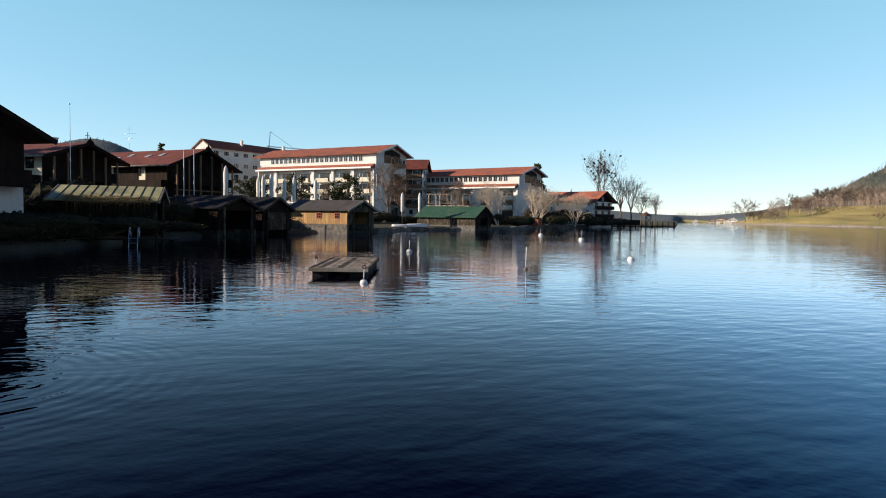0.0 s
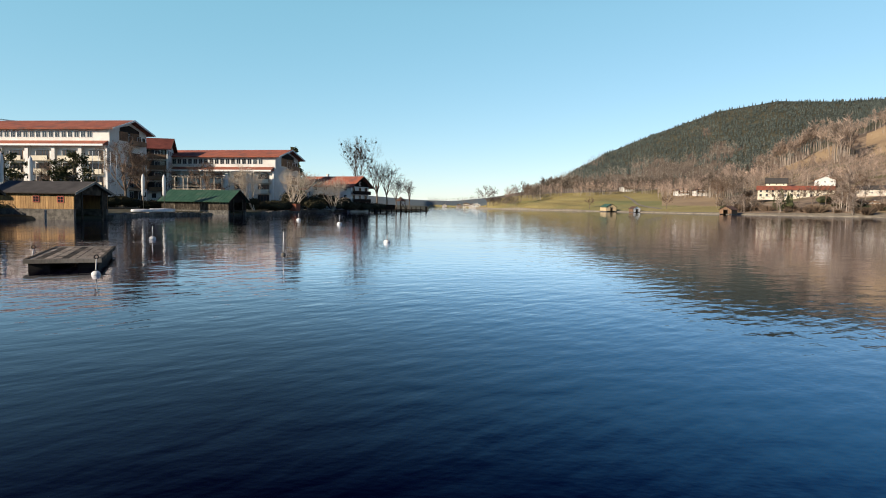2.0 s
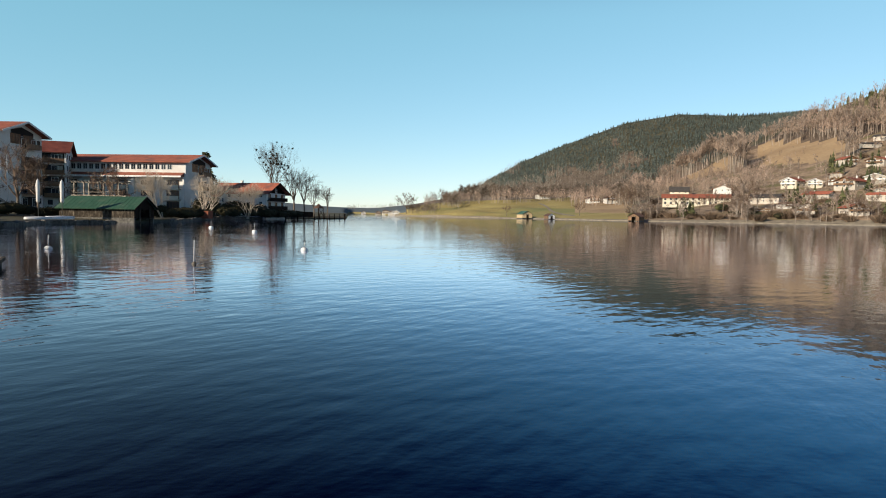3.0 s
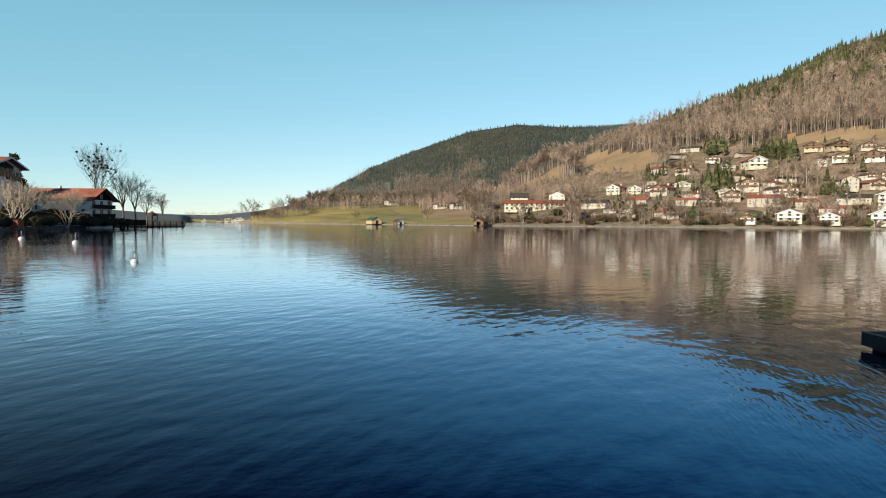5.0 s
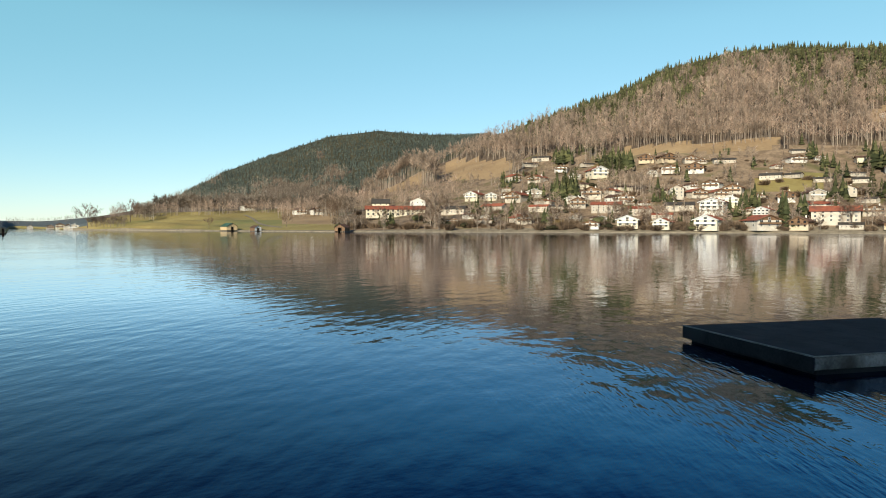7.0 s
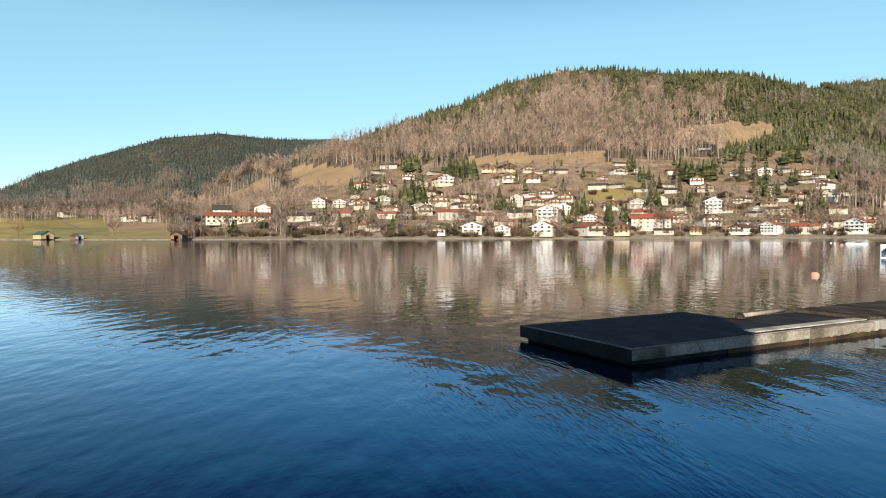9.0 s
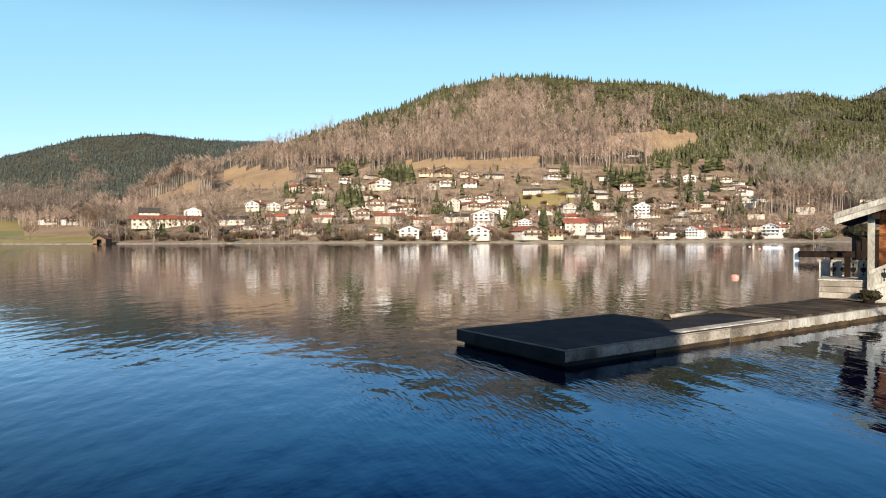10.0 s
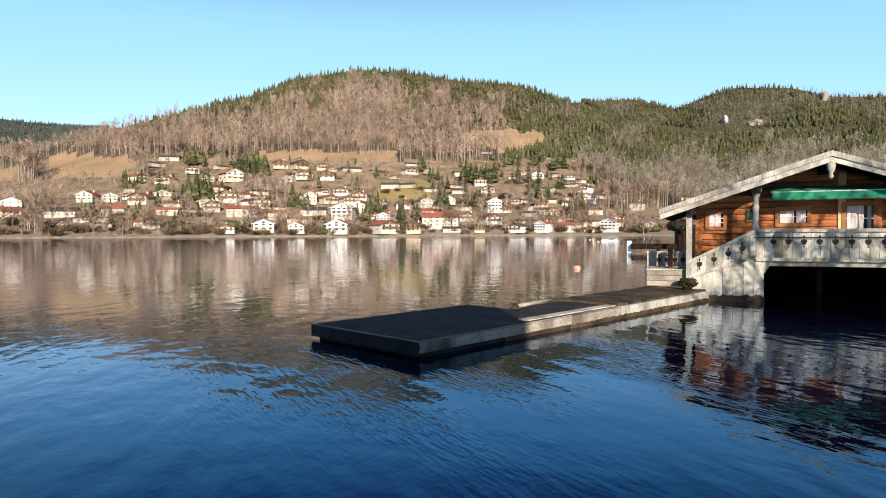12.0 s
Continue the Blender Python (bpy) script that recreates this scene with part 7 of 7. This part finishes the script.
    xm = (x0 + x1) / 2
    bm = bmesh.new()
    box_in(bm, xm - 0.02, xm + 0.02, YW - 0.104, YW - 0.08, z0, z1)
    part("bar", bm, M["white"], w)


cabin_window(0.62, 1.08, 2.46, 2.90, ((0.63, 0.83), (0.85, 1.0)))
cabin_window(2.80, 3.62, 2.57, 2.99, ((2.82, 3.18), (3.30, 3.58)), 1)
cabin_window(4.72, 5.48, 1.46, 3.12, ((4.75, 5.22), (5.32, 5.42)), 3)
bm = bmesh.new()
box_in(bm, 1.80, 2.04, YW - 0.1, YW - 0.06, 2.62, 3.0)
o = part("notice_board", bm, M["notice"], lodge, "small dark green notice with yellow foot")
bm = bmesh.new()
box_in(bm, 1.815, 2.025, YW - 0.112, YW - 0.1, 2.635, 2.685)
part("yellow_strip", bm, M["wood_gold"], o)
# awning
aw = thing("awning", LOG @ pose(0, 0, -0.24), "rolled-out green cloth awning with scalloped edge", "awning")
bm = bmesh.new()
prism(bm, [(YW - 0.06, 3.99), (YW - 0.06, 4.02), (0.25, 3.80), (0.25, 3.77)], 2.5, 8.3, m=pose(0, 0, 0, 0, 0, 90) @ Matrix.Diagonal((1, -1, 1, 1)))
part("cloth", bm, M["awning"], aw)
for k in range(20):
    bm = bmesh.new()
    x0 = 2.5 + 0.288 * k
    prism(bm, [(x0, 3.79), (x0, 3.57), (x0 + 0.05, 3.545), (x0 + 0.144, 3.535), (x0 + 0.238, 3.545), (x0 + 0.288, 3.57), (x0 + 0.288, 3.79)], 0.232, 0.247)
    part("scallop", bm, M["awning"], aw)
bm = bmesh.new()
rod(bm, (2.45, 0.26, 3.79), (8.3, 0.26, 3.79), 0.03, sides=8)
part("front_bar", bm, M["pole_white"], aw)

# stair landing beside the lodge
land = thing("stair_landing", LOG, "weathered timber landing with boarded parapet", "landing")
for k in range(3):
    bm = bmesh.new()
    box_in(bm, -1.35, 0.08, 0.12, 2.2, 0.45 + 0.18 * k, 0.615 + 0.18 * k)
    part("step_board", bm, M["wood_grey"], land)
bm = bmesh.new()
box_in(bm, -1.38, 0.08, 0.1, 2.2, 0.985, 1.02)
part("landing_board", bm, M["board_pale"], land)
for k in range(5):
    bm = bmesh.new()
    box_in(bm, -1.5 + 0.28 * k, -1.23 + 0.28 * k, 2.22, 2.27, 0.95, 1.50)
    part("parapet_board", bm, M["board_pale"], land)
    if k:
        share("heart_cutout", heart.data, land, m=pose(-1.36 + 0.28 * k, 2.25, 1.25))
bm = bmesh.new()
box_in(bm, -1.55, -0.05, 2.18, 2.30, 1.50, 1.57)
part("parapet_rail", bm, M["board_pale"], land)
bm = bmesh.new()
box_in(bm, -0.75, -0.58, 1.6, 1.78, 1.02, 1.70)
part("parapet_post", bm, M["wood_dark"], land)
# made-up shrub and tub, added as the dark shape of a shadow here
pl = thing("dark_shrub", LOG @ pose(-0.05, -0.35, 0.31), "small dark shrub shape in a tub standing in for a shadow", "shrub")
bm = bmesh.new()
lathe(bm, [(0.12, 0), (0.15, 0.13), (0.14, 0.16)], 12)
part("tub", bm, M["wood_dark"], pl)
share("leaves", clump(91, 0.62, 0.42, 0.42, 520, 0.07, "hedge"), pl, m=pose(0, 0, 0.10))

# ---- farther along: jetty, moored boat, buoys ----
jet = thing("far_jetty", pose(72.9, -16.7, 0, 0, 0, -108), "dark timber jetty with a white concrete end post", "jetty")
bm = bmesh.new()
box_in(bm, 0.2, 16, -1.0, 1.2, 0.38, 0.98)
part("deck", bm, M["wood_dark"], jet)
bm = bmesh.new()
box_in(bm, -0.3, 0.2, -0.3, 0.3, -1.5, 1.3)
bmesh.ops.bevel(bm, geom=list(bm.edges), offset=0.05, segments=1, affect="EDGES")
part("end_post", bm, M["white"], jet, "white concrete post")
for k in range(5):
    bm = bmesh.new()
    rod(bm, (3 + 3 * k, 0.9, -1.5), (3 + 3 * k, 0.9, 0.38), 0.15)
    part("post", bm, M["wood_dark"], jet)
for k in (1.6, 2.0):
    bm = bmesh.new()
    rod(bm, (k, 0, 1.05), (k, 0, 1.75), 0.035)
    part("ladder_rail", bm, M["steel"], jet)
fb = thing("far_boathouse", pose(79, -27, 0.6, 0, 0, -100), "dark boathouse with dull green roof behind the jetty", "boathouse")
bm = bmesh.new()
prism(bm, [(-3, -2), (3, -2), (3, 2.3), (0, 3.2), (-3, 2.3)], -4, 4)
part("wall", bm, M["wood_dark"], fb)
roof_slopes(fb, 6, 8, 2.3, 3.2, 0.6, 0.6, "sheet_green", 0.14)


def motor_boat(x, y, rz, label):
    ob = thing("motor_boat", pose(x, y, 0, 0, 0, rz), label, "boat")
    bm = bmesh.new()
    rows = []
    for i in range(9):
        f = i / 8
        w = 0.95 * math.sin(math.pi * min(0.99, 0.35 + f * 0.63)) ** 0.7
        rows.append([bm.verts.new(((f - 0.4) * 4.0, s * w * k * 0.7, z0 * 0.55)) for s, k, z0 in ((-1, 1, 0.6 + 0.2 * f), (-1, 0.75, -0.1), (1, 0.75, -0.1), (1, 1, 0.6 + 0.2 * f))])
    for a, b in zip(rows, rows[1:]):
        for k in range(4):
            bm.faces.new((a[k], a[(k + 1) % 4], b[(k + 1) % 4], b[k]))
    bm.faces.new(rows[0]), bm.faces.new(rows[-1][::-1])
    part("hull", bm, M["white"], ob)
    bm = bmesh.new()
    box_in(bm, -0.5, 0.7, -0.45, 0.45, 0.38, 0.66)
    part("cabin", bm, M["glass_blue"], ob)


p = polar(-101.3, 165)
motor_boat(p.x, p.y, 80, "low white motor boat moored offshore")
buoy(40.5, -6.1, 0.23, 0, "red_plastic", label="faded red round mooring buoy")
buoy(150, -27, 0.3, 0, "red_plastic", label="small orange mooring buoy far out")
for k, (yw, r) in enumerate(((-99.5, 190), (-104.2, 120))):
    p = polar(yw, r)
    buoy(p.x, p.y, 0.25, 0)


# ---- the point across the water: boathouses, long inn, white houses ----
def put_on(yaw, up):
    p = on_slope(yaw, up)
    return p.x, p.y, p.z


def pose_on(yaw, up, turn):
    x, y, z = put_on(yaw, up)
    return pose(x, y, z, 0, 0, turn)


p = polar(-36.0, 553)
boathouse(pose(p.x, p.y, 0, 0, 0, -36 + 25), 9, 12, 4.0, 6.6, "sheet_green", "log_pale", "pale timber boathouse with green roof on the far point", opening=0.2, lit="log_pale", plinth=0.8)
p = polar(-38.2, 526)
boathouse(pose(p.x, p.y, 0, 0, 0, -38 + 30), 6, 7, 3.0, 4.7, "tile_brown", "wood_brown", "dark little boathouse with white gable on the far point", opening=0.3, lit="plaster", board="wood_grey")
p = polar(-45.6, 446)
boathouse(pose(p.x, p.y, 0, 0, 0, -45 - 30), 8, 7, 3.3, 5.4, "tile_brown", "wood_brown", "red-brown boathouse on posts at the far shore", opening=0.35, lit="wood_brown")
house(pose_on(-50.3, 1.08, -50 + 92), 13, 50, 6.4, 9.2, "long cream lakeside inn with low red roof", "cream", "tile_red", storeys=2, side=12, front=3, win="door", balconies=0, wood_top=False, chimney=0, name="inn", category="inn")
house(pose_on(-49.0, 1.75, 41), 15, 17, 6.0, 10.5, "dark hipped roof building behind the inn", "cream", "tile_grey", storeys=2, balconies=0, wood_top=False, chimney=0)
house(pose_on(-52.3, 1.85, -52), 14, 22, 6.5, 9.5, "white gabled hall behind the long inn", "plaster", "tile_red", storeys=2, balconies=0, wood_top=False)
for yw, up, w in ((-37.55, 1.6, 1.2), (-40.2, 1.75, 0.7), (-43.4, 1.3, 1.0), (-41.9, 1.25, 1.0)):
    copy_thing(KINDS[1], pose_on(yw, up, yw + 20) @ Matrix.Diagonal((w, w, w, 1)))
for yw, r, k, s in ((-23.55, 1080, 10, 1.2), (-24.1, 1010, 9, 1.1), (-24.45, 960, 8, 1.0), (-22.9, 1250, 0, 1.0), (-21.6, 1500, 5, 1.1)):
    p = polar(yw, shore_r(yw) + 12)
    copy_thing(KINDS[k], pose(p.x, p.y, 0.6, 0, 0, yw) @ Matrix.Diagonal((s, s, s, 1)))
# a pale footpath over the meadow of the point
fv, ff = [], []
for k in range(25):
    f = k / 24
    yw, up = -40.4 + 3.6 * f + 0.5 * math.sin(f * 5), 0.08 + 1.05 * f ** 1.3
    a = on_slope(yw, up)
    side = Vector((a.y, -a.x, 0)).normalized() * 1.2 + a.normalized() * 3.0
    for b in (a - side, a + side):
        fv.append((b.x, b.y, land_z(b.x, b.y) + 0.3))
    if k:
        ff.append((2 * k - 2, 2 * k - 1, 2 * k + 1, 2 * k))
o = new("footpath", np_mesh("footpath", fv, ff, [M["shingle"]]))
tagged(o, "pale gravel footpath over the meadow", "path", kind="structure")
# single trees along the point and the village shore
for k, (yw, up, h) in enumerate(((-25.4, -0.05, 30), (-28.4, 0.35, 28), (-26.4, 0.25, 11), (-27.2, 0.3, 12), (-34.4, 0.0, 11), (-40.8, 0.1, 12), (-29.6, 0.95, 13), (-26.0, 0.1, 12), (-45.3, 0.5, 22), (-44.8, 0.9, 20), (-54.1, 0.6, 24), (-53.6, 0.1, 17), (-57.5, 0.15, 14), (-61.5, 0.2, 16), (-58.5, 0.2, 15), (-66, 0.6, 15), (-70.3, 0.5, 17), (-72.4, 0.1, 13), (-87.3, 0.2, 18), (-95.6, 0.2, 17), (-98.8, 0.1, 15), (-49.1, 0.45, 15), (-50.6, 0.5, 13), (-51.5, 0.4, 17), (-52.4, 0.5, 15))):
    x, y, z = put_on(yw, up)
    put_tree(T_FAR, x, y, h, "bare round-crowned tree on the far shore", 33 * k, group="bare trees on the far shore", z=z)
for k, (yw, up, h) in enumerate(((-49.4, 0.05, 14), (-50.0, 0.1, 11), (-48.9, 0.1, 10), (-58.9, 0.3, 14), (-66.3, 3.3, 22), (-64.7, 2.6, 24), (-65.3, 2.6, 26), (-65.9, 2.6, 23), (-69.4, 4.5, 25), (-68.8, 4.6, 27), (-70.0, 4.7, 23), (-62.5, 3.2, 20), (-71.0, 0.3, 14), (-79.9, 0.2, 13), (-82.6, 0.3, 15), (-86.2, 0.6, 16), (-88.5, 2.3, 22), (-90.6, 2.0, 20), (-93.2, 4.2, 24), (-94.1, 4.3, 22), (-95.0, 4.1, 24))):
    x, y, z = put_on(yw, up)
    put_tree(T_SPRUCE, x, y, h, "dark spruce standing among the village houses", 57 * k, group="village spruces", name="spruce_tree", z=z)
# bushes along the far shore and between the houses
BUSHES = [clump(200 + k, 9, 7, 4.5, 420, 0.35, mt, tw) for k, (mt, tw) in enumerate((("bush", True), ("bush", True), ("bush_green", False), ("bush_gold", True), ("hedge", False), ("bush", True)))]
rngb = np.random.default_rng(51)
for k in range(330):
    yw = rngb.uniform(-106, -45)
    up = rngb.choice([rngb.uniform(-0.1, 0.35), rngb.uniform(0.3, 5.5)], p=[0.5, 0.5])
    if up > 4 and yw > -62 or -60 < yw and up > 2.5 or yw > -45 and up > 0.45:
        continue
    x, y, z = put_on(yw, up)
    s = rngb.uniform(0.6, 1.6)
    kind = rngb.choice(6, p=[0.32, 0.27, 0.08, 0.05, 0.03, 0.25])
    o = new("garden_shrub", BUSHES[kind])
    o.matrix_basis = pose(x, y, z - 0.3, 0, 0, rngb.uniform(0, 360)) @ Matrix.Diagonal((s, s, s, 1))
    tagged(o, ("leafless brown shrub in the village gardens", "leafless brown shrub in the village gardens", "green evergreen shrub in the village gardens", "golden winter shrub in the village gardens", "dark green hedge in the village gardens", "leafless brown shrub in the village gardens")[kind], "shrub", "garden shrubs")

jt = thing("dark_bush", pose(67.7, -20.6, 0.6), "dark spreading evergreen bush on a bare stem at the far jetty", "shrub")
share("leaves", clump(95, 3.2, 2.4, 1.8, 1100, 0.2, "hedge"), jt, m=pose(0, 0, 1.6))
bm = bmesh.new()
rod(bm, (0, 0, -1.0), (0.1, 0, 2.4), 0.30, 0.16, 8)
rod(bm, (0.1, 0, 1.4), (-0.9, 0, 2.3), 0.14, 0.08, 6)
rod(bm, (0.1, 0, 1.4), (0.95, 0.1, 2.4), 0.14, 0.08, 6)
part("stem", bm, M["wood_dark"], jt)
# old snow and bare rock high on the slopes
def on_far_slope(yaw, up):
    s = np.linspace(1.3, 2, 200)
    r, z = rise(yaw, s)
    k = int(np.argmin(np.abs(np.degrees(np.arctan((z - EYE) / r)) - up)))
    return polar(yaw, float(r[k]), float(z[k]))


def slope_patch(name, p, w, d, lift, seed, mat, label, category):
    """A lump with an uneven outline lying on the slope."""
    rng = np.random.default_rng(seed)
    bm = bmesh.new()
    bmesh.ops.create_icosphere(bm, subdivisions=3, radius=1.0)
    for v in bm.verts:
        n = noise.noise(v.co * 1.7 + Vector((seed, 0, 0))) * 0.45 + noise.noise(v.co * 4.1 + Vector((0, seed, 0))) * 0.2
        v.co = Vector((v.co.x * w * (1 + n), v.co.y * d * (1 + n), v.co.z * lift * (1 + n * 0.6)))
    o = part(name, bm, M[mat], m=pose(p.x, p.y, p.z, 0, 0, math.degrees(math.atan2(-p.x, p.y))))
    return tagged(o, label, category)


slope_patch("snow_patch", on_far_slope(-110.3, 9.0), 6, 20, 11, 3, "snow", "patch of old snow among the dark trees", "snow")
slope_patch("snow_patch", on_slope(-89.4, 8.2), 7, 9, 3, 5, "snow", "patch of old snow on the dry meadow", "snow")
slope_patch("snow_patch", on_slope(-90.3, 7.0), 9, 8, 2, 6, "snow", "thin strip of old snow on the dry meadow", "snow")
slope_patch("rock_outcrop", on_far_slope(-112.6, 8.6), 14, 10, 9, 7, "rock", "pale bare rock face in the mountain wood", "rock")
slope_patch("rock_outcrop", on_far_slope(-117.3, 10.0), 8, 8, 19, 9, "rock", "pale rock tooth on the mountain ridge", "rock")
# ---- out of view: houses and trees added to shade the stage, lodge and near shore ----
house(pose(-14.8, 2.2, 0.5, 0, 0, 12), 12, 18, 8.6, 12.8, "plain unseen house added to shade the landing stage", "plaster", "tile_brown", storeys=2, sides=("front",), balconies=0, over=0.3, gable_over=0.3)
house(pose(-33, 8.5, 0.8, 0, 0, 100), 13, 12, 8.4, 11.6, "plain unseen house added to shade the near water", "plaster", "tile_brown", storeys=2, sides=("front",), balconies=0, over=0.3, gable_over=0.3)
for k, (x, y, h) in enumerate(((-58, 22, 20), (-63, 31, 21), (-68, 42, 20), (-60, 12, 20), (-66, 52, 20), (-71, 60, 18), (-53.5, 56.8, 16.5), (-54.5, 59.4, 17.5), (-53.2, 61.6, 17.0), (-54.2, 63.8, 17.5), (-54.6, 66.2, 17.5), (-57.5, 58.2, 19), (-57.5, 62.6, 19), (-58, 65.8, 19.5), (-70, 79.5, 15), (-71, 83, 15.5), (-70, 86.2, 15), (-71, 89.6, 15.5))):
    put_tree(T_SPRUCE, x, y, h, "tall unseen spruce added to shade the lakeside chalets and boathouses", 41 * k, group="shading spruces", name="spruce_tree")
put_tree(T_MID, 8.2, -12.6, 9.5, "unseen bare tree added to throw branch shadows on the boathouse", 60, z=0.4)
put_tree(T_MID2, 8.6, -16.6, 9.0, "unseen bare tree added to throw branch shadows on the boathouse", 130, z=0.4)
put_tree(T_MID, 5.6, -18.2, 9.5, "unseen bare tree added to throw branch shadows on the boathouse", 200, z=0.4)
